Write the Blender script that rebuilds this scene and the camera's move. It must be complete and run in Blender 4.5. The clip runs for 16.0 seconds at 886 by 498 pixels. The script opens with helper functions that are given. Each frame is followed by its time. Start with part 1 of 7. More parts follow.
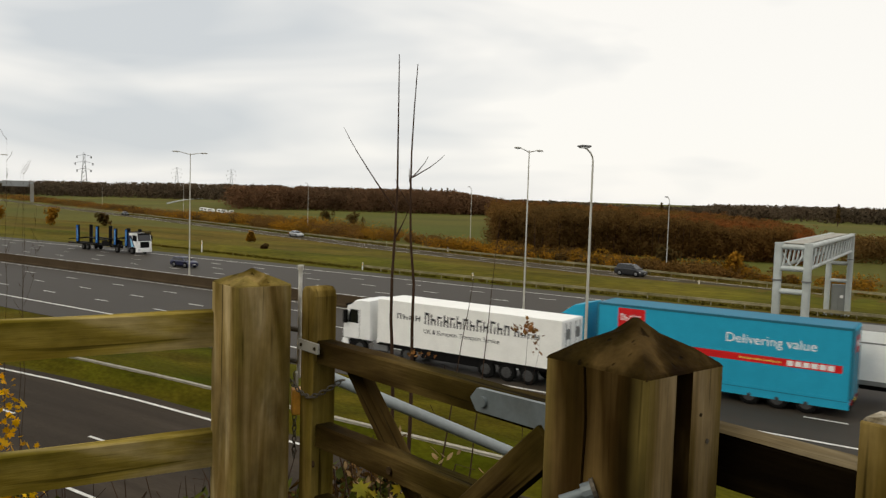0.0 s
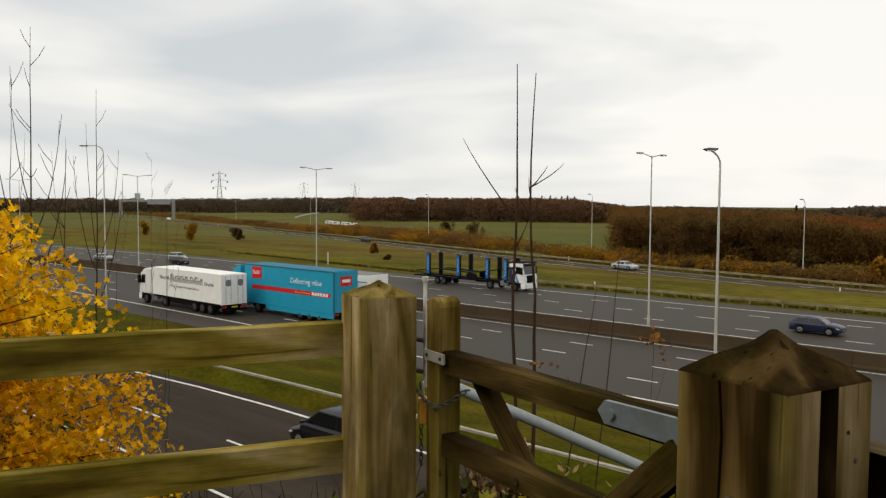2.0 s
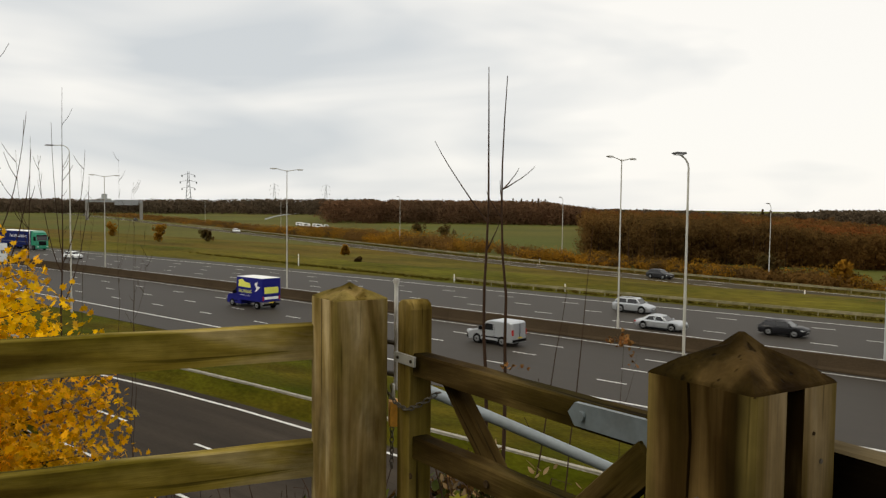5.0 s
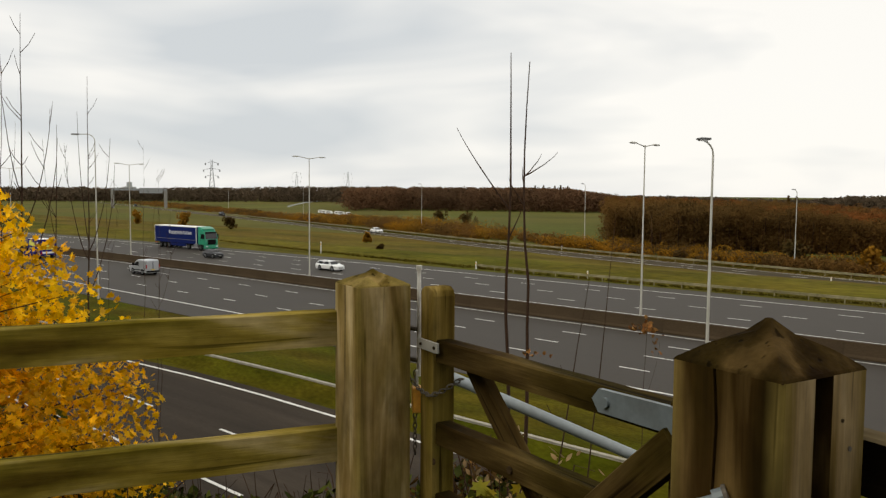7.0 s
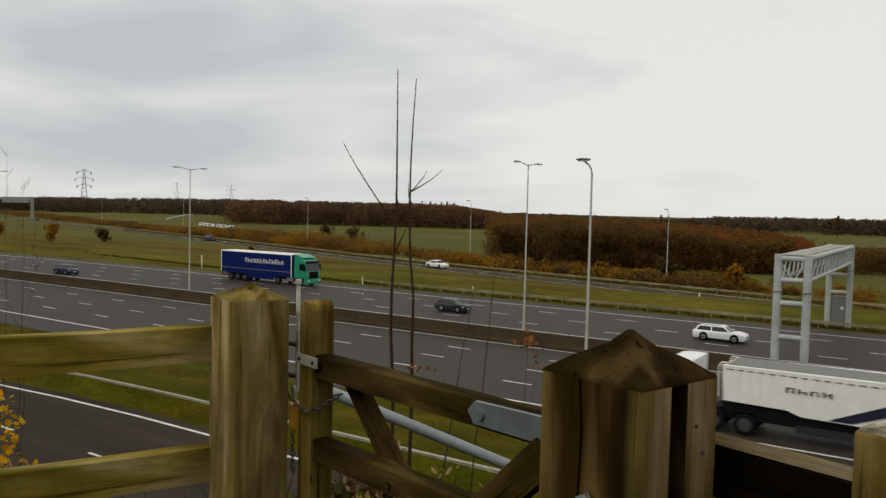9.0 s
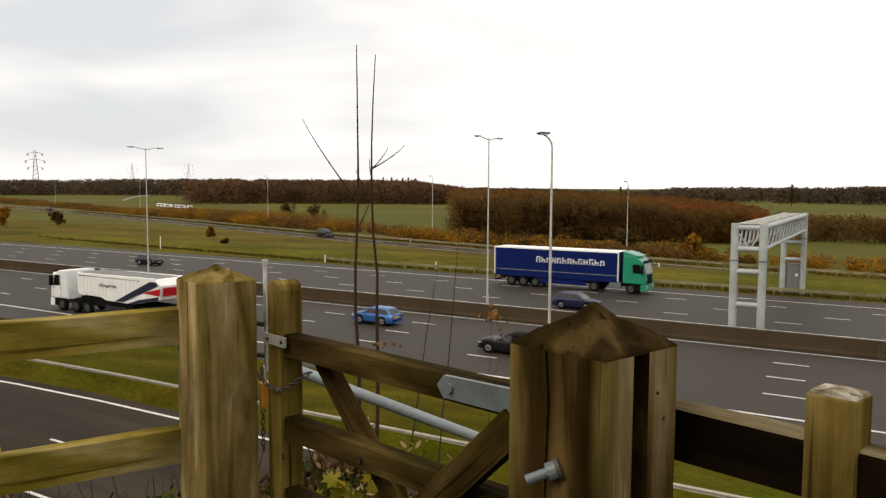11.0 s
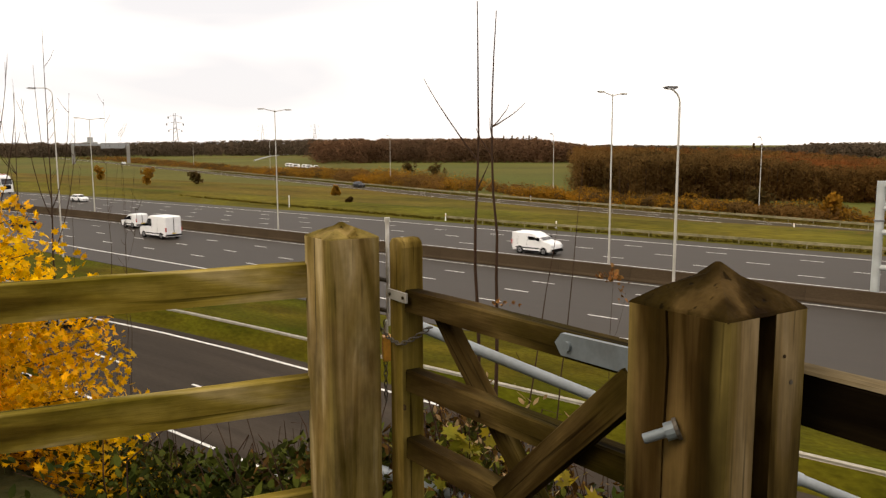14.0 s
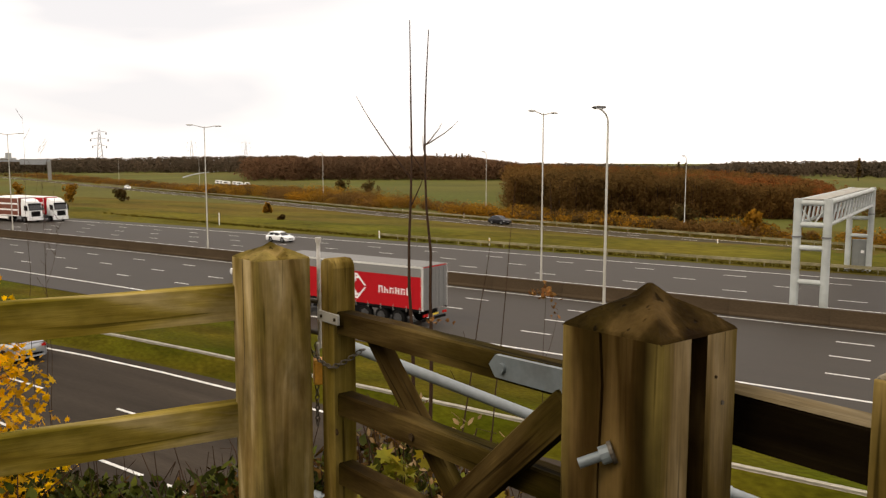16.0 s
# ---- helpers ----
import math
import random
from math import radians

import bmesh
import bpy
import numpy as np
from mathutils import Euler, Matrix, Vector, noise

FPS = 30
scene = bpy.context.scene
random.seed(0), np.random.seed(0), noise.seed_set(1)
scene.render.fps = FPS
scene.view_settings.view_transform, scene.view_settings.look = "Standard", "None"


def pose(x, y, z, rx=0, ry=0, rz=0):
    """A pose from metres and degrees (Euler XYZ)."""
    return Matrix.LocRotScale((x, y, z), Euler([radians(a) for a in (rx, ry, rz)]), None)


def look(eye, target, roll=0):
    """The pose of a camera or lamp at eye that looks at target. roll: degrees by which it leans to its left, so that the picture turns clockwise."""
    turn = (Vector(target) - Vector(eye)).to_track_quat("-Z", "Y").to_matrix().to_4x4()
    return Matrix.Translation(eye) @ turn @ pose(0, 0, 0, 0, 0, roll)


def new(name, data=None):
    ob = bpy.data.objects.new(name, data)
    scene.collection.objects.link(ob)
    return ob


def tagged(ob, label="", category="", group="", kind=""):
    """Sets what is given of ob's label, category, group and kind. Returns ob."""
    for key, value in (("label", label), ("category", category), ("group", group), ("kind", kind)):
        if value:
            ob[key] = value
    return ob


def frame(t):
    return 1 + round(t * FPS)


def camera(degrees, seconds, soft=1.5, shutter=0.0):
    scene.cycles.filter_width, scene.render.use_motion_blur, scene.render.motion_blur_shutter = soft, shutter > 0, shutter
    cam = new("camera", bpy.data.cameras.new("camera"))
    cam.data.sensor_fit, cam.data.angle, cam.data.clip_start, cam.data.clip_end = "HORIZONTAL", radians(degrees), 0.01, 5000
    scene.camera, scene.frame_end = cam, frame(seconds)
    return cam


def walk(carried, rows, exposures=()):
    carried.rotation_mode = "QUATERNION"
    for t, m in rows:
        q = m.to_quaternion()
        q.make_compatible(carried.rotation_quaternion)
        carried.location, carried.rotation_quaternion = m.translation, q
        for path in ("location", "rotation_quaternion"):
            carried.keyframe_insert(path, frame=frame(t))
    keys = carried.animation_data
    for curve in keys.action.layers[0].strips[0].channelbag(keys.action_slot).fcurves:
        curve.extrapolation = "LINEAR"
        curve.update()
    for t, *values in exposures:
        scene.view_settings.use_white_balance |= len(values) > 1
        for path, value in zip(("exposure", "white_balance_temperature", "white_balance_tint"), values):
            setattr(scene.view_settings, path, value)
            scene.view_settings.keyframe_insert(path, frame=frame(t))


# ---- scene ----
cam = camera(58.39, 16.0, soft=1.3, shutter=0.15)
PATH = [
    (0, pose(-0.006, 0.014, 9.922, 86.191, -1.719, 34.003)),
    (0.2, pose(-0.006, 0.014, 9.921, 86.463, -1.731, 33.140)),
    (0.5, pose(-0.005, 0.014, 9.920, 85.964, -1.939, 32.921)),
    (0.8, pose(-0.004, 0.010, 9.922, 86.388, -2.016, 33.947)),
    (1, pose(-0.004, 0.008, 9.923, 86.621, -1.621, 34.895)),
    (1.2, pose(-0.004, 0.006, 9.924, 86.759, -1.367, 36.066)),
    (1.3, pose(-0.005, 0.005, 9.925, 86.960, -1.367, 36.948)),
    (1.5, pose(-0.005, 0.003, 9.926, 87.207, -0.910, 38.805)),
    (1.7, pose(-0.006, 0.003, 9.926, 86.880, -0.667, 40.746)),
    (2, pose(-0.007, 0.004, 9.926, 86.716, -0.357, 42.592)),
    (2.5, pose(-0.008, 0.006, 9.926, 87.058, -0.275, 42.776)),
    (3, pose(-0.007, 0.006, 9.927, 87.165, -0.306, 41.736)),
    (3.5, pose(-0.006, 0.008, 9.926, 87.174, -0.464, 40.517)),
    (4, pose(-0.009, 0.008, 9.926, 87.271, -0.624, 39.485)),
    (4.2, pose(-0.009, 0.008, 9.926, 87.259, -0.534, 39.730)),
    (6.3, pose(-0.009, 0.003, 9.925, 86.528, -0.900, 41.131)),
    (6.5, pose(-0.009, 0.003, 9.925, 86.500, -0.736, 40.978)),
    (6.7, pose(-0.010, 0.004, 9.925, 86.340, -0.736, 41.141)),
    (7, pose(-0.012, 0.006, 9.924, 85.953, -0.456, 42.101)),
    (7.5, pose(-0.012, 0.011, 9.923, 86.133, -0.247, 42.481)),
    (8, pose(-0.013, 0.014, 9.923, 86.045, -0.798, 40.196)),
    (8.2, pose(-0.012, 0.012, 9.923, 86.104, -1.089, 39.549)),
    (8.5, pose(-0.011, 0.008, 9.923, 86.353, -1.363, 39.229)),
    (8.7, pose(-0.006, 0.010, 9.923, 86.767, -1.538, 37.998)),
    (8.8, pose(-0.003, 0.011, 9.922, 87.595, -1.046, 37.001)),
    (9, pose(0.002, 0.013, 9.922, 87.184, -1.391, 33.980)),
    (9.2, pose(0.003, 0.011, 9.922, 87.617, -1.500, 32.923)),
    (11.3, pose(0.011, -0.012, 9.927, 84.556, -0.150, 31.184)),
    (11.4, pose(0.012, -0.013, 9.927, 83.926, -0.347, 31.525)),
    (11.5, pose(0.012, -0.014, 9.927, 82.534, -0.735, 32.225)),
    (11.6, pose(0.013, -0.014, 9.927, 81.541, -1.264, 33.290)),
    (11.8, pose(0.014, -0.015, 9.927, 80.943, -1.529, 36.085)),
    (11.9, pose(0.014, -0.015, 9.927, 81.594, -1.833, 36.674)),
    (12, pose(0.015, -0.015, 9.927, 82.182, -1.811, 37.104)),
    (12.2, pose(0.013, -0.016, 9.927, 82.819, -1.829, 37.680)),
    (12.5, pose(0.010, -0.017, 9.928, 83.382, -1.325, 38.911)),
    (13, pose(0.010, -0.020, 9.928, 82.950, -0.918, 39.880)),
    (13.5, pose(0.008, -0.014, 9.926, 82.913, -0.415, 40.590)),
    (14, pose(0.016, -0.017, 9.926, 82.487, 0.203, 39.835)),
    (14.5, pose(0.017, -0.015, 9.924, 83.411, 1.242, 39.281)),
    (14.7, pose(0.016, -0.012, 9.924, 83.831, 1.073, 39.244)),
    (15, pose(0.015, -0.007, 9.925, 83.380, 0.294, 37.139)),
    (15.3, pose(0.011, -0.001, 9.926, 83.392, 0.209, 34.885)),
    (15.5, pose(0.009, 0.003, 9.926, 83.571, -0.098, 34.540)),
    (16, pose(0.003, 0.004, 9.930, 83.728, -0.023, 35.058)),
]
walk(cam, PATH, exposures=[(0.0, -0.06, 7050, 7), (8.3, -0.02, 7050, 7), (8.8, 0.05, 7050, 7), (9.0, -0.35, 6900, 6), (11.3, 0.22, 7300, 11), (11.55, 0.28, 7400, 12), (12.0, 0.72, 7600, 14), (12.6, 0.52, 7600, 14), (16.0, 0.41, 7600, 14)])

# ---------------------------------------------------------------- world and sun
world = bpy.data.worlds.new("overcast")
scene.world = world
world.use_nodes = True
wn, wl = world.node_tree.nodes, world.node_tree.links
wn.clear()
w_out, w_bg = wn.new("ShaderNodeOutputWorld"), wn.new("ShaderNodeBackground")
w_sky = wn.new("ShaderNodeTexSky")
w_sky.sky_type, w_sky.sun_disc = "NISHITA", False
w_sky.sun_elevation, w_sky.sun_rotation = radians(44), radians(202)
w_dim = wn.new("ShaderNodeMix")
w_dim.data_type, w_dim.blend_type = "RGBA", "MULTIPLY"
w_dim.inputs[0].default_value = 1.0
w_dim.inputs[7].default_value = (0.1, 0.1, 0.1, 1)
wl.new(w_sky.outputs[0], w_dim.inputs[6])
w_tc, w_map = wn.new("ShaderNodeTexCoord"), wn.new("ShaderNodeMapping")
w_map.inputs["Scale"].default_value = (1.0, 1.0, 4.5)
w_noise = wn.new("ShaderNodeTexNoise")
w_noise.inputs["Scale"].default_value, w_noise.inputs["Detail"].default_value = 2.2, 3.5
w_noise.inputs["Roughness"].default_value, w_noise.inputs["Distortion"].default_value = 0.5, 0.4
w_ramp = wn.new("ShaderNodeValToRGB")
w_ramp.color_ramp.elements[0].position, w_ramp.color_ramp.elements[1].position = 0.05, 0.345
w_ramp.color_ramp.elements[0].color, w_ramp.color_ramp.elements[1].color = (0.665, 0.715, 0.80, 1), (1.03, 1.03, 1.06, 1)
wl.new(w_tc.outputs["Generated"], w_map.inputs[0])
wl.new(w_map.outputs[0], w_noise.inputs["Vector"])
w_xyz, w_tilt, w_sum = wn.new("ShaderNodeSeparateXYZ"), wn.new("ShaderNodeMath"), wn.new("ShaderNodeMath")
w_tilt.operation, w_sum.operation = "MULTIPLY", "ADD"
w_tilt.inputs[1].default_value = 0.40
wl.new(w_tc.outputs["Generated"], w_xyz.inputs[0])
wl.new(w_xyz.outputs[0], w_tilt.inputs[0])
wl.new(w_tilt.outputs[0], w_sum.inputs[0])
wl.new(w_noise.outputs[0], w_sum.inputs[1])
wl.new(w_sum.outputs[0], w_ramp.inputs[0])
w_mix = wn.new("ShaderNodeMix")
w_mix.data_type = "RGBA"
w_mix.inputs[0].default_value = 0.94
wl.new(w_dim.outputs[2], w_mix.inputs[6])
wl.new(w_ramp.outputs[0], w_mix.inputs[7])
wl.new(w_mix.outputs[2], w_bg.inputs[0])
w_bg.inputs[1].default_value = 1.0
wl.new(w_bg.outputs[0], w_out.inputs[0])

sun = new("sun", bpy.data.lights.new("sun", "SUN"))
sun.data.energy, sun.data.angle, sun.data.color = 1.0, radians(20), (1.0, 0.94, 0.84)
sun.matrix_world = look((0, 0, 50), (14, 34, 14))


# ---------------------------------------------------------------- materials
def material(name, base, rough=0.7, metal=0.0, spread=0.25, scale=6.0, fine=60.0, bump=0.0, bump_scale=80.0,
             stretch=(1, 1, 1), second=None, blotch=0.5, blotch_scale=1.0, per_object=0.0, island=0.0, spec=0.4,
             coords="Object", translucent=0.0):
    """A surface with grain, larger blotches of a second colour, and fine relief."""
    m = bpy.data.materials.new(name)
    m.use_nodes = True
    n, l = m.node_tree.nodes, m.node_tree.links
    b = n["Principled BSDF"]
    b.inputs["Roughness"].default_value, b.inputs["Metallic"].default_value = rough, metal
    b.inputs["Specular IOR Level"].default_value = spec
    tc, mp = n.new("ShaderNodeTexCoord"), n.new("ShaderNodeMapping")
    mp.inputs["Scale"].default_value = stretch
    l.new(tc.outputs[coords], mp.inputs[0])

    def grain(s, detail):
        t = n.new("ShaderNodeTexNoise")
        t.inputs["Scale"].default_value, t.inputs["Detail"].default_value = s, detail
        l.new(mp.outputs[0], t.inputs["Vector"])
        return t.outputs[0]

    def mix(kind, fac, a, c):
        x = n.new("ShaderNodeMix")
        x.data_type, x.blend_type = "RGBA", kind
        for i, v in ((0, fac), (6, a), (7, c)):
            if isinstance(v, (int, float)):
                x.inputs[i].default_value = v
            elif isinstance(v, tuple):
                x.inputs[i].default_value = (*v, 1)
            else:
                l.new(v, x.inputs[i])
        return x.outputs[2]

    def ranged(v, a, c, lo, hi):
        r = n.new("ShaderNodeMapRange")
        for i, k in enumerate((a, c, lo, hi)):
            r.inputs[i + 1].default_value = k
        l.new(v, r.inputs[0])
        return r.outputs[0]

    col = base
    if second:
        col = mix("MIX", ranged(grain(blotch_scale, 4), 0.5 - blotch * 0.25, 0.5 + blotch * 0.25, 0, 1), base, second)
    shade = ranged(grain(scale, 5), 0.25, 0.75, 1 - spread, 1 + spread)
    shade2 = ranged(grain(fine, 3), 0.25, 0.75, 1 - spread * 0.7, 1 + spread * 0.7)
    f = n.new("ShaderNodeMath")
    f.operation = "MULTIPLY"
    l.new(shade, f.inputs[0])
    l.new(shade2, f.inputs[1])
    last = f.outputs[0]
    if per_object or island:
        src = n.new("ShaderNodeObjectInfo").outputs["Random"] if per_object else n.new("ShaderNodeNewGeometry").outputs["Random Per Island"]
        k = per_object or island
        f2 = n.new("ShaderNodeMath")
        f2.operation = "MULTIPLY"
        l.new(last, f2.inputs[0])
        l.new(ranged(src, 0, 1, 1 - k, 1 + k), f2.inputs[1])
        last = f2.outputs[0]
    tone = mix("MULTIPLY", 1.0, col, last)
    l.new(tone, b.inputs["Base Color"])
    if translucent:
        tr, mx = n.new("ShaderNodeBsdfTranslucent"), n.new("ShaderNodeMixShader")
        mx.inputs[0].default_value = translucent
        l.new(tone, tr.inputs[0])
        l.new(b.outputs[0], mx.inputs[1])
        l.new(tr.outputs[0], mx.inputs[2])
        l.new(mx.outputs[0], n["Material Output"].inputs[0])
    if bump:
        bp = n.new("ShaderNodeBump")
        bp.inputs["Strength"].default_value, bp.inputs["Distance"].default_value = min(1.0, bump * 20), bump
        l.new(grain(bump_scale, 4), bp.inputs["Height"])
        l.new(bp.outputs[0], b.inputs["Normal"])
    return m


def glass_material(name, tint, rough=0.05):
    m = bpy.data.materials.new(name)
    m.use_nodes = True
    b = m.node_tree.nodes["Principled BSDF"]
    b.inputs["Base Color"].default_value = (*tint, 1)
    b.inputs["Roughness"].default_value = rough
    b.inputs["Specular IOR Level"].default_value = 0.6
    return m


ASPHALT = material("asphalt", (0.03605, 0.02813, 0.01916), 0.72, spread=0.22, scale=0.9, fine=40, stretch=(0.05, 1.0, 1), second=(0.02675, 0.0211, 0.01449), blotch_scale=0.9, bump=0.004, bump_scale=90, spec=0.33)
ASPHALT_SLIP = material("slip_asphalt", (0.04373, 0.03379, 0.02417), 0.85, spread=0.32, scale=0.9, fine=40, stretch=(0.06, 1.0, 1), second=(0.02783, 0.02158, 0.01554), blotch_scale=0.5, bump=0.004, bump_scale=90, spec=0.08)
ASPHALT_LINK = material("link_asphalt", (0.05874, 0.04562, 0.02646), 0.9, spread=0.2, scale=0.9, fine=20, stretch=(0.05, 1.0, 1), second=(0.04763, 0.03802, 0.02329), blotch_scale=0.4, spec=0.06)
PAINT_LINE = material("road_paint", (0.72, 0.71, 0.67), 0.6, spread=0.18, scale=3, fine=30, second=(0.5, 0.49, 0.45), blotch_scale=2.5, blotch=0.8)
GRASS = material("grass", (0.06864, 0.07296, 0.0064), 0.95, spread=0.48, scale=0.14, fine=1.6, stretch=(0.4, 1, 1), second=(0.1082, 0.07872, 0.0112), blotch_scale=0.06, blotch=0.7, bump=0.05, bump_scale=8, spec=0.03)
GRASS_DRY = material("dry_grass", (0.0832, 0.07296, 0.0096), 0.95, spread=0.45, scale=0.12, fine=1.4, stretch=(0.4, 1, 1), second=(0.104, 0.06528, 0.0128), blotch_scale=0.05, blotch=0.7, bump=0.05, bump_scale=8, spec=0.03)
GRASS_ISLAND = material("mown_grass", (0.0374, 0.04756, 0.0024), 0.95, spread=0.45, scale=0.5, fine=6, stretch=(0.5, 1, 1), second=(0.0714, 0.05248, 0.0056), blotch_scale=0.22, blotch=0.8, bump=0.04, bump_scale=10, spec=0.02)
FIELD = material("field_grass", (0.07644, 0.0864, 0.0189), 0.95, spread=0.25, scale=0.02, fine=0.6, second=(0.1058, 0.0864, 0.0231), blotch_scale=0.008, blotch=0.8, spec=0.03)
SOIL = material("bank_soil", (0.034, 0.027, 0.013), 0.95, spread=0.35, scale=1.2, fine=14, second=(0.036, 0.040, 0.012), blotch_scale=0.6, blotch=0.7, bump=0.04, bump_scale=12, spec=0.03)
CONCRETE = material("barrier_concrete", (0.0765, 0.05412, 0.0315), 0.9, spread=0.25, scale=1.2, fine=18, second=(0.0414, 0.02952, 0.0182), blotch_scale=0.6, blotch=0.9, stretch=(0.35, 1, 1), bump=0.004, bump_scale=40, spec=0.05)
STEEL = material("galvanised_steel", (0.50, 0.47, 0.40), 0.5, metal=0.35, spread=0.1, scale=8, fine=60, second=(0.40, 0.37, 0.30), blotch_scale=4)
STEEL_DULL = material("weathered_steel", (0.34, 0.33, 0.29), 0.65, metal=0.2, spread=0.2, scale=3, fine=30, second=(0.24, 0.22, 0.17), blotch_scale=1.2)
STEEL_PALE = material("pale_steel", (0.62, 0.61, 0.57), 0.5, metal=0.1, spread=0.12, scale=30, fine=120, second=(0.42, 0.40, 0.35), blotch_scale=25)
STEEL_MOSSY = material("grimy_steel", (0.2537, 0.225, 0.136), 0.75, metal=0.1, spread=0.25, scale=3, fine=30, second=(0.1595, 0.1425, 0.072), blotch_scale=0.6, spec=0.1)
GANTRY_PAINT = material("gantry_paint", (0.4136, 0.4432, 0.4264), 0.55, spread=0.08, scale=2, fine=20, second=(0.3344, 0.3563, 0.3344), blotch_scale=0.8)
COLUMN = material("lamp_column_steel", (0.51, 0.4956, 0.44), 0.55, metal=0.15, spread=0.1, scale=2, fine=20, second=(0.408, 0.3948, 0.344), blotch_scale=0.7)
LAMP_LENS = material("lamp_lens", (0.75, 0.76, 0.76), 0.25, spread=0.05, scale=4, fine=30)
LAMP_BODY = material("lamp_body", (0.13, 0.13, 0.13), 0.5, spread=0.1, scale=4, fine=30)
CABINET = material("cabinet_paint", (0.16, 0.17, 0.16), 0.6, spread=0.1, scale=2, fine=20)


def timber(name, tones, axis, band=1.0, moss=0.0, rough=0.85, twist=0.8, corner=0.0):
    """Weathered sawn wood: soft uneven tones along the grain, fibre, drying checks, damp blotches and a film of algae.
    corner: half the side of a post, whose edges carry a band of yellow-green algae."""
    m = bpy.data.materials.new(name)
    m.use_nodes = True
    n, l = m.node_tree.nodes, m.node_tree.links
    b = n["Principled BSDF"]
    b.inputs["Roughness"].default_value, b.inputs["Specular IOR Level"].default_value = rough, 0.02
    tc = n.new("ShaderNodeTexCoord")

    def field(along_grain, across, detail, shift=0.0, rough_=0.55, twist=0.0):
        mp, t = n.new("ShaderNodeMapping"), n.new("ShaderNodeTexNoise")
        mp.inputs["Scale"].default_value = tuple(along_grain if i == axis else across for i in range(3))
        mp.inputs["Location"].default_value = (shift, shift * 0.7, shift * 1.3)
        t.inputs["Scale"].default_value, t.inputs["Detail"].default_value = 1.0, detail
        t.inputs["Roughness"].default_value, t.inputs["Distortion"].default_value = rough_, twist
        l.new(tc.outputs["Object"], mp.inputs[0])
        l.new(mp.outputs[0], t.inputs["Vector"])
        return t.outputs[0]

    def mix(kind, fac, a, c):
        x = n.new("ShaderNodeMix")
        x.data_type, x.blend_type = "RGBA", kind
        for i, v in ((0, fac), (6, a), (7, c)):
            if isinstance(v, (int, float)):
                x.inputs[i].default_value = v
            elif isinstance(v, tuple):
                x.inputs[i].default_value = (*v, 1)
            else:
                l.new(v, x.inputs[i])
        return x.outputs[2]

    def ranged(v, a, c, lo, hi):
        r = n.new("ShaderNodeMapRange")
        for i, k in enumerate((a, c, lo, hi)):
            r.inputs[i + 1].default_value = k
        l.new(v, r.inputs[0])
        return r.outputs[0]

    def calc(op, a, c=None):
        x = n.new("ShaderNodeMath")
        x.operation = op
        for i, v in enumerate((a, c)):
            if isinstance(v, (int, float)):
                x.inputs[i].default_value = v
            elif v is not None:
                l.new(v, x.inputs[i])
        return x.outputs[0]

    ramp = n.new("ShaderNodeValToRGB")
    el = ramp.color_ramp.elements
    el[0].position, el[0].color = 0.36, (*tones[0], 1)
    el[1].position, el[1].color = 0.64, (*tones[3], 1)
    for p, c in ((0.45, tones[1]), (0.55, tones[2])):
        e = el.new(p)
        e.color = (*c, 1)
    l.new(field(1.9 * band, 13 * band, 4, 3.1, 0.5, twist), ramp.inputs[0])
    col = ramp.outputs[0]
    if moss:
        col = mix("MIX", ranged(field(3.5, 9.0, 4, 9.0), 0.44, 0.62, 0, moss), col, (0.105, 0.088, 0.008))
    if corner:
        xyz = n.new("ShaderNodeSeparateXYZ")
        l.new(tc.outputs["Object"], xyz.inputs[0])
        near = calc("MULTIPLY", calc("ABSOLUTE", xyz.outputs[0]), calc("ABSOLUTE", xyz.outputs[1]))
        film = calc("MULTIPLY", ranged(near, 0.68 * corner ** 2, 0.96 * corner ** 2, 0, 1), ranged(field(4.0, 14.0, 3, 21.0), 0.36, 0.62, 0.05, 0.8))
        col = mix("MIX", film, col, (0.190, 0.142, 0.040))
    col = mix("MULTIPLY", 1.0, col, ranged(field(5.0, 9.0, 5, 5.5, 0.6), 0.30, 0.70, 0.55, 1.45))
    col = mix("MULTIPLY", 1.0, col, ranged(field(6.0, 210.0, 3, 1.7), 0.25, 0.75, 0.84, 1.14))
    checks = ranged(field(2.2, 75.0, 2, 13.0, 0.4), 0.66, 0.72, 1.0, 0.35)
    col = mix("MULTIPLY", 1.0, col, checks)
    l.new(col, b.inputs["Base Color"])
    bp = n.new("ShaderNodeBump")
    bp.inputs["Strength"].default_value, bp.inputs["Distance"].default_value = 0.4, 0.004
    l.new(calc("MULTIPLY", field(8.0, 140.0, 4, 2.0), checks), bp.inputs["Height"])
    l.new(bp.outputs[0], b.inputs["Normal"])
    return m


WOOD = timber("weathered_timber", ((0.090, 0.056, 0.015), (0.170, 0.113, 0.036), (0.255, 0.180, 0.072), (0.390, 0.300, 0.150)), 2, moss=0.35, corner=0.07)
WOOD_STILE = timber("stile_timber", ((0.060, 0.038, 0.008), (0.110, 0.074, 0.016), (0.165, 0.114, 0.032), (0.240, 0.168, 0.058)), 2, moss=0.3, corner=0.034)
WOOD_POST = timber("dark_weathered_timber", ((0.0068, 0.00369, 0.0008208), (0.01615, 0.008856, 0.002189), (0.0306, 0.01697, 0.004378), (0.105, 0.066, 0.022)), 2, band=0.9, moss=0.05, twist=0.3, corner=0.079)
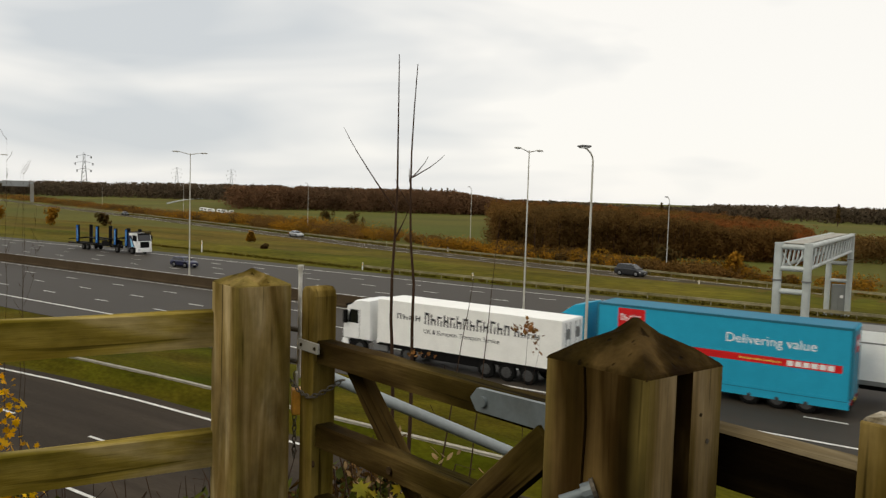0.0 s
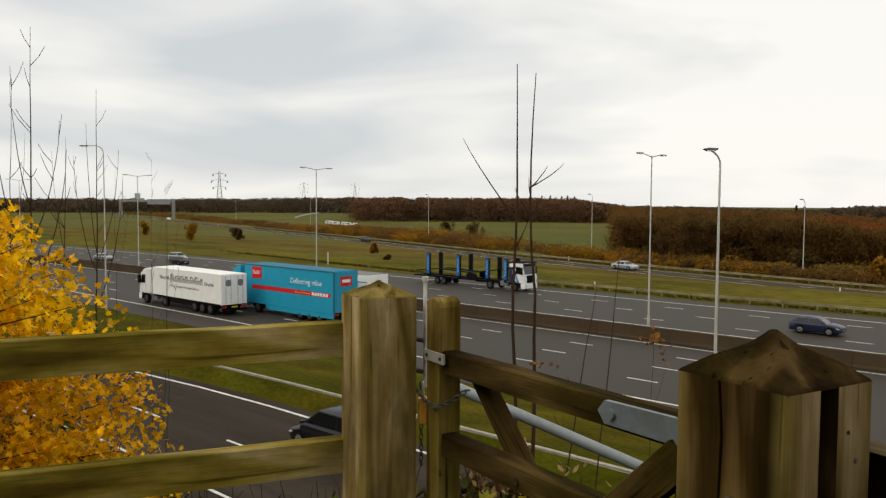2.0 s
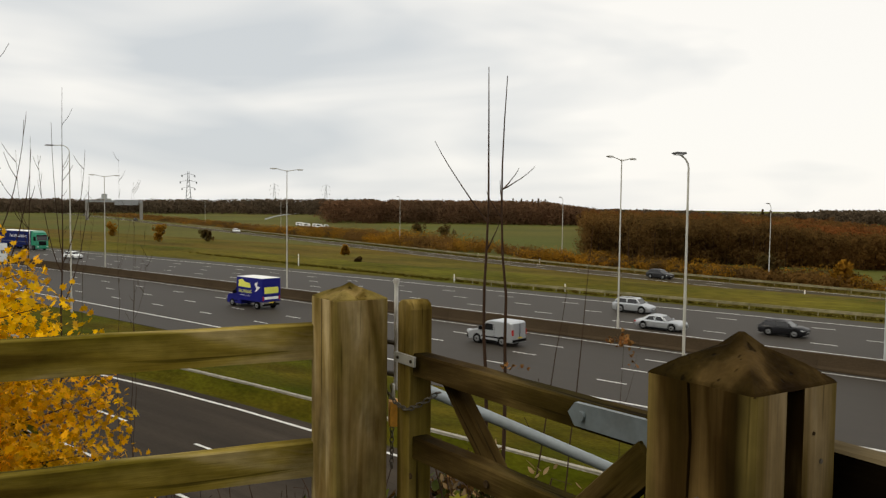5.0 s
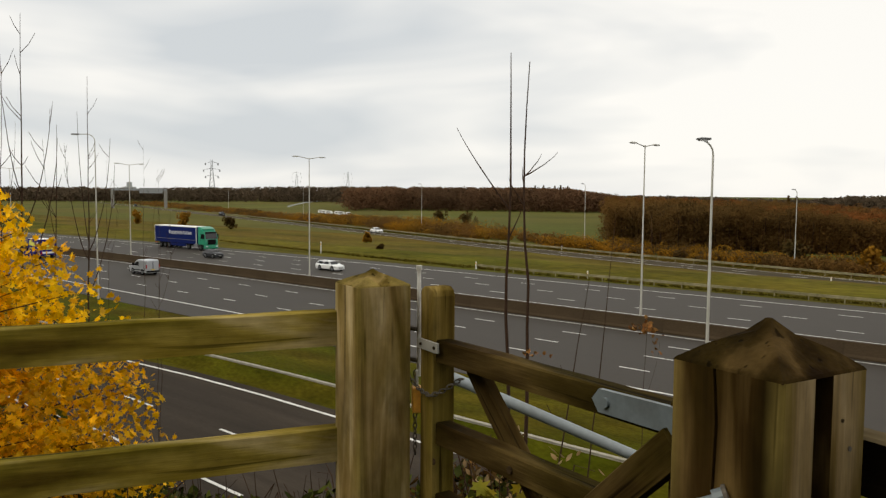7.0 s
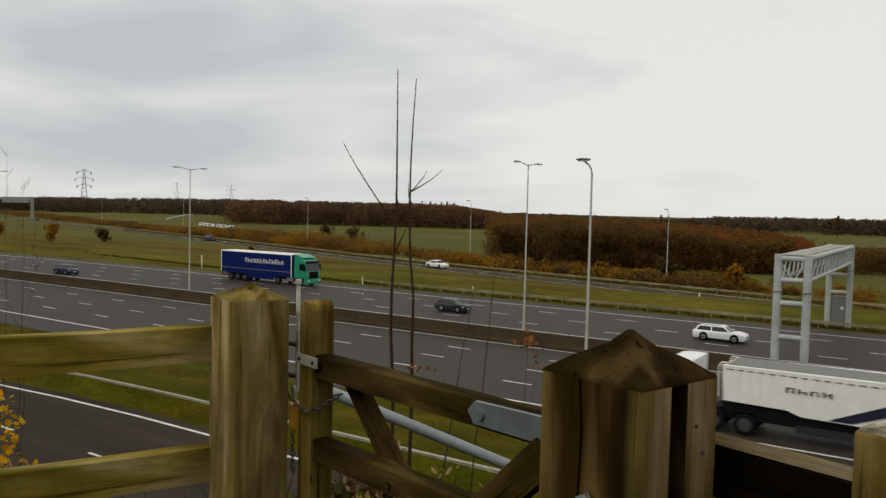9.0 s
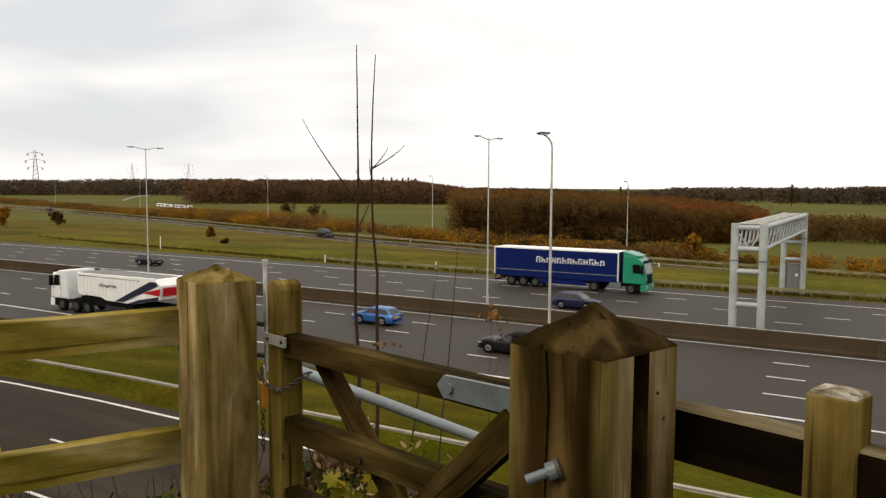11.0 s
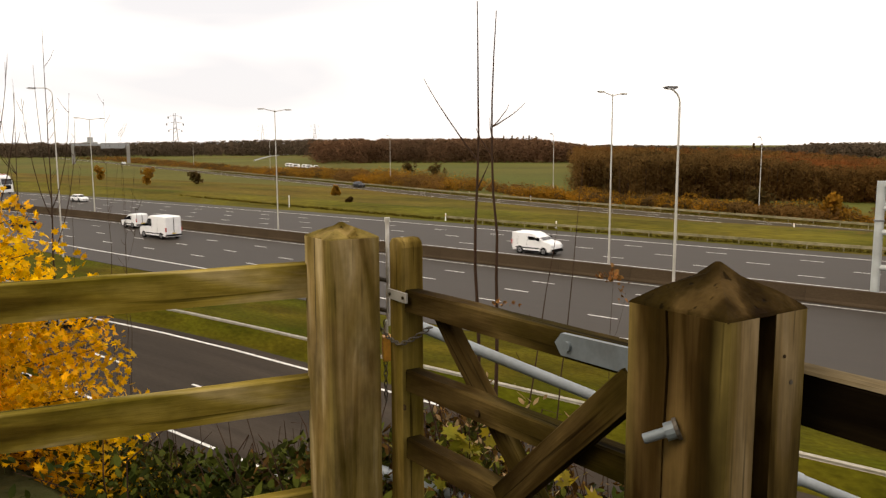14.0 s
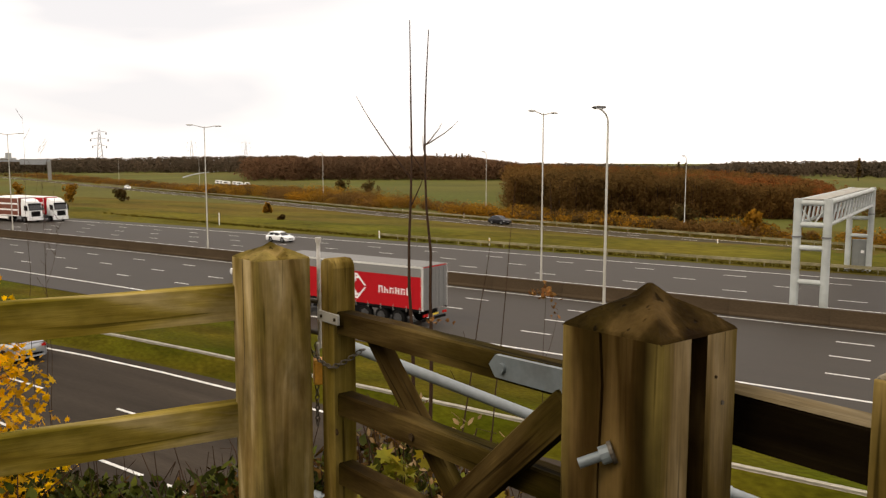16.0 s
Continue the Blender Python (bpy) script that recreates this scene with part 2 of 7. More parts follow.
# Paler tones, only for the grooved side face of the hinge post.
WOOD_FACE = timber("pale_face_timber", ((0.03024, 0.01785, 0.005), (0.1026, 0.0672, 0.022), (0.1944, 0.1386, 0.068), (0.2916, 0.2205, 0.125)), 2, band=1.1, moss=0.08, twist=0.3, corner=0.079)
WOOD_CAP = timber("damp_end_grain", ((0.00945, 0.004858, 0.001344), (0.01985, 0.01133, 0.002688), (0.03213, 0.01862, 0.005376), (0.06615, 0.04048, 0.01344)), 2, band=1.3, moss=0.05, twist=0.2)
WOOD_RAIL = timber("mossy_rail_timber", ((0.085, 0.056, 0.008), (0.160, 0.114, 0.016), (0.245, 0.182, 0.036), (0.370, 0.285, 0.120)), 0, band=0.7, moss=0.5)
WOOD_GATE = timber("dark_gate_timber", ((0.00736, 0.0044, 0.00096), (0.01656, 0.00968, 0.0024), (0.02944, 0.0176, 0.0048), (0.069, 0.04488, 0.0144)), 0, band=0.8, moss=0.12)
# Right rail: shade on its sides and sky light on top, put into colour.
WOOD_SHADED = timber("shaded_rail_timber", ((0.001, 0.0007, 0.00025), (0.002, 0.00125, 0.0005), (0.0035, 0.00225, 0.001), (0.0075, 0.005, 0.002)), 0)
WOOD_LIT_TOP = timber("lit_rail_top", ((0.03825, 0.0255, 0.009562), (0.0765, 0.05419, 0.02423), (0.1148, 0.08611, 0.04462), (0.1594, 0.1275, 0.0765)), 0)
WOOD_END = timber("pale_end_grain", ((0.16, 0.125, 0.07), (0.25, 0.21, 0.14), (0.34, 0.30, 0.22), (0.44, 0.40, 0.32)), 2, band=2.0)
WOOD_DARK = material("damp_timber", (0.030, 0.020, 0.010), 0.9, spread=0.3, scale=5, fine=50, stretch=(0.6, 9, 9), second=(0.05, 0.032, 0.016), blotch_scale=2, spec=0.04)
BRASS = material("padlock_orange", (0.744, 0.345, 0.044), 0.5, spread=0.2, scale=20, fine=120)
RUST = material("chain_steel", (0.10, 0.085, 0.065), 0.6, metal=0.5, spread=0.3, scale=60, fine=200, spec=0.15)
PLATE = material("hinge_plate_grey", (0.17, 0.1997, 0.2058), 0.55, metal=0.3, spread=0.12, scale=15, fine=90, second=(0.1275, 0.1403, 0.1386), blotch_scale=12)
TUBE = material("tube_grey_blue", (0.2635, 0.2975, 0.3108), 0.5, metal=0.2, spread=0.14, scale=6, fine=40, second=(0.204, 0.2253, 0.2268), blotch_scale=3)
BARK = material("sapling_bark", (0.04752, 0.02709, 0.01716), 0.9, spread=0.3, scale=20, fine=90, stretch=(4, 4, 0.7), spec=0.05)
LEAF_YELLOW = material("yellow_leaves", (0.84, 0.504, 0.005), 0.6, spread=0.3, scale=3, fine=20, second=(0.609, 0.2835, 0.005), blotch_scale=1.5, island=0.45, spec=0.12, translucent=0.35)
LEAF_BROWN = material("dead_leaves", (0.068, 0.03312, 0.0078), 0.8, spread=0.25, scale=6, fine=30, second=(0.112, 0.05904, 0.0132), blotch_scale=4, island=0.6, spec=0.06, translucent=0.2)
LEAF_FRESH = material("seedling_leaves", (0.16, 0.15, 0.012), 0.6, spread=0.2, scale=6, fine=40, second=(0.30, 0.22, 0.015), blotch_scale=5, island=0.4, spec=0.12, translucent=0.3)
LEAF_PALE = material("pale_dry_leaves", (0.36, 0.26, 0.14), 0.8, spread=0.2, scale=9, fine=50, second=(0.20, 0.12, 0.05), blotch_scale=8, island=0.5, spec=0.06, translucent=0.2)
LEAF_GREEN = material("bramble_leaves", (0.024, 0.034, 0.004), 0.8, spread=0.3, scale=4, fine=30, second=(0.056, 0.060, 0.008), blotch_scale=2, island=0.7, spec=0.06)
WOODLAND = material("autumn_woodland", (0.2875, 0.1394, 0.036), 0.95, spread=0.2, scale=0.06, fine=0.4, second=(0.1323, 0.08112, 0.0288), blotch_scale=0.022, blotch=0.6, island=0.05, spec=0.05, translucent=0.6)
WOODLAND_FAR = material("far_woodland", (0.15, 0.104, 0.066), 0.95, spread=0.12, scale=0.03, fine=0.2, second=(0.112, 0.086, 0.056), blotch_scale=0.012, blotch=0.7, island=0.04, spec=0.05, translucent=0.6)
HEDGE_ORANGE = material("autumn_hedge", (0.4534, 0.207, 0.01815), 0.95, spread=0.2, scale=0.2, fine=2, second=(0.2782, 0.1472, 0.0242), blotch_scale=0.05, blotch=0.8, island=0.10, spec=0.05, translucent=0.55)
BUSH_DARK = material("dark_bush", (0.1125, 0.07788, 0.025), 0.95, spread=0.25, scale=0.8, fine=4, second=(0.135, 0.0759, 0.024), blotch_scale=0.4, island=0.1, spec=0.05, translucent=0.55)
WHITE_PAINT = material("white_paint", (0.72, 0.72, 0.70), 0.45, spread=0.06, scale=2, fine=20)


# ---------------------------------------------------------------- mesh helpers
class Shape:
    """Collects vertices and faces, then makes one mesh object."""

    def __init__(self):
        self.v, self.f, self.m = [], [], []

    def add(self, verts, faces, slot=0):
        k = len(self.v)
        self.v += [tuple(p) for p in verts]
        self.f += [tuple(i + k for i in q) for q in faces]
        self.m += [slot] * len(faces)
        return self

    def box(self, x0, x1, y0, y1, z0, z1, mat=None, slot=0):
        p = [(x, y, z) for z in (z0, z1) for y in (y0, y1) for x in (x0, x1)]
        if mat is not None:
            p = [mat @ Vector(q) for q in p]
        return self.add(p, [(0, 2, 3, 1), (4, 5, 7, 6), (0, 1, 5, 4), (2, 6, 7, 3), (0, 4, 6, 2), (1, 3, 7, 5)], slot)

    def prism(self, outline, lo, hi, axis="y", slot=0, mat=None, taper=0.0):
        """An outline of (a, b) pairs drawn out from lo to hi along the axis; taper draws the ends' outline inwards."""
        n = len(outline)
        ca, cb = sum(a for a, b in outline) / n, sum(b for a, b in outline) / n
        put = {"y": lambda a, b, c: (a, c, b), "x": lambda a, b, c: (c, a, b), "z": lambda a, b, c: (a, b, c)}[axis]
        rings = [(lo, 1 - taper), (lo + (hi - lo) * 0.06, 1), (hi - (hi - lo) * 0.06, 1), (hi, 1 - taper)] if taper else [(lo, 1), (hi, 1)]
        pts = [put(ca + (a - ca) * s, cb + (b - cb) * s, c) for c, s in rings for a, b in outline]
        if mat is not None:
            pts = [mat @ Vector(p) for p in pts]
        r = len(rings)
        fs = [tuple(range(n))[::-1], tuple(range((r - 1) * n, r * n))]
        for k in range(r - 1):
            fs += [(k * n + i, k * n + (i + 1) % n, (k + 1) * n + (i + 1) % n, (k + 1) * n + i) for i in range(n)]
        return self.add(pts, fs, slot)

    def tube(self, points, radii, sides=8, slot=0, cap=True):
        pts = [Vector(p) for p in points]
        radii = radii if isinstance(radii, (list, tuple)) else [radii] * len(pts)
        vs, fs = [], []
        for i, p in enumerate(pts):
            d = (pts[min(i + 1, len(pts) - 1)] - pts[max(i - 1, 0)]).normalized()
            a = d.orthogonal().normalized() if i == 0 else (a - d * a.dot(d)).normalized()
            b = d.cross(a)
            vs += [p + (a * math.cos(2 * math.pi * k / sides) + b * math.sin(2 * math.pi * k / sides)) * radii[i] for k in range(sides)]
        for i in range(len(pts) - 1):
            fs += [(i * sides + k, i * sides + (k + 1) % sides, (i + 1) * sides + (k + 1) % sides, (i + 1) * sides + k) for k in range(sides)]
        if cap:
            fs += [tuple(range(sides))[::-1], tuple(range((len(pts) - 1) * sides, len(pts) * sides))]
        return self.add(vs, fs, slot)

    def disc(self, centre, axis, r, width, sides=20, slot=0, inner=0.0):
        """A wheel-like drum about the axis ('x' or 'y'); its flat ends are dished when inner is given."""
        rings = [(-width / 2, r * 0.9), (-width / 2 * 0.8, r), (width / 2 * 0.8, r), (width / 2, r * 0.9)]
        pts = []
        for h, rr in rings:
            for k in range(sides):
                c, s = math.cos(2 * math.pi * k / sides) * rr, math.sin(2 * math.pi * k / sides) * rr
                pts.append((centre[0] + c, centre[1] + h, centre[2] + s) if axis == "y" else (centre[0] + h, centre[1] + c, centre[2] + s))
        fs = [tuple(range(sides)), tuple(range(3 * sides, 4 * sides))[::-1]]
        for q in range(3):
            fs += [(q * sides + k, (q + 1) * sides + k, (q + 1) * sides + (k + 1) % sides, q * sides + (k + 1) % sides) for k in range(sides)]
        return self.add(pts, fs, slot)

    def mesh(self, name, mats, bevel=0.0, smooth=False):
        me = bpy.data.meshes.new(name)
        me.from_pydata(self.v, [], self.f)
        for m in (mats if isinstance(mats, (list, tuple)) else [mats]):
            me.materials.append(m)
        me.polygons.foreach_set("material_index", self.m)
        bm = bmesh.new()
        bm.from_mesh(me)
        bmesh.ops.recalc_face_normals(bm, faces=bm.faces)
        if bevel:
            edges = [e for e in bm.edges if len(e.link_faces) == 2 and e.calc_face_angle(0) > 0.5]
            bmesh.ops.bevel(bm, geom=edges, offset=bevel, segments=2, profile=0.6, affect="EDGES", clamp_overlap=True)
        if smooth:
            for f in bm.faces:
                f.smooth = True
            for e in bm.edges:
                e.smooth = e.calc_face_angle(0) < 0.7
        bm.to_mesh(me)
        bm.free()
        return me


def part(name, shape, mats, parent=None, label="", bevel=0.0, smooth=False, at=None):
    """One mesh object, under a thing or part when parent is given."""
    ob = new(name, shape.mesh(name, mats, bevel, smooth) if isinstance(shape, Shape) else shape)
    if parent is not None:
        ob.parent = parent
    if at is not None:
        ob.matrix_basis = at
    if label:
        tagged(ob, label)
    return ob


def thing(name, label, category, group="", at=None, kind=""):
    ob = new(name)
    ob.empty_display_size = 0.2
    if at is not None:
        ob.matrix_basis = at
    return tagged(ob, label, category, group, kind)


def cloud(clumps, per, size, seed, squash=1.0, hollow=0.45):
    """Small crossed leaf faces scattered through clumps of (x, y, z, rx, rz): vertices, faces and soft normals."""
    rng = np.random.default_rng(seed)
    c = np.repeat(np.array(clumps, float), per, axis=0)
    n = len(c)
    d = rng.normal(size=(n, 3))
    d /= np.linalg.norm(d, axis=1)[:, None]
    r = hollow + (1 - hollow) * rng.random(n) ** 0.6
    p = c[:, :3] + d * r[:, None] * c[:, [3, 3, 4]]
    s = size * (0.6 + 0.8 * rng.random(n))[:, None]
    a = rng.normal(size=(n, 3))
    a /= np.linalg.norm(a, axis=1)[:, None]
    b = np.cross(a, rng.normal(size=(n, 3)))
    b /= np.linalg.norm(b, axis=1)[:, None]
    b[:, 2] *= squash
    verts = np.stack([p - a * s, p - b * s * 0.62, p + a * s * 0.9, p + b * s * 0.7], axis=1).reshape(-1, 3)
    soft = d + np.array((0, 0, 0.6)) + 0.12 * rng.normal(size=(n, 3))
    soft /= np.linalg.norm(soft, axis=1)[:, None]
    return verts, np.arange(n * 4).reshape(n, 4), np.repeat(soft, 4, axis=0)


def quad_mesh(name, verts, quads, mats, slots=None, normals=None):
    me = bpy.data.meshes.new(name)
    me.vertices.add(len(verts))
    me.vertices.foreach_set("co", np.asarray(verts, np.float32).ravel())
    q = np.asarray(quads, np.int32)
    me.loops.add(q.size)
    me.loops.foreach_set("vertex_index", q.ravel())
    me.polygons.add(len(q))
    me.polygons.foreach_set("loop_start", np.arange(len(q), dtype=np.int32) * 4)
    me.polygons.foreach_set("loop_total", np.full(len(q), 4, np.int32))
    for m in mats:
        me.materials.append(m)
    if slots is not None:
        me.polygons.foreach_set("material_index", np.asarray(slots, np.int32))
    me.update(calc_edges=True)
    if normals is not None:
        me.normals_split_custom_set_from_vertices(normals.tolist())
    return me


# ---------------------------------------------------------------- ground and roads
EDGE_NEAR, EDGE_MID, EDGE_FAR = 36.4, 51.6, 74.6   # painted edge lines of the two carriageways


def bend(x):
    """How far the motorway swings towards the bank in the distance."""
    if x > -75:
        return 0.0
    return -0.0004 * (x + 75) ** 2 if x > -200 else -6.25 - 0.1 * (-200 - x)


def bank(x, y):
    """Height of the ground: a level strip behind the fence, then the bank down to the slip road."""
    if y < 1.6:
        z = 8.25
    elif y < 12.6:
        k = (y - 1.6) / 11.0
        z = 8.25 * (1 - k) ** 1.15
    else:
        z = 0.0
    if 1.5 < y < 12.6:
        z += 0.12 * noise.noise((x * 0.4, y * 0.5, 0)) * min(1, (12.6 - y))
    if 82 < y < 100:
        z += 0.5 * math.sin((y - 82) / 18 * math.pi) ** 2
    return z


def make_ground():
    xs = sorted(set([-4000, -2500, -1500, -1000, -700, -500, -400, -300, -250, -200, -160, -130, -100, -80, -60, -50]
                    + [-40 + i * 1.0 for i in range(61)] + [30, 45, 60, 90, 130, 200, 300, 500, 900, 1500, 3000]))
    ys = sorted(set([-3000, -1000, -300, -100, -40, -15, -5, 0, 1.0] + [1.6 + i * 0.5 for i in range(23)]
                    + [13.4, 18, 22.6, 24, 26, 28, 30, 32, 36, 52, 60, 78, 80, 82, 85, 88, 91, 94, 97, 100, 104, 110, 118, 126, 140, 160, 200, 300, 450, 700, 1000, 1600, 2600, 4200]))
    vs = [(x, y, bank(x, y)) for y in ys for x in xs]
    n = len(xs)
    fs, slots = [], []
    for j in range(len(ys) - 1):
        for i in range(n - 1):
            fs.append((j * n + i, j * n + i + 1, (j + 1) * n + i + 1, (j + 1) * n + i))
            y = ys[j]
            slots.append(0 if y < 13 else 1 if y < 40 else 2 if y < 91 or (y < 97 and i % 3) else 4 if y < 126 else 3)
    me = quad_mesh("ground", vs, fs, [SOIL, GRASS_ISLAND, GRASS, FIELD, GRASS_DRY], slots)
    for p in me.polygons:
        p.use_smooth = True
    tagged(new("ground", me), "rough grass verges, earth bank and green fields", "ground", kind="structure")


def strip(xs, inner, outer, z0, z1):
    """A slab along the road between two edge functions."""
    s = Shape()
    pts = []
    for x in xs:
        pts += [(x, inner(x), z0), (x, outer(x), z0), (x, outer(x), z1), (x, inner(x), z1)]
    fs = []
    for i in range(len(xs) - 1):
        for a, b in ((0, 1), (1, 2), (2, 3), (3, 0)):
            fs.append((i * 4 + a, (i + 1) * 4 + a, (i + 1) * 4 + b, i * 4 + b))
    e = (len(xs) - 1) * 4
    fs += [(0, 1, 2, 3), (e + 3, e + 2, e + 1, e)]
    return s.add(pts, fs)


ROAD_X = [-1500, -900, -700, -500, -400, -300, -250] + [-200 + i * 10 for i in range(14)] + [-65, -40, 0, 60, 150, 300, 700]
SLIP_X = [-500, -300, -200, -150, -120, -90, -70, -60, -50, -44, -38, -32, -26, 0, 60, 150, 500]


def slip_bend(x):
    return 0.0 if x > -30 else -0.0042 * (x + 30) ** 2 if x > -60 else -3.8 - 0.25 * (-60 - x)


def make_roads():
    on = lambda y: (lambda x: y + bend(x))
    road = part("motorway_road", strip(ROAD_X, on(32.8), on(78.0), -0.3, 0.02), ASPHALT)
    tagged(road, "worn grey asphalt motorway with eight lanes", "road", kind="structure")
    slip = part("slip_road", strip(SLIP_X, lambda x: 13.2 + slip_bend(x), lambda x: 23.1 + slip_bend(x), -0.3, 0.03), ASPHALT_SLIP)
    tagged(slip, "dark asphalt slip road below the bank", "road", kind="structure")
    for y, w, name in ((EDGE_NEAR, 0.2, "edge_line"), (EDGE_MID, 0.16, "edge_line"), (EDGE_FAR, 0.2, "edge_line"), (58.9, 0.16, "edge_line")):
        part(name, strip(ROAD_X, on(y - w / 2), on(y + w / 2), 0.021, 0.026), PAINT_LINE, road)
    part("edge_line", strip(SLIP_X, lambda x: 22.3 + slip_bend(x), lambda x: 22.48 + slip_bend(x), 0.031, 0.036), PAINT_LINE, slip)
    dash = Shape().box(0, 1.9, -0.075, 0.075, 0.021, 0.026).mesh("lane_mark", PAINT_LINE)
    for y, x0 in ((40.35, 1.95), (44.15, 1.51), (47.9, 1.26), (70.9, 5.1), (66.8, 2.0), (62.6, 7.3)):
        for k in range(-38, 6):
            x = x0 + 8.2 * k
            o = new("lane_mark", dash)
            o.parent, o.matrix_basis = road, pose(x, y + bend(x), 0)
    mark = Shape().box(0, 2.9, -0.07, 0.07, 0.031, 0.036).mesh("lane_mark_slip", PAINT_LINE)
    for y, x0, step in ((14.35, -24.6, 4.1), (17.9, -36.8, 8.2)):
        for k in range(-8, 12):
            x = x0 + step * k
            o = new("lane_mark", mark)
            o.parent, o.matrix_basis = slip, pose(x, y + slip_bend(x), 0)


def make_central_barrier():
    """Stepped concrete barrier in lengths, butted end to end."""
    outline = [(-0.30, 0.0), (0.30, 0.0), (0.30, 0.10), (0.22, 0.25), (0.14, 0.98), (0.11, 1.0), (-0.11, 1.0), (-0.14, 0.98), (-0.22, 0.25), (-0.30, 0.10)]
    for y, xs, name in ((52.6, [-260 + 6.0 * i for i in range(62)], "central_barrier"),):
        step = xs[1] - xs[0]
        wall = tagged(new(name), "grimy brown-grey concrete central barrier", "barrier", kind="structure")
        wall.matrix_basis = pose(0, y, 0.02)
        for x in xs:
            a = math.atan2(bend(x + step) - bend(x), step)
            me = Shape().prism(outline, 0.006, step / math.cos(a) - 0.006, axis="x").mesh("barrier_length", CONCRETE) if x < -75 else None
            if me is None:
                me = bpy.data.meshes.get(f"barrier_plain_{step:.0f}") or Shape().prism(outline, 0.006, step - 0.006, axis="x").mesh(f"barrier_plain_{step:.0f}", CONCRETE)
            o = new("barrier_length", me)
            o.parent, o.matrix_basis = wall, pose(x, bend(x), 0, 0, 0, math.degrees(a))
    fill = part("reserve_paving", strip(ROAD_X, lambda x: 53.0 + bend(x), lambda x: 58.2 + bend(x), 0.022, 0.06), CONCRETE)
    tagged(fill, "dirty paved strip behind the central barrier", "paving", kind="structure")


def guard_rail(xs, yfun, z_base, label, spacing=3.2, mat=None):
    """A corrugated steel beam on posts."""
    mat = mat or STEEL_DULL
    g = thing("safety_barrier", label, "safety barrier", kind="structure")
    s = Shape()
    prof = [(0.0, 0.42), (0.035, 0.46), (0.0, 0.52), (0.0, 0.58), (0.035, 0.64), (0.0, 0.70), (0.03, 0.71), (0.055, 0.64), (0.03, 0.56), (0.055, 0.47), (0.03, 0.41)]
    n = len(prof)
    pts, fs = [], []
    for x in xs:
        for a, b in prof:
            pts.append((x, yfun(x) - a, z_base + b))
    for i in range(len(xs) - 1):
        fs += [(i * n + k, (i + 1) * n + k, (i + 1) * n + (k + 1) % n, i * n + (k + 1) % n) for k in range(n)]
    fs += [tuple(range(n)), tuple(range((len(xs) - 1) * n, len(xs) * n))[::-1]]
    part("beam", s.add(pts, fs), mat, g)
    post = Shape().box(-0.05, 0.05, 0.005, 0.07, -0.1, 0.68).mesh("barrier_post", mat)
    x = max(xs[0], -120)
    while x < min(xs[-1], 40):
        o = new("post", post)
        o.parent, o.matrix_basis = g, pose(x, yfun(x), z_base)
        x += spacing
    return g


FAR_ROAD = [(-1200, 466), (-665, 302), (-428, 230), (-294, 186), (-224, 163.4), (-168, 145.8), (-112, 126.8), (-92, 120.2), (-62.7, 112.1), (-35, 105.5), (-24, 102.8), (0, 98), (40, 93), (120, 88), (700, 80)]


def far_edge(x):
    for (xa, ya), (xb, yb) in zip(FAR_ROAD, FAR_ROAD[1:]):
        if xa <= x <= xb:
            return ya + (yb - ya) * (x - xa) / (xb - xa)
    return FAR_ROAD[0][1] if x < FAR_ROAD[0][0] else FAR_ROAD[-1][1]


def make_far_road():
    xs = [p[0] for p in FAR_ROAD]
    r = part("far_road", strip(xs, lambda x: far_edge(x) - 7.6, lambda x: far_edge(x) - 1.2, -0.3, 0.05), ASPHALT_LINK)
    tagged(r, "worn asphalt link road beyond the grass bank", "road", kind="structure")
    for off in (-7.3, -1.7):
        part("edge_line", strip(xs, lambda x: far_edge(x) + off, lambda x: far_edge(x) + off + 0.14, 0.051, 0.055), PAINT_LINE, r)
    dash = Shape().box(0, 2.2, -0.06, 0.06, 0.051, 0.055).mesh("far_lane_mark", PAINT_LINE)
    for k in range(40):
        x = -230 + 8.2 * k
        o = new("lane_mark", dash)
        o.parent, o.matrix_basis = r, pose(x, far_edge(x) - 4.4, 0, 0, 0, math.degrees(math.atan2(far_edge(x + 2) - far_edge(x), 2)))
    guard_rail([-310 + 6 * i for i in range(60)], far_edge, 0.0, "long weathered steel safety barrier along the link road", mat=STEEL_MOSSY)


make_ground()
make_roads()
make_central_barrier()
make_far_road()
guard_rail([-64 + 3.2 * i for i in range(36)], lambda x: 24.5 + slip_bend(x) * 0.7, 0.0, "pale weathered steel safety barrier on the grass island", mat=STEEL)
guard_rail([-66 + 3.2 * i for i in range(40)], lambda x: 79.0 + (0 if x > -58 else 0.08 * (-58 - x)), 0.0, "yellowed steel safety barrier on the far verge", mat=STEEL_MOSSY)


def make_berm():
    """The low grass swell that hides the feet of the island barrier."""
    xs = [-64 + 2.0 * i for i in range(64)]
    ys = (-1.1, -0.75, -0.4, -0.16, -0.07, 0.12, 0.5, 1.2, 2.0)
    zs = (-0.05, 0.17, 0.40, 0.54, 0.55, 0.50, 0.30, 0.08, -0.05)
    vs = [(x, 24.5 + slip_bend(x) * 0.7 + y, z + (0.025 * noise.noise((x * 0.8, y * 3, 4)) if z > 0 else 0)) for x in xs for y, z in zip(ys, zs)]
    n = len(ys)
    fs = [(i * n + k, i * n + k + 1, (i + 1) * n + k + 1, (i + 1) * n + k) for i in range(len(xs) - 1) for k in range(n - 1)]
    me = quad_mesh("grass_berm", vs, fs, [GRASS_ISLAND])
    for p in me.polygons:
        p.use_smooth = True
    tagged(new("grass_berm", me), "low grass swell along the island safety barrier", "grass", kind="structure")


make_berm()


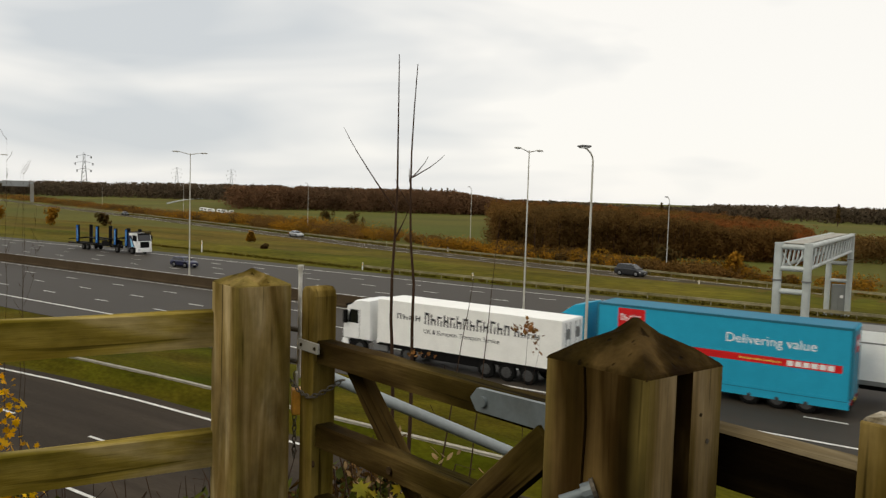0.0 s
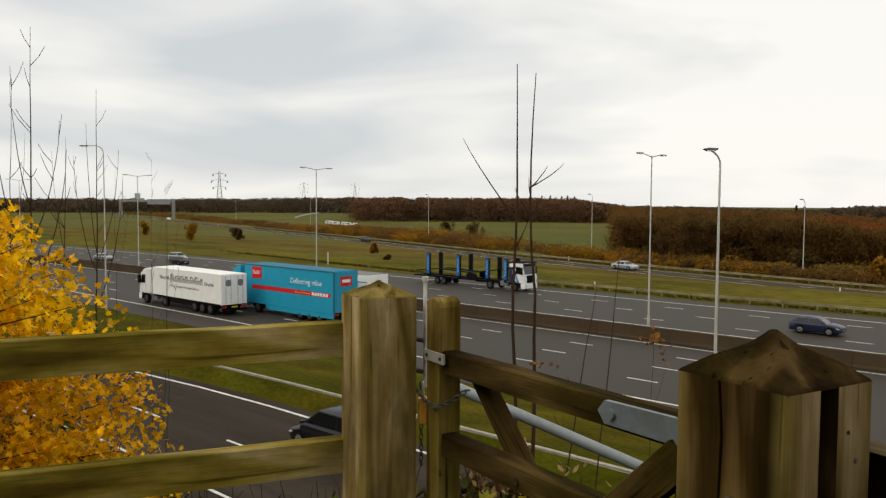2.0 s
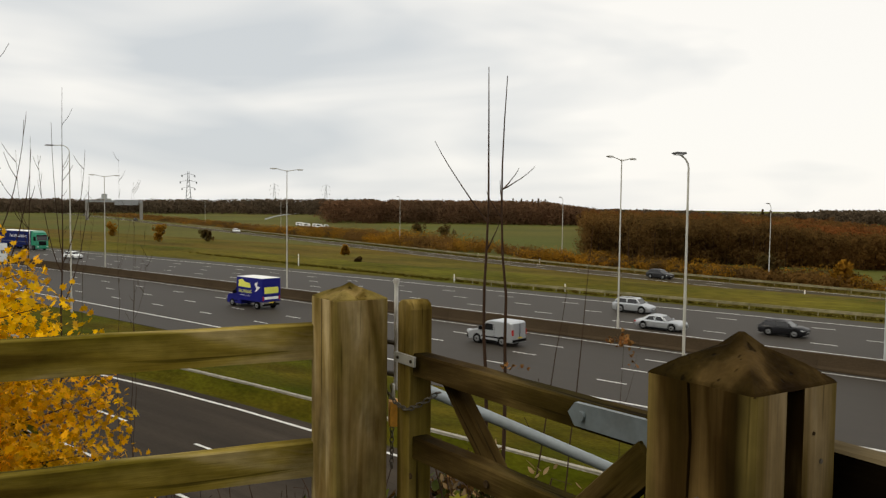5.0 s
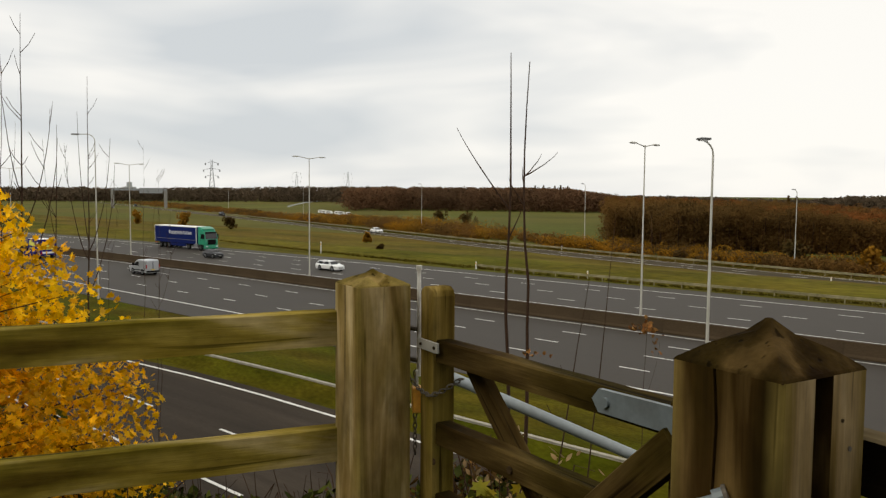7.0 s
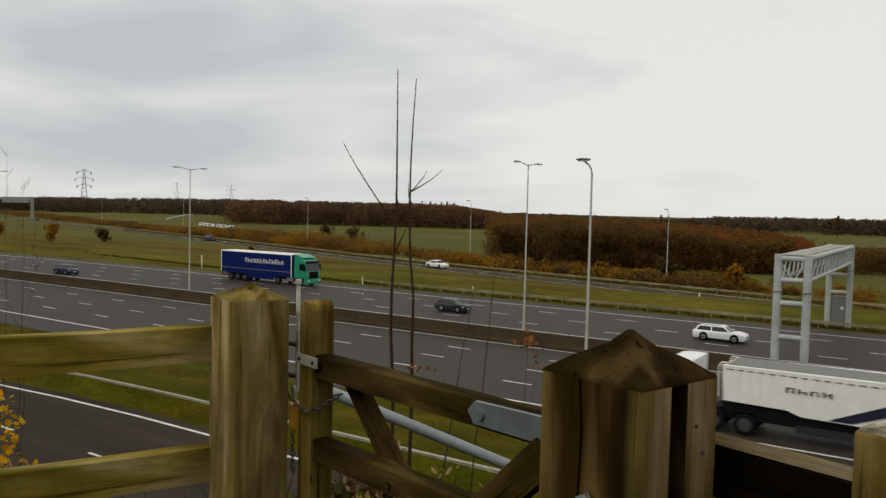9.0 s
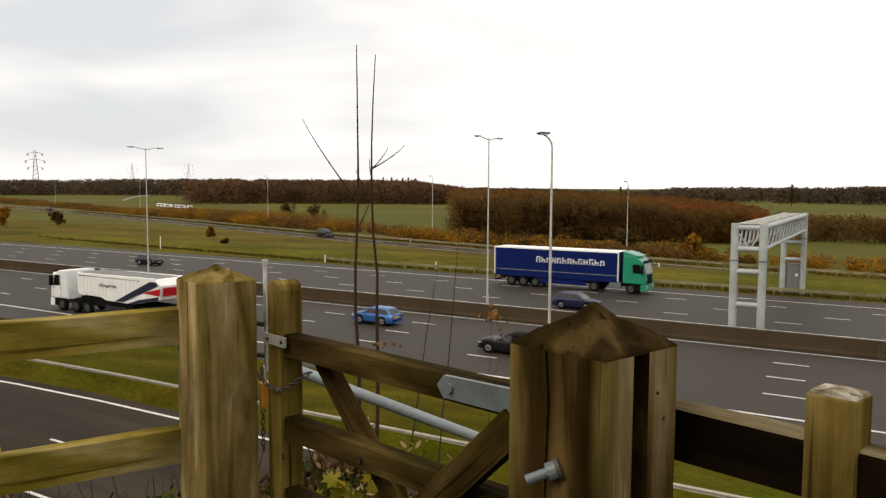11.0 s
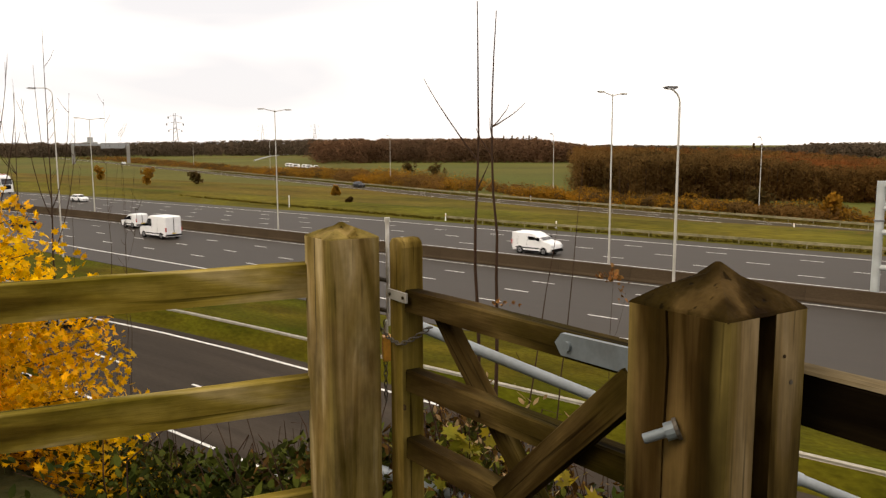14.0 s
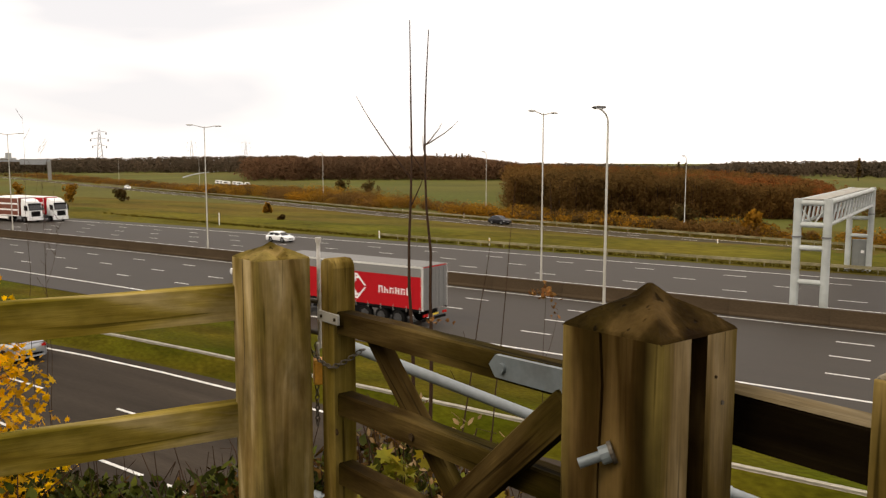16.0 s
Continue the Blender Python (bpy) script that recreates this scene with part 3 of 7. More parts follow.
# ---------------------------------------------------------------- lamp columns, gantry, verge posts
def lamp_column(at, height, double, arm, label, group, turn=0.0):
    t = thing("street_lamp", label, "street lamp", group, pose(*at, 0, 0, turn))
    s = Shape().tube([(0, 0, 0), (0, 0, 1.4)], [0.10, 0.10], 10).tube([(0, 0, 1.4), (0, 0, height - (0.1 if double else 0.6))], [0.075, 0.042], 10)
    heads = [1, -1] if double else [1]
    part("column", s, COLUMN, t, smooth=True)
    for h in heads:
        if double:
            a = Shape().tube([(0, 0, height - 0.24), (h * 0.3, 0, height - 0.18), (h * arm, 0, height)], [0.045, 0.04, 0.035], 8)
        else:
            r = 0.75
            a = Shape().tube([(0, 0, height - 0.62)] + [(h * (r - r * math.cos(q)), 0, height - 0.62 + 0.62 * math.sin(q)) for q in (0.3, 0.6, 0.9, 1.2, 1.5)] + [(h * arm, 0, height)], 0.038, 8)
        part("arm", a, COLUMN, t, smooth=True)
        x0, x1 = (arm, arm + (0.8 if arm > 0.5 else 0.62))
        o = [(h * x0, -0.03), (h * (x0 + 0.12), -0.07), (h * (x1 - 0.1), -0.055), (h * x1, 0.0), (h * (x1 - 0.2), 0.055), (h * x0, 0.045)]
        head = part("lamp_head", Shape().prism(o, -0.12, 0.12, axis="y", taper=0.25), LAMP_BODY if not double else COLUMN, t, at=pose(0, 0, height), bevel=0.02)
        lens = [(h * (x0 + 0.14), -0.095), (h * (x1 - 0.12), -0.08), (h * (x1 - 0.14), -0.05), (h * (x0 + 0.13), -0.06)]
        part("lens", Shape().prism(lens, -0.11, 0.11, axis="y"), LAMP_LENS, head)
    return t


def make_lamps():
    for x in (-29.1, -69.4, -109.7, -150.0, -190.5):
        lamp_column((x, 54.9 + bend(x), 0.1), 13.65, True, 1.45, "tall galvanised lamp column with two heads", "central lamp columns", 90)
    lamp_column((-13.95, 32.2, 0), 12.25, False, 0.15, "tall galvanised lamp column with one dark curved head", "verge lamp columns", -128)
    lamp_column((-71.5, 32.3, 0), 14.95, False, 1.4, "tall galvanised lamp column with one pale curved head", "verge lamp columns", -140)
    for x, y, h in ((-140.7, 147.6, 12.2), (-78.2, 125.4, 11.8), (-37.1, 113.6, 10.8), (-232.3, 181.0, 11.9), (-335.6, 216.2, 11.0)):
        lamp_column((x, y, 0), h, False, 0.4, "slim pale lamp column beside the link road", "link road lamp columns", -110)


def make_gantry():
    """Portal of round tubes over the far carriageway, with a lattice box beam."""
    g = thing("gantry", "pale grey tubular steel gantry spanning the far carriageway", "gantry")
    top, low = 7.55, 6.05
    near = [(-10.28, 53.3), (-8.55, 53.3)]
    far = [(-11.1, 80.4), (-9.35, 80.4)]
    for pair in (near, far):
        for x, y in pair:
            leg = part("leg", Shape().tube([(x, y, 0.0), (x, y, top + 0.12)], 0.255, 16), GANTRY_PAINT, g, smooth=True)
            part("flange", Shape().tube([(x, y, 5.25), (x, y, 5.34)], 0.31, 16), LAMP_BODY, leg, smooth=True)
        (xa, y), (xb, _) = pair
        for z in ((2.45, 4.6, 6.05, 7.4) if pair is near else (3.3, 4.9, 6.05, 7.3)):
            part("rung", Shape().tube([(xa, y, z), (xb, y, z)], 0.175, 12), GANTRY_PAINT, g, smooth=True)
        part("rung_brace", Shape().tube([(xa, y, 7.35), ((xa + xb) / 2, y, 6.1)], 0.05, 8), GANTRY_PAINT, g, smooth=True)
        part("rung_brace", Shape().tube([((xa + xb) / 2 + 0.1, y, 6.1), (xb, y, 7.35)], 0.05, 8), GANTRY_PAINT, g, smooth=True)
    for (xa, ya), (xb, yb) in zip(near, far):
        for z, r in ((top - 0.1, 0.19), (low, 0.13)):
            part("chord", Shape().tube([(xa, ya, z), (xb, yb, z)], r, 12), GANTRY_PAINT, g, smooth=True)
        n = 14
        for i in range(n):
            k0, k1 = i / n, (i + 0.75) / n
            p = lambda k, z: (xa + (xb - xa) * k, ya + (yb - ya) * k, z)
            part("lattice_bar", Shape().tube([p(k0, low), p(k1, top - 0.1)], 0.085, 8), GANTRY_PAINT, g, smooth=True)
    for i in range(10):
        k = (i + 0.5) / 10
        a = (near[0][0] + (far[0][0] - near[0][0]) * k, 53.3 + 27.1 * k, top - 0.06)
        b = (near[1][0] + (far[1][0] - near[1][0]) * (k + 0.05), 53.3 + 27.1 * (k + 0.05), top - 0.06)
        part("top_brace", Shape().tube([a, b], 0.05, 8), GANTRY_PAINT, g, smooth=True)
    walkway = Shape().box(-0.75, 0.55, 0.5, 26.6, 0.0, 0.05)
    part("walkway", walkway, STEEL_DULL, g, at=pose(-9.35, 53.3, top + 0.04, 0, 0, 1.7))
    cab = thing("control_cabinet", "dark grey roadside control cabinet between the gantry legs", "cabinet", at=pose(-10.2, 80.9, 0.0))
    part("body", Shape().box(-0.62, 0.62, -0.3, 0.3, 0.0, 2.9), CABINET, cab, bevel=0.03)
    part("door", Shape().box(-0.55, 0.0, -0.33, -0.3, 0.25, 2.75), CABINET, cab, bevel=0.01)
    part("door", Shape().box(0.03, 0.56, -0.33, -0.3, 0.25, 2.75), CABINET, cab, bevel=0.01)
    part("notice", Shape().box(0.15, 0.42, -0.345, -0.331, 1.7, 1.95), WHITE_PAINT, cab)


def make_verge_posts():
    for x, y, h in ((-100.7, 82.0, 1.9), (-66.0, 79.6, 1.0), (-49.5, 80.2, 0.9), (-27.9, 98.2, 0.5), (-78.6, 118.6, 0.7), (-95.8, 122.8, 0.7)):
        m = thing("marker_post", "white plastic verge marker post", "marker post", "verge marker posts", pose(x, y, bank(x, y)))
        part("blade", Shape().prism([(-0.07, 0), (0.07, 0), (0.07, h - 0.06), (0.03, h), (-0.03, h), (-0.07, h - 0.06)], -0.04, 0.04, axis="y"), WHITE_PAINT, m)
        part("reflector", Shape().box(-0.05, 0.05, -0.048, -0.041, h * 0.68, h * 0.82), BRASS, m)


make_lamps()
make_gantry()
make_verge_posts()


# ---------------------------------------------------------------- fence and gate at the top of the bank
FENCE = -17.0   # the way the gate and the fence run, degrees


def post_thing(centre, side, eaves, apex, base, label, slot=None, mat=WOOD, cap_mat=WOOD):
    """A square timber gate post with a four-way weathered cap; slot: (from, to, depth) of a groove down its end face."""
    t = thing("gate_post", label, "fence post", "gate posts", pose(centre[0], centre[1], base, 0, 0, FENCE))
    h, e = side / 2, 0.005
    if slot:
        # the groove in the side face, and a drying crack that wanders down the front
        a, b, d = slot
        top = eaves - base
        levels = [0.0, 0.3, 0.7, 0.9, 1.05, 1.15, 1.22, 1.28, 1.34, 1.40, 1.46, 1.50, top]
        shaft = Shape()
        for k, (z0, z1) in enumerate(zip(levels, levels[1:])):
            c0, c1 = [-0.010 + 0.0022 * math.sin(z * 23.0) + 0.0012 * math.sin(z * 61.0) for z in (z0, z1)]
            w0, w1 = [0.0013 + 0.0011 * math.sin(z * 9.0 + 1) ** 2 for z in (z0, z1)]
            ring = lambda c, w: [(-h + e, -h), (c - w, -h), (c, -h + 0.03), (c + w, -h), (h - e, -h), (h, -h + e), (h, -h + a * side), (h - d, -h + a * side), (h - d, -h + b * side), (h, -h + b * side), (h, h - e), (h - e, h), (-h + e, h), (-h, h - e), (-h, -h + e)]
            lo, hi = ring(c0, w0), ring(c1, w1)
            q = len(lo)
            pts = [(x, y, z0) for x, y in lo] + [(x, y, z1) for x, y in hi]
            for i in range(q):
                j = (i + 1) % q
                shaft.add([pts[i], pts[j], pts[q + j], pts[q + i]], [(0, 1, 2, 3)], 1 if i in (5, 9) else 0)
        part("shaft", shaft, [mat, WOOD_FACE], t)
        for x, z, r in ((0.030, 1.470, 0.0022), (0.046, 1.435, 0.0030), (0.012, 1.27, 0.0018)):
            part("nail", Shape().tube([(h - 0.004, x, z), (h + 0.0015, x, z)], r, 8), RUST if x > 0.04 else WOOD_DARK, t)
    else:
        square = [(-h + e, -h), (h - e, -h), (h, -h + e), (h, h - e), (h - e, h), (-h + e, h), (-h, h - e), (-h, -h + e)]
        part("shaft", Shape().prism(square, 0, eaves - base, axis="z"), mat, t)
    s, rng = Shape(), random.Random(5)
    rings = []
    for k, z in ((0.985, -0.001), (0.95, 0.003), (0.62, (apex - eaves) * 0.36), (0.26, (apex - eaves) * 0.72), (0.035, apex - eaves)):
        ring = []
        for i in range(8):
            c, d = ((-1, -1), (0, -1), (1, -1), (1, 0), (1, 1), (0, 1), (-1, 1), (-1, 0))[i]
            j = (1 + 0.06 * rng.uniform(-1, 1)) if k < 0.9 else 1.0
            ring.append((c * h * k * j, d * h * k * j, z + (0.003 * rng.uniform(-1, 1) if 0.1 < k < 0.9 else 0)))
        rings.append(ring)
    pts = [p for r in rings for p in r]
    fs = [tuple(range(8))[::-1], tuple(range(32, 40))]
    for q in range(4):
        fs += [(q * 8 + i, q * 8 + (i + 1) % 8, (q + 1) * 8 + (i + 1) % 8, (q + 1) * 8 + i) for i in range(8)]
    part("cap", s.add(pts, fs), cap_mat, t, at=pose(0, 0, eaves - base))
    return t


def beam(p, q, high, thick, name, mat, parent, label="", lift=0.0):
    """A rail from p to q (x, y, z of its top centre), with slightly waney edges, in its own space so the grain follows it."""
    p, q = Vector(p), Vector(q)
    length = (q - p).length
    n = max(2, int(length / 0.12))
    rng = random.Random(int(length * 1000) + int(high * 10000))
    pts, fs = [], []
    for i in range(n + 1):
        x = length * i / n
        w = [rng.uniform(-1, 1) * 0.0016 for _ in range(4)]
        e = 0.004
        pts += [(x, -thick / 2 + w[0], -high), (x, thick / 2 + w[0], -high), (x, thick / 2 + w[1], -e), (x, thick / 2 - e, w[2]), (x, -thick / 2 + e, w[2]), (x, -thick / 2 + w[1], -e)]
    for i in range(n):
        fs += [(i * 6 + k, (i + 1) * 6 + k, (i + 1) * 6 + (k + 1) % 6, i * 6 + (k + 1) % 6) for k in range(6)]
    fs += [tuple(range(6)), tuple(range(n * 6, n * 6 + 6))[::-1]]
    d = (q - p).normalized()
    side = Vector((0, 0, 1)).cross(d).normalized()
    up = d.cross(side)
    m = Matrix(((d.x, side.x, up.x, p.x), (d.y, side.y, up.y, p.y), (d.z, side.z, up.z, p.z), (0, 0, 0, 1)))
    return part(name, Shape().add(pts, fs), mat, parent, label, at=m)


def along(p0, s, z, off=0.0, ang=FENCE):
    a = radians(ang)
    return (p0[0] + s * math.cos(a) - off * math.sin(a), p0[1] + s * math.sin(a) + off * math.cos(a), z)


def make_fence():
    post_thing((-1.436, 1.327), 0.141, 9.70, 9.737, 8.2, "square weathered timber latch post, greenish brown", cap_mat=WOOD_STILE)
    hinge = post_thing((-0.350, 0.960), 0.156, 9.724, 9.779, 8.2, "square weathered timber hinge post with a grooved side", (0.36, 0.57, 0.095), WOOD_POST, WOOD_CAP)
    # threaded hinge bolt that stands out of the post
    b = Vector((0.012, -0.079, 1.381))
    d = Vector((-0.66, -0.62, -0.38)).normalized()
    bolt = part("hinge_bolt", Shape().tube([b, b + d * 0.043], 0.0066, 12), PLATE, hinge, "threaded galvanised bolt", smooth=True)
    part("nut", Shape().tube([b + d * 0.003, b + d * 0.015], 0.0115, 12), PLATE, bolt)
    part("washer", Shape().tube([b - d * 0.002, b + d * 0.003], 0.014, 16), RUST, bolt)
    # rails to the left
    left = thing("timber_fence", "two mossy timber fence rails nailed to the latch post", "fence")
    p0, a = (-1.52, 1.30), -117.0
    for z in (9.632, 9.338, 9.03):
        beam(along(p0, 0.0, z, 0, a), along(p0, 3.4, z - 0.03, 0, a), 0.088, 0.04, "rail", WOOD_RAIL, left)
    end = along(p0, 3.3, 0, 0.06, a)
    part("post", Shape().box(-0.06, 0.06, -0.06, 0.06, 8.2, 9.66), WOOD, left, at=pose(end[0], end[1], 0, 0, 0, FENCE), bevel=0.006)
    # rails and short post to the right
    right = thing("timber_fence", "timber fence rail with shaded dark sides, lit pale top edge and post", "fence")
    p1 = (-0.33, 1.10)
    beam(along(p1, -0.02, 9.628), along(p1, 3.0, 9.62), 0.070, 0.045, "rail", WOOD_SHADED, right)
    beam(along(p1, -0.02, 9.20), along(p1, 3.0, 9.19), 0.070, 0.045, "rail", WOOD_SHADED, right)
    # A pale strip stands for the sky's light on the rail's top.
    beam(along(p1, -0.02, 9.6315), along(p1, 3.0, 9.6235), 0.0035, 0.043, "lit_top", WOOD_LIT_TOP, right, "pale sky-lit top edge")
    c = along(p1, 0.279, 0, -0.010)
    part("post", Shape().box(-0.029, 0.029, -0.024, 0.024, 8.2, 9.688), WOOD_STILE, right, at=pose(c[0], c[1], 0, 0, 0, FENCE), bevel=0.003)
    top = [(-0.027, -0.022, 0.0), (0.027, -0.022, 0.0), (0.027, 0.022, 0.0), (-0.027, 0.022, 0.0), (-0.024, -0.019, 0.004), (0.0, -0.020, 0.007), (0.025, -0.019, 0.003), (0.025, 0.019, 0.004), (0.0, 0.020, 0.006), (-0.024, 0.019, 0.005)]
    part("post_top", Shape().add(top, [(3, 2, 1, 0), (0, 1, 6, 5, 4), (1, 2, 7, 6), (2, 3, 9, 8, 7), (3, 0, 4, 9), (4, 5, 8, 9), (5, 6, 7, 8)]), WOOD_END, right, "pale frosted end grain", at=pose(c[0], c[1], 9.688, 0, 0, FENCE))


def make_gate():
    g = thing("timber_gate", "closed brown timber gate with braces, chained to its post", "gate")
    p0 = (-1.42, 1.45)
    c = along(p0, 0.128, 0)
    s = Shape().prism([(-0.028, 8.55), (0.031, 8.55), (0.031, 9.678), (0.026, 9.692), (0.012, 9.700), (-0.011, 9.700), (-0.024, 9.692), (-0.028, 9.678)], -0.031, 0.031, axis="y")
    part("stile", s, WOOD_STILE, g, at=pose(c[0], c[1], 0, 0, 0, FENCE), bevel=0.004)
    c2 = along(p0, 0.93, 0)
    part("stile", Shape().box(-0.03, 0.03, -0.03, 0.03, 8.55, 9.60), WOOD_GATE, g, at=pose(c2[0], c2[1], 0, 0, 0, FENCE), bevel=0.004)
    for z0, z1 in ((9.574, 9.592), (9.374, 9.402), (9.200, 9.226), (9.0, 9.02), (8.75, 8.77)):
        beam(along(p0, 0.15, z0), along(p0, 0.905, z1), 0.052, 0.045, "rail", WOOD_GATE, g)
    beam(along(p0, 0.235, 9.560, 0.038), along(p0, 0.70, 9.125, 0.038), 0.048, 0.03, "brace", WOOD_GATE, g)
    beam(along(p0, 0.55, 9.225, -0.034), along(p0, 0.90, 9.56, -0.034), 0.062, 0.03, "brace", WOOD_GATE, g)
    # hinge strap with its pointed end, and its bolt head
    st = Shape().prism([(0.725, 9.566), (0.742, 9.586), (0.93, 9.594), (0.93, 9.550), (0.742, 9.545)], -0.036, -0.026, axis="y")
    strap = part("hinge_strap", st, PLATE, g, "grey metal hinge strap", at=pose(p0[0], p0[1], 0, 0, 0, FENCE))
    part("bolt_head", Shape().tube([(0.762, -0.036, 9.566), (0.762, -0.042, 9.566)], 0.009, 12), PLATE, strap, smooth=True)
    part("latch_plate", Shape().box(0.098, 0.19, -0.038, -0.032, 9.548, 9.572), STEEL_DULL, g, "pale metal latch plate", at=pose(p0[0], p0[1], 0, 0, 0, FENCE))
    for x in (0.115, 0.178):
        part("screw", Shape().tube([(x, -0.038, 9.56), (x, -0.041, 9.56)], 0.004, 8), WOOD_DARK, g, at=pose(p0[0], p0[1], 0, 0, 0, FENCE))
    for s_, z in ((0.47, 9.375), (0.63, 9.305), (0.16, 9.30), (0.66, 9.33)):
        q = along(p0, s_, z - 0.02, -0.026)
        part("bolt_hole", Shape().tube([Vector(q), Vector(along(p0, s_, z - 0.02, -0.029))], 0.008, 10), WOOD_DARK, g)
    # chain round the stile, links of bent wire
    ch = thing("padlock_chain", "steel chain looped round the gate stile", "chain")
    a0 = Vector(along(p0, 0.03, 9.455, -0.06))
    for i in range(19):
        k = i / 18
        if k < 0.55:
            x, o, tx, to = 0.05 + 0.115 * k / 0.55, -0.043, 1, 0
        else:
            x, o, tx, to = 0.170, -0.043 + 0.085 * (k - 0.55) / 0.45, 0, 1
        z = 9.475 - 0.03 * math.sin(k * math.pi)
        pts = []
        for q in range(9):
            ang = 2 * math.pi * q / 8
            u, w = 0.0085 * math.cos(ang), 0.005 * math.sin(ang)
            side = 0 if i % 2 else w
            pts.append(along(p0, x + u * tx + side * to, z + (w if i % 2 else 0), o + u * to + side * tx))
        part("link", Shape().tube(pts, 0.0019, 6, cap=False), RUST, ch, smooth=True)
    for i in range(16):
        z = 9.47 - 0.0135 * i
        pts = []
        for q in range(9):
            ang = 2 * math.pi * q / 8
            u, w = 0.0085 * math.cos(ang), 0.005 * math.sin(ang)
            pts.append(along(p0, 0.040 + (w if i % 2 else 0), z + u, -0.012 + (0 if i % 2 else w)))
        part("link", Shape().tube(pts, 0.0017, 6, cap=False), RUST, ch, smooth=True)
    lock = thing("padlock", "worn orange-brown padlock hanging between gate and post", "padlock", at=pose(*along(p0, 0.062, 9.424, -0.020), 0, 0, FENCE - 25))
    part("body", Shape().box(-0.021, 0.021, -0.012, 0.012, -0.046, 0.018), BRASS, lock, bevel=0.005)
    sh = [(-0.013, 0, 0.02), (-0.013, 0, 0.045), (-0.008, 0, 0.055), (0.008, 0, 0.055), (0.013, 0, 0.045), (0.013, 0, 0.02)]
    part("shackle", Shape().tube(sh, 0.0035, 8), STEEL, lock, smooth=True)
    # upright latch tube beside the stile
    tube = thing("latch_tube", "short pale galvanised upright tube bolted beside the gate stile", "latch")
    q = along(p0, 0.036, 0, 0.0)
    part("tube", Shape().tube([(q[0], q[1], 9.46), (q[0], q[1], 9.730)], 0.0050, 10), STEEL_PALE, tube, smooth=True)
    part("cap", Shape().tube([(q[0], q[1], 9.730), (q[0], q[1], 9.742)], 0.0075, 10), STEEL_PALE, tube, smooth=True)
    for z in (9.58, 9.50):
        w = along(p0, 0.0, z, -0.01)
        part("keeper", Shape().tube([(q[0], q[1], z), w], 0.007, 8), RUST, tube, smooth=True)


def make_handrail():
    """Two tubes that fall with steps down the bank, away from the gate."""
    h = thing("handrail", "grey-blue painted steel tube handrail down the bank", "handrail")
    a, b = Vector(RAIL_TOP[0]), Vector(RAIL_TOP[1])
    part("top_rail", Shape().tube([a, b], 0.024, 14), TUBE, h, smooth=True)
    c, d = Vector(RAIL_LOW[0]), Vector(RAIL_LOW[1])
    part("lower_rail", Shape().tube([c, d], 0.024, 14), TUBE, h, smooth=True)
    part("end_cap", Shape().tube([c - (d - c).normalized() * 0.012, c + (d - c).normalized() * 0.02], 0.030, 14), TUBE, h, smooth=True)
    part("collar", Shape().tube([a.lerp(b, 0.845), a.lerp(b, 0.87)], 0.029, 14), TUBE, h, smooth=True)
    for k in (0.60, 0.985):
        p = a.lerp(b, k)
        part("upright", Shape().tube([(p.x, p.y, bank(p.x, p.y) - 0.2), (p.x, p.y, p.z)], 0.024, 14), TUBE, h, smooth=True)


RAIL_TOP = ((-2.276, 2.524, 9.143), (-0.677, 3.596, 8.395))
RAIL_LOW = ((-2.33, 2.371, 8.493), (-1.26, 3.11, 8.106))
make_fence()
make_gate()
make_handrail()


def make_shade_hedge():
    """Tall unseen hedge added behind the camera: closes the place and shades the posts."""
    rng = random.Random(3)
    cl = [(rng.uniform(-13, 9), rng.uniform(-3.6, -2.5), 8.2 + rng.random() * 2.6, 0.7, 0.7) for _ in range(260)]
    v, q, nn = cloud(cl, 40, 0.22, 17)
    h = tagged(new("hedge", quad_mesh("hedge", v, q, [LEAF_GREEN], normals=nn)), "tall dark unseen hedge added behind the camera to shade the fence", "hedge", kind="structure")
    part("hedge_core", Shape().box(-13, 9, -3.5, -2.8, 8.2, 10.6), BARK, h)


make_shade_hedge()


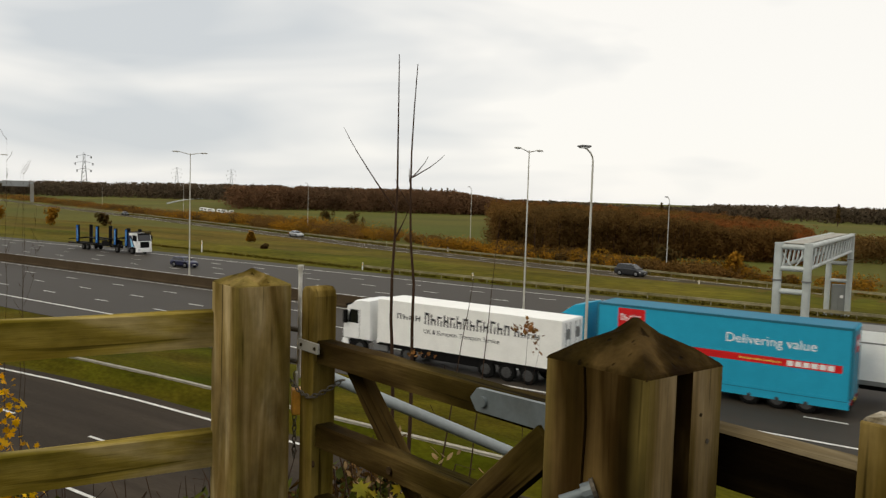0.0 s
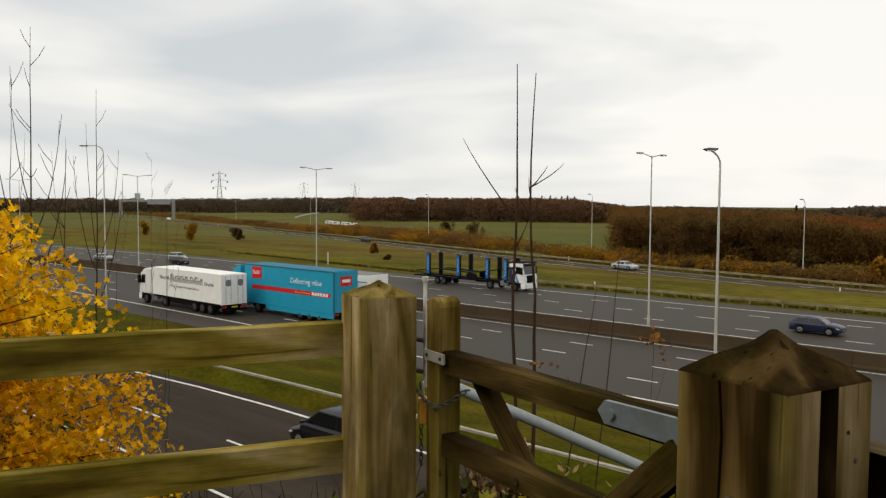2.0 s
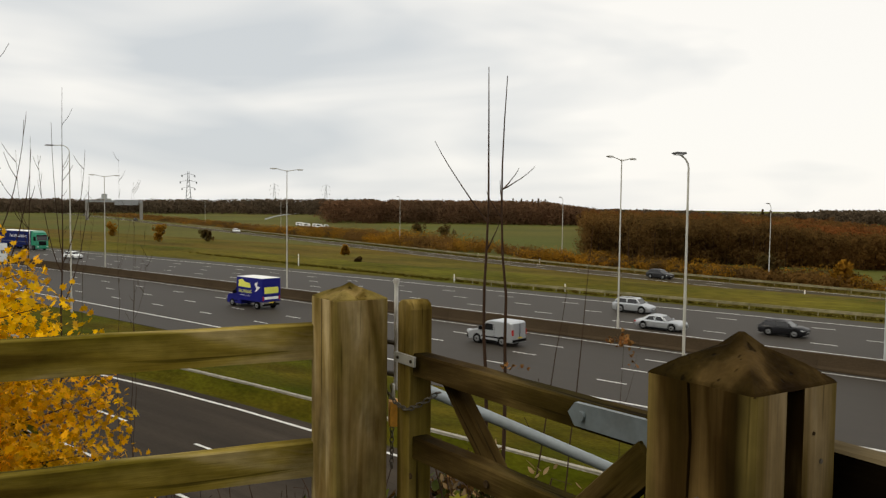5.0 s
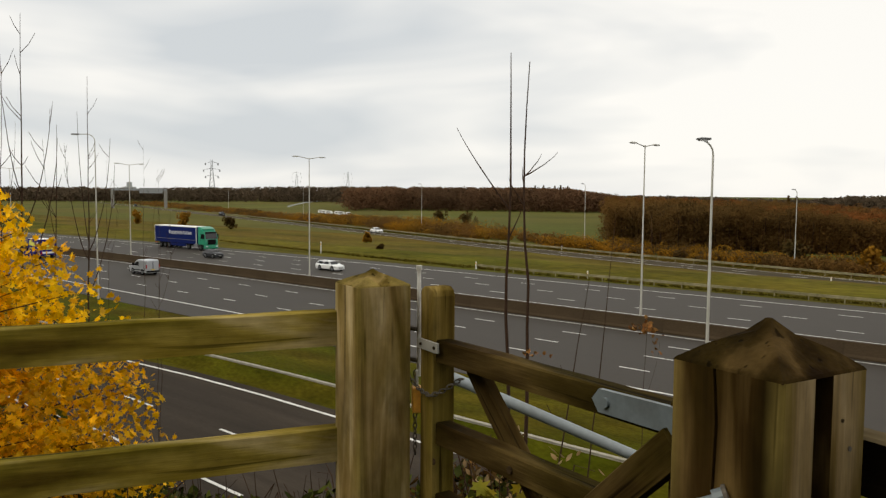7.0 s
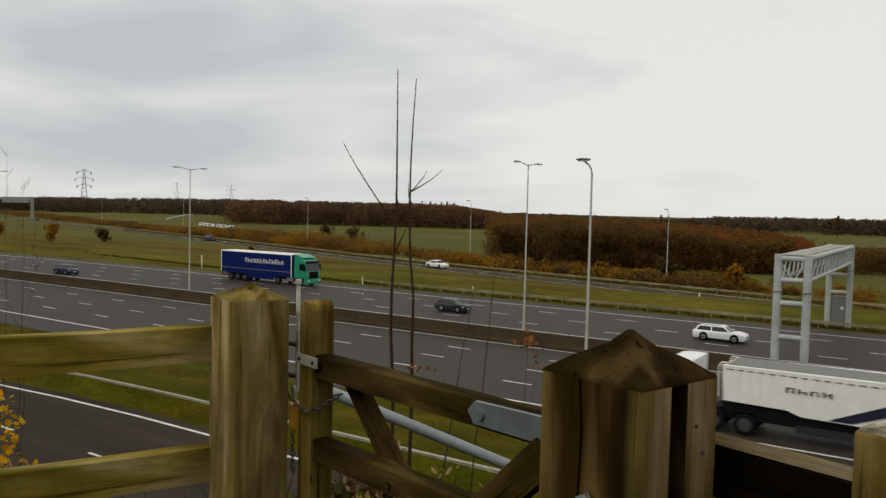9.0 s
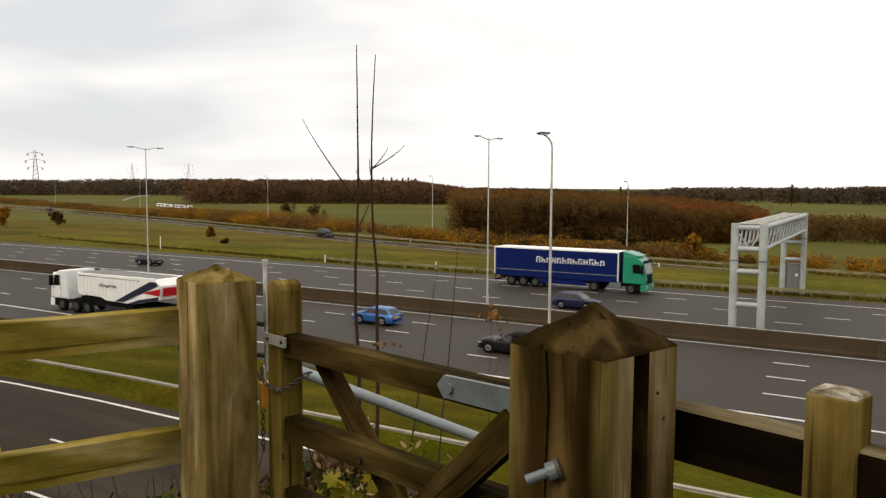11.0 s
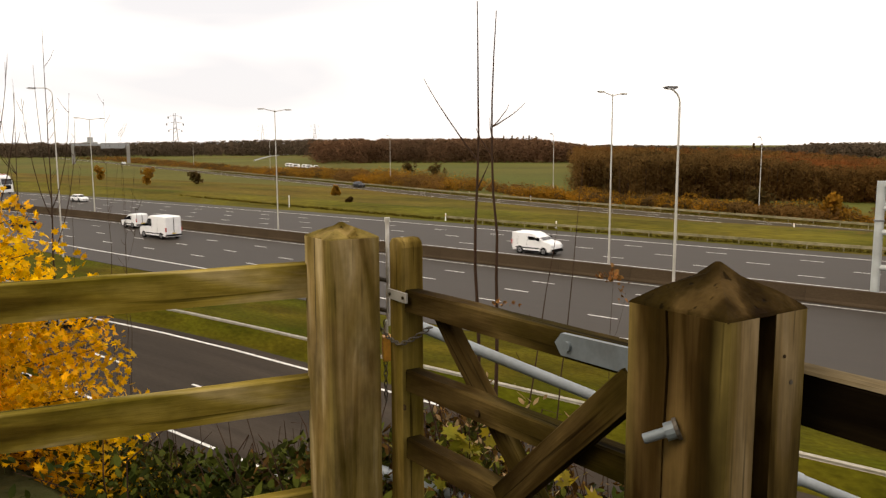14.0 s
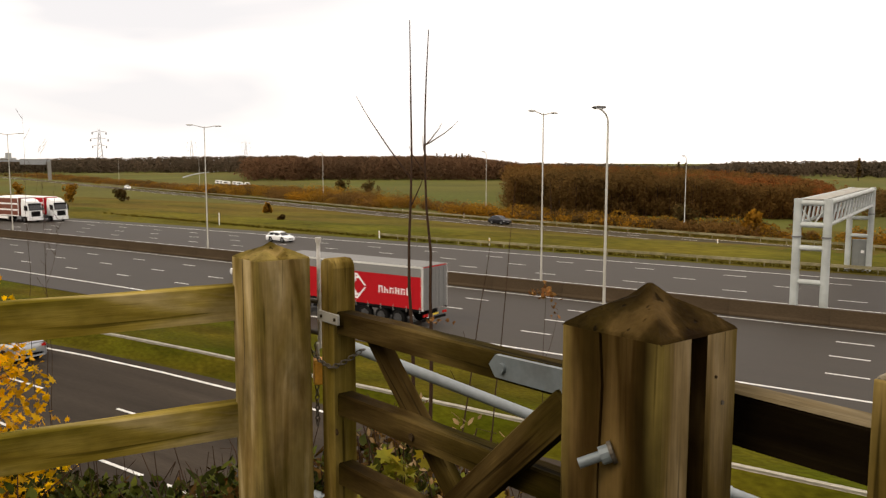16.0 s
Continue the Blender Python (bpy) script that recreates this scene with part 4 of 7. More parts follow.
# ---------------------------------------------------------------- plants
def bare_tree(base, tips, radius, label, name="sapling", wobble=0.012, seed=1, twigs=0, sweep=1.6, bow=0.0):
    """A thin leafless tree: one leader to the first tip, side shoots that sweep out and then up, and fine twigs."""
    rng = random.Random(seed)
    t = thing(name, label, "sapling")
    base, top = Vector(base), Vector(tips[0][0])
    n = 16
    line, ox, oy = [], 0.0, 0.0
    for i in range(n + 1):
        k = i / n
        ox, oy = ox * 0.7 + rng.uniform(-1, 1) * wobble, oy * 0.7 + rng.uniform(-1, 1) * wobble
        w = min(1, 3 * (1 - k)) * min(1, 3 * k)
        side = bow * math.sin(math.pi * max(0.0, (k - 0.70) / 0.30))
        line.append(base.lerp(top, k) + Vector((ox * w - 0.8 * side, oy * w - 0.6 * side, 0)))
    part("trunk", Shape().tube(line, [radius * (1 - 0.86 * (i / n) ** 1.3) for i in range(n + 1)], 8), BARK, t, smooth=True)
    on = lambda k: line[min(int(k * n), n - 1)].lerp(line[min(int(k * n), n - 1) + 1], k * n - min(int(k * n), n - 1))
    limbs = [line]
    for tip, start in tips[1:]:
        a, b = on(start), Vector(tip)
        u = b - a
        out = Vector((u.x, u.y, 0))
        pts = [a + out * (1 - (1 - k) ** sweep) + Vector((0, 0, u.z * k ** (1 + (sweep - 1) * 0.4))) + Vector((rng.uniform(-1, 1), rng.uniform(-1, 1), 0)) * 0.004 * (0 < k < 1) for k in (0, 0.15, 0.3, 0.5, 0.7, 0.85, 1)]
        r = radius * (1 - 0.86 * start ** 1.3) * 0.78
        part("branch", Shape().tube(pts, [r * (1 - 0.72 * i / 6) for i in range(7)], 6), BARK, t, smooth=True)
        limbs.append(pts)
    for i in range(twigs):
        pts = limbs[rng.randrange(len(limbs))] if rng.random() < 0.6 else line
        j = rng.randrange(len(pts) // 2, len(pts) - 1)
        a = pts[j].lerp(pts[j + 1], rng.random())
        ang, le = rng.uniform(0, 6.28), rng.uniform(0.15, 0.42)
        d = Vector((math.cos(ang) * 0.55, math.sin(ang) * 0.55, 0.65))
        part("twig", Shape().tube([a, a + d * le * 0.5, a + d * le * 0.85 + Vector((0, 0, le * 0.12))], [0.0040, 0.0032, 0.002], 4), BARK, t, smooth=True)
    return t


def leaf_mesh(name, places, size, mat, seed, lobes=True, droop=0.4):
    """Lobed leaves with a folded midrib at the given places, turned at random."""
    rng = np.random.default_rng(seed)
    if lobes:
        out = [(0, -0.15), (0.30, -0.42), (0.34, -0.12), (0.62, 0.02), (0.36, 0.22), (0.46, 0.58), (0.16, 0.46), (0, 0.95), (-0.16, 0.46), (-0.46, 0.58), (-0.36, 0.22), (-0.62, 0.02), (-0.34, -0.12), (-0.30, -0.42)]
    else:
        out = [(0, -0.6), (0.26, -0.25), (0.3, 0.1), (0.16, 0.45), (0, 0.7), (-0.16, 0.45), (-0.3, 0.1), (-0.26, -0.25)]
    o = np.array([(x, y, 0.22 * abs(x)) for x, y in out])
    n = len(o)
    P = np.array(places, float)
    N = len(P)
    yaw, tilt, roll = rng.uniform(0, 2 * np.pi, N), rng.normal(droop, 0.55, N), rng.normal(0, 0.5, N)
    s = size * rng.uniform(0.6, 1.25, N)
    v = np.repeat(o[None], N, axis=0) * s[:, None, None]
    v[:, :, 2] *= rng.uniform(-1.5, 1.5, N)[:, None]
    y, z = v[:, :, 1].copy(), v[:, :, 2].copy()
    c, q = np.cos(tilt + np.pi / 2 * (rng.random(N) < 0.55))[:, None], np.sin(tilt + np.pi / 2 * (rng.random(N) < 0.55))[:, None]
    v[:, :, 1], v[:, :, 2] = y * c - z * q, y * q + z * c
    x, z = v[:, :, 0].copy(), v[:, :, 2].copy()
    c, q = np.cos(roll)[:, None], np.sin(roll)[:, None]
    v[:, :, 0], v[:, :, 2] = x * c + z * q, -x * q + z * c
    x, y = v[:, :, 0].copy(), v[:, :, 1].copy()
    c, q = np.cos(yaw)[:, None], np.sin(yaw)[:, None]
    v[:, :, 0], v[:, :, 1] = x * c - y * q, x * q + y * c
    v += P[:, None, :]
    me = bpy.data.meshes.new(name)
    me.from_pydata(v.reshape(-1, 3).tolist(), [], [tuple(range(k * n, (k + 1) * n)) for k in range(N)])
    me.materials.append(mat)
    return me


def make_yellow_maple():
    rng = random.Random(11)
    t = thing("maple_tree", "young maple with bright yellow autumn leaves beside the fence", "tree")
    root = Vector((-5.1, 1.15, 8.0))
    part("trunk", Shape().tube([root, root + Vector((0.05, 0.03, 0.8)), root + Vector((0.02, 0.1, 1.5)), root + Vector((0.12, 0.1, 2.1))], [0.05, 0.04, 0.028, 0.012], 8), BARK, t, smooth=True)
    places = []
    crest = lambda az: float(np.interp(az, [61.2, 62.2, 63.0, 64.3, 66.4, 68.7, 70.0, 71.5, 86], [8.35, 8.65, 9.0, 9.25, 9.48, 9.64, 9.78, 9.9, 9.8]))
    for i in range(260):
        az = 61.9 + 24.4 * rng.random() ** 0.9
        d = rng.uniform(4.4, 5.6)
        z = rng.uniform(7.25, crest(az) - 0.05)
        q = Vector((-d * math.sin(radians(az)), d * math.cos(radians(az)), z))
        p = root + Vector((0.02, 0.06, max(0.1, min(1.6, z - root.z - 0.35))))
        if i % 2 == 0:
            part("limb", Shape().tube([p, p.lerp(q, 0.5) + Vector((0, 0, 0.04)), q], [0.006, 0.005, 0.002], 5), BARK, t, smooth=True)
        for _ in range(112):
            c = p.lerp(q, rng.uniform(0.6, 1.05))
            c = c + Vector((rng.gauss(0, 0.12), rng.gauss(0, 0.12), rng.gauss(0, 0.11)))
            a = math.degrees(math.atan2(-c.x, c.y))
            if c.z < crest(a) + 0.04:
                places.append(tuple(c))
    f = new("foliage", leaf_mesh("yellow_foliage", places, 0.037, LEAF_YELLOW, 3))
    f.parent = t
    tagged(f, kind="stuff")


def make_saplings():
    g = lambda x, y: bank(x, y) - 0.1
    bare_tree((-5.41, 7.08, g(-5.41, 7.08)), [((-5.41, 7.08, 11.47), 1.0), ((-5.87, 6.71, 10.65), 0.78), ((-5.30, 7.17, 9.75), 0.74)], 0.033, "tall leafless twin sapling stem on the bank", seed=2, wobble=0.020, sweep=1.1, bow=-0.02)
    bare_tree((-5.23, 7.22, g(-5.23, 7.22)), [((-5.24, 7.20, 11.37), 1.0), ((-4.98, 7.39, 10.38), 0.84), ((-5.13, 7.29, 10.36), 0.84), ((-5.30, 7.17, 10.22), 0.82), ((-5.42, 7.08, 10.10), 0.80)], 0.033, "tall leafless sapling with short upper shoots on the bank", seed=3, wobble=0.020, sweep=1.2, bow=0.055)
    bare_tree((-4.90, 7.45, g(-4.9, 7.45)), [((-4.43, 7.73, 9.72), 1.0)], 0.014, "thin leaning leafless sapling on the bank", seed=4, wobble=0.02)
    bare_tree((-4.15, 5.6, g(-4.15, 5.6)), [((-3.67, 5.97, 9.2), 1.0)], 0.014, "thin leaning twig on the bank", seed=5, wobble=0.02, twigs=2)
    bare_tree((-8.49, 3.02, g(-8.49, 3.02)), [((-8.46, 3.11, 11.66), 1.0), ((-8.50, 2.92, 11.1), 0.62), ((-8.38, 3.34, 10.74), 0.55), ((-8.55, 2.75, 10.9), 0.5), ((-8.37, 3.40, 10.45), 0.45)], 0.015, "leafless sapling with upright branches behind the maple", seed=6, twigs=10)
    bare_tree((-8.7, 2.9, g(-8.7, 2.9)), [((-8.62, 2.98, 11.15), 1.0), ((-8.5, 3.05, 10.6), 0.6), ((-8.75, 2.7, 10.6), 0.55)], 0.009, "slender leafless sapling behind the maple", seed=7, twigs=5)
    bare_tree((-8.3, 3.25, g(-8.3, 3.25)), [((-8.33, 3.38, 10.58), 1.0), ((-8.36, 3.25, 10.43), 0.7)], 0.010, "short leafless sapling behind the maple", seed=8, twigs=6)
    bare_tree((-11.93, 5.21, g(-11.93, 5.21)), [((-11.89, 5.28, 11.6), 1.0), ((-11.94, 5.14, 11.08), 0.62), ((-11.77, 5.55, 10.7), 0.6), ((-12.03, 4.98, 10.6), 0.58), ((-11.75, 5.6, 10.3), 0.5)], 0.018, "leafless sapling with fine side shoots on the bank", seed=9, twigs=18)
    for i, (x, y, z) in enumerate(((-16.33, 7.62, 10.69), (-16.01, 8.26, 10.88), (-15.88, 8.51, 10.36), (-14.2, 7.6, 9.6))):
        bare_tree((x - 0.05, y - 0.03, g(x, y)), [((x, y, z), 1.0), ((x + 0.15, y + 0.2, z - 0.7), 0.7)], 0.0075, "thin leafless sapling low on the bank", seed=20 + i, twigs=10, wobble=0.035)
    bare_tree((-3.35, 6.15, g(-3.35, 6.15)), [((-3.24, 6.22, 8.82), 1.0), ((-3.15, 6.28, 8.66), 0.85)], 0.008, "twig on the bank that holds its last brown leaves", seed=10)
    rng = random.Random(4)
    pl = [(-3.27 + rng.gauss(0, 0.07), 6.21 + rng.gauss(0, 0.06), 8.77 + rng.gauss(0, 0.028)) for _ in range(44)] + [(-3.18 + rng.gauss(0, 0.02), 6.25 + rng.gauss(0, 0.02), 8.62 + rng.gauss(0, 0.05)) for _ in range(8)]
    pl += [(-5.05 + rng.gauss(0, 0.09), 7.12 + rng.gauss(0, 0.08), 8.17 + rng.gauss(0, 0.025)) for _ in range(16)]
    d = new("dead_leaves", leaf_mesh("twig_leaves", pl, 0.038, LEAF_RUST, 8))
    tagged(d, "curled brown dead leaves on a twig", "leaves", kind="stuff")


def make_undergrowth():
    rng = random.Random(21)
    spots_g, spots_b, stems = [], [], Shape()
    for i in range(2300):
        x, y = rng.uniform(-8.5, 6.5), 1.7 + 6.0 * rng.random() ** 1.7
        h = rng.uniform(0.15, 0.5) + 0.25 * max(0, noise.noise((x * 0.8, y * 0.8, 2)))
        z = bank(x, y)
        green = noise.noise((x * 0.9, y * 0.9, 7)) > -0.12
        for _ in range(9):
            q = (x + rng.gauss(0, 0.15), y + rng.gauss(0, 0.15), z + rng.uniform(0.0, h))
            (spots_g if green != (rng.random() < 0.2) else spots_b).append(q)
        if i % 24 == 0:
            stems.tube([(x, y, z - 0.05), (x + rng.uniform(-0.1, 0.1), y + rng.uniform(-0.1, 0.1), z + h * 0.7), (x + rng.uniform(-0.3, 0.3), y + rng.uniform(-0.3, 0.3), z + h * 1.25)], [0.005, 0.004, 0.0015], 4, cap=False)
    # taller shrubs behind the gate and beside the latch post
    for cx, cy, top, n, wide, green in ((-2.25, 2.72, 8.72, 420, 0.22, 0.25), (-2.0, 2.95, 8.45, 200, 0.2, 0.8), (-3.0, 2.6, 8.42, 300, 0.28, 0.3), (-1.35, 2.9, 8.3, 200, 0.25, 0.5)):
        for i in range(n):
            x, y = cx + rng.gauss(0, wide), cy + rng.gauss(0, wide)
            k = 1 - min(1, math.hypot(x - cx, y - cy) / (wide * 2.6)) ** 2
            q = (x, y, top - 0.05 - (1.0 - 0.9 * k) * 0.6 - rng.random() * 0.7)
            (spots_g if rng.random() < green else spots_b).append(q)
            if i % 60 == 0:
                stems.tube([(cx + rng.gauss(0, 0.1), cy, bank(cx, cy) - 0.05), (x + rng.gauss(0, 0.08), y, top - 0.5), (x + rng.gauss(0, 0.14), y, top - rng.uniform(0.0, 0.3))], [0.005, 0.003, 0.0015], 4, cap=False)
    for cx, cy, top, n, wide, green in ((-4.6, 2.3, 8.05, 900, 0.32, 0.9), (-3.9, 2.3, 8.16, 1000, 0.32, 0.9), (-3.3, 2.35, 8.25, 1000, 0.30, 0.8), (-2.85, 2.45, 8.43, 1000, 0.28, 0.7), (-2.5, 2.4, 8.60, 900, 0.20, 0.5), (-5.4, 2.4, 7.8, 700, 0.35, 0.8),
                                        (-2.2, 2.62, 8.72, 500, 0.16, 0.25), (-1.95, 2.6, 8.74, 500, 0.15, 0.55), (-1.75, 2.7, 8.6, 400, 0.16, 0.4), (-1.5, 2.9, 8.45, 400, 0.2, 0.4)):
        for i in range(n * 2):
            x, y = cx + rng.gauss(0, wide), cy + rng.gauss(0, wide * 0.7)
            k = 1 - min(1, math.hypot(x - cx, y - cy) / (wide * 2.6)) ** 2
            q = (x, y, top + 0.03 - (1.0 - k) * 0.5 - 0.55 * rng.random() ** 1.3 + 0.06 * noise.noise((x * 5, y * 5, 1)))
            (spots_g if rng.random() < green else spots_b).append(q)
            if i % 110 == 0:
                stems.tube([(cx + rng.gauss(0, 0.15), cy, bank(cx, cy) - 0.05), (x, y, top + rng.uniform(-0.25, 0.12)), (x + rng.gauss(0, 0.1), y, top + rng.uniform(-0.1, 0.25))], [0.005, 0.003, 0.0015], 4, cap=False)
    for name, mat, sp, size, seed, lab, lobes in (("bramble", LEAF_GREEN, spots_g, 0.050, 5, "dark green bramble and ivy leaves on the bank", False), ("dead_undergrowth", LEAF_BROWN, spots_b, 0.036, 6, "dry brown autumn undergrowth on the bank", False)):
        tagged(new(name, leaf_mesh(name, sp, size, mat, seed, lobes)), lab, "undergrowth", kind="stuff")
    # the young maple and the pale dry shrub that stand close behind the gate
    fresh, dry = [], []
    for cx, cy, cz, n, w, out in ((-1.44, 1.82, 8.985, 26, 0.05, fresh), (-1.50, 1.86, 8.90, 22, 0.06, fresh), (-1.60, 1.80, 8.84, 16, 0.06, fresh), (-1.15, 2.0, 8.80, 14, 0.08, fresh),
                                  (-1.56, 1.99, 9.03, 60, 0.06, dry), (-1.42, 2.05, 8.99, 60, 0.07, dry), (-1.34, 2.06, 8.88, 50, 0.09, dry), (-1.05, 2.1, 8.85, 40, 0.1, dry)):
        for _ in range(n):
            out.append((cx + rng.gauss(0, w), cy + rng.gauss(0, w), cz + rng.gauss(0, w * 0.9)))
        for _ in range(4):
            stems.tube([(cx + rng.gauss(0, 0.05), cy + 0.05, bank(cx, cy) - 0.05), (cx + rng.gauss(0, w), cy + rng.gauss(0, w), cz + rng.uniform(0, 0.08))], [0.004, 0.0015], 4, cap=False)
    tagged(new("maple_seedling", leaf_mesh("maple_seedling", fresh, 0.044, LEAF_FRESH, 31)), "yellow-green seedling leaves close behind the gate", "undergrowth", kind="stuff")
    tagged(new("dry_shrub", leaf_mesh("dry_shrub", dry, 0.021, LEAF_PALE, 32, False)), "pale dry shrub leaves close behind the gate", "undergrowth", kind="stuff")
    tagged(new("bramble_stems", stems.mesh("bramble_stems", BARK)), "thin brown bramble stems on the bank", "undergrowth", kind="stuff")


def make_hedges():
    rng = random.Random(31)
    a, b = [], []
    for i in range(700):
        x = -190 - 420 * rng.random() ** 1.3
        y = far_edge(x) + 4 + rng.random() * (10 + 0.06 * (-190 - x))
        h = rng.uniform(1.0, 2.4)
        (a if rng.random() < 0.12 else b).append((x, y, h * 0.4, h * 1.0, h * 0.6))
    for i in range(1500):
        x = rng.uniform(-230, 30)
        if x > -25 and rng.random() < 0.75:
            continue
        d = rng.random() ** 1.4 * (30 if x < -150 else 22 if x < -110 else 13) + 3
        y = far_edge(x) + d
        h = rng.uniform(1.2, 3.0) * (1.25 if rng.random() < 0.15 else 1) * (0.62 if x > -70 else 0.8 if x > -110 else 1.0 if x > -190 else 0.75)
        if noise.noise((x * 0.02, y * 0.02, 3)) < -0.28:
            continue
        (a if noise.noise((x * 0.045, y * 0.05, 9)) + rng.uniform(-0.35, 0.35) > (-0.14 if x < -70 else -0.02) else b).append((x, y, h * 0.45, h * 0.75, h * 0.62))
    for name, mat, cl, s, lab in (("autumn_hedge", HEDGE_ORANGE, a, 1, "orange and yellow autumn scrub beyond the link road"), ("dark_scrub", WOODLAND, b, 2, "dull brown leafless scrub beyond the link road")):
        v, q, nn = cloud(cl, 120, 0.15, s)
        tagged(new(name, quad_mesh(name, v, q, [mat], normals=nn)), lab, "hedge", kind="stuff")


def make_rank_grass():
    """Uncut grass along the feet of the safety barriers."""
    rng = random.Random(8)
    cl = []
    for x in np.arange(-140, 30, 0.45):
        cl.append((x, 79.6 + (0 if x > -58 else 0.08 * (-58 - x)) + rng.gauss(0, 0.25), 0.12, 0.45, rng.uniform(0.18, 0.38)))
    for x in np.arange(-260, 20, 0.6):
        cl.append((x, far_edge(x) + 0.5 + rng.gauss(0, 0.3), 0.12, 0.6, rng.uniform(0.2, 0.45)))
    v, q, nn = cloud(cl, 44, 0.085, 12, hollow=0.1)
    tagged(new("rank_grass", quad_mesh("rank_grass", v, q, [GRASS_RANK], normals=nn)), "dark uncut grass along the safety barriers", "grass", kind="stuff")


GRASS_RANK = material("rank_grass", (0.104, 0.09, 0.012), 0.95, spread=0.2, scale=0.5, fine=4, second=(0.12, 0.0792, 0.0144), blotch_scale=0.1, island=0.06, spec=0.03, translucent=0.6)
LEAF_RUST = material("rust_leaves", (0.25, 0.135, 0.040), 0.75, spread=0.2, scale=8, fine=40, second=(0.16, 0.06, 0.016), blotch_scale=9, island=0.4, spec=0.08, translucent=0.2)


def make_verge_bushes():
    for i, (x, y, r, h, mat, lab) in enumerate(((-187, 107, 1.9, 4.6, HEDGE_ORANGE, "rust-orange autumn bush on the grass bank"), (-181, 117, 1.4, 3.6, BUSH_DARK, "dark leafless bush on the grass bank"),
                                              (-226, 114, 1.8, 4.0, HEDGE_ORANGE, "rust-orange autumn bush on the grass bank"), (-184, 202, 2.0, 4.2, BUSH_DARK, "dark round bush in the field"), (-169, 198, 2.4, 4.0, BUSH_DARK, "dark round bush in the field"),
                                              (-116, 106, 0.8, 2.4, HEDGE_ORANGE, "small russet shrub on the grass bank"), (-96, 91, 0.5, 0.9, BUSH_DARK, "low dark shrub on the grass bank"), (-38, 117, 2.0, 3.4, BUSH_DARK, "dark rounded bush beyond the link road"), (-27, 112, 2.2, 3.0, HEDGE_ORANGE, "russet bush beyond the link road"))):
        t = thing("bush", lab, "bush", at=pose(x, y, bank(x, y)))
        part("stem", Shape().tube([(0, 0, -0.2), (0.05, 0.02, h * 0.4), (0.0, 0.05, h * 0.8)], [0.09, 0.06, 0.02], 6), BARK, t)
        rng = random.Random(50 + i)
        cl = [(rng.gauss(0, r * 0.38), rng.gauss(0, r * 0.38), rng.uniform(0.15, 0.85) * h, r * rng.uniform(0.3, 0.55), r * rng.uniform(0.35, 0.6)) for _ in range(16)]
        v, q, nn = cloud(cl, 50, 0.24, 60 + i)
        c = new("crown", quad_mesh("bush_crown", v, q, [mat], normals=nn))
        c.parent = t
        tagged(c, kind="stuff")


def inside_wood(x, y):
    if y < 142 - 0.2 * (x + 100) * (1 if x < -40 else 0) or y < far_edge(x) + 14:
        return False
    az = math.degrees(math.atan2(-x, y))
    return 8.8 + max(0, y - 220) * 0.03 < az < 30.4 and math.hypot(x, y) < 420


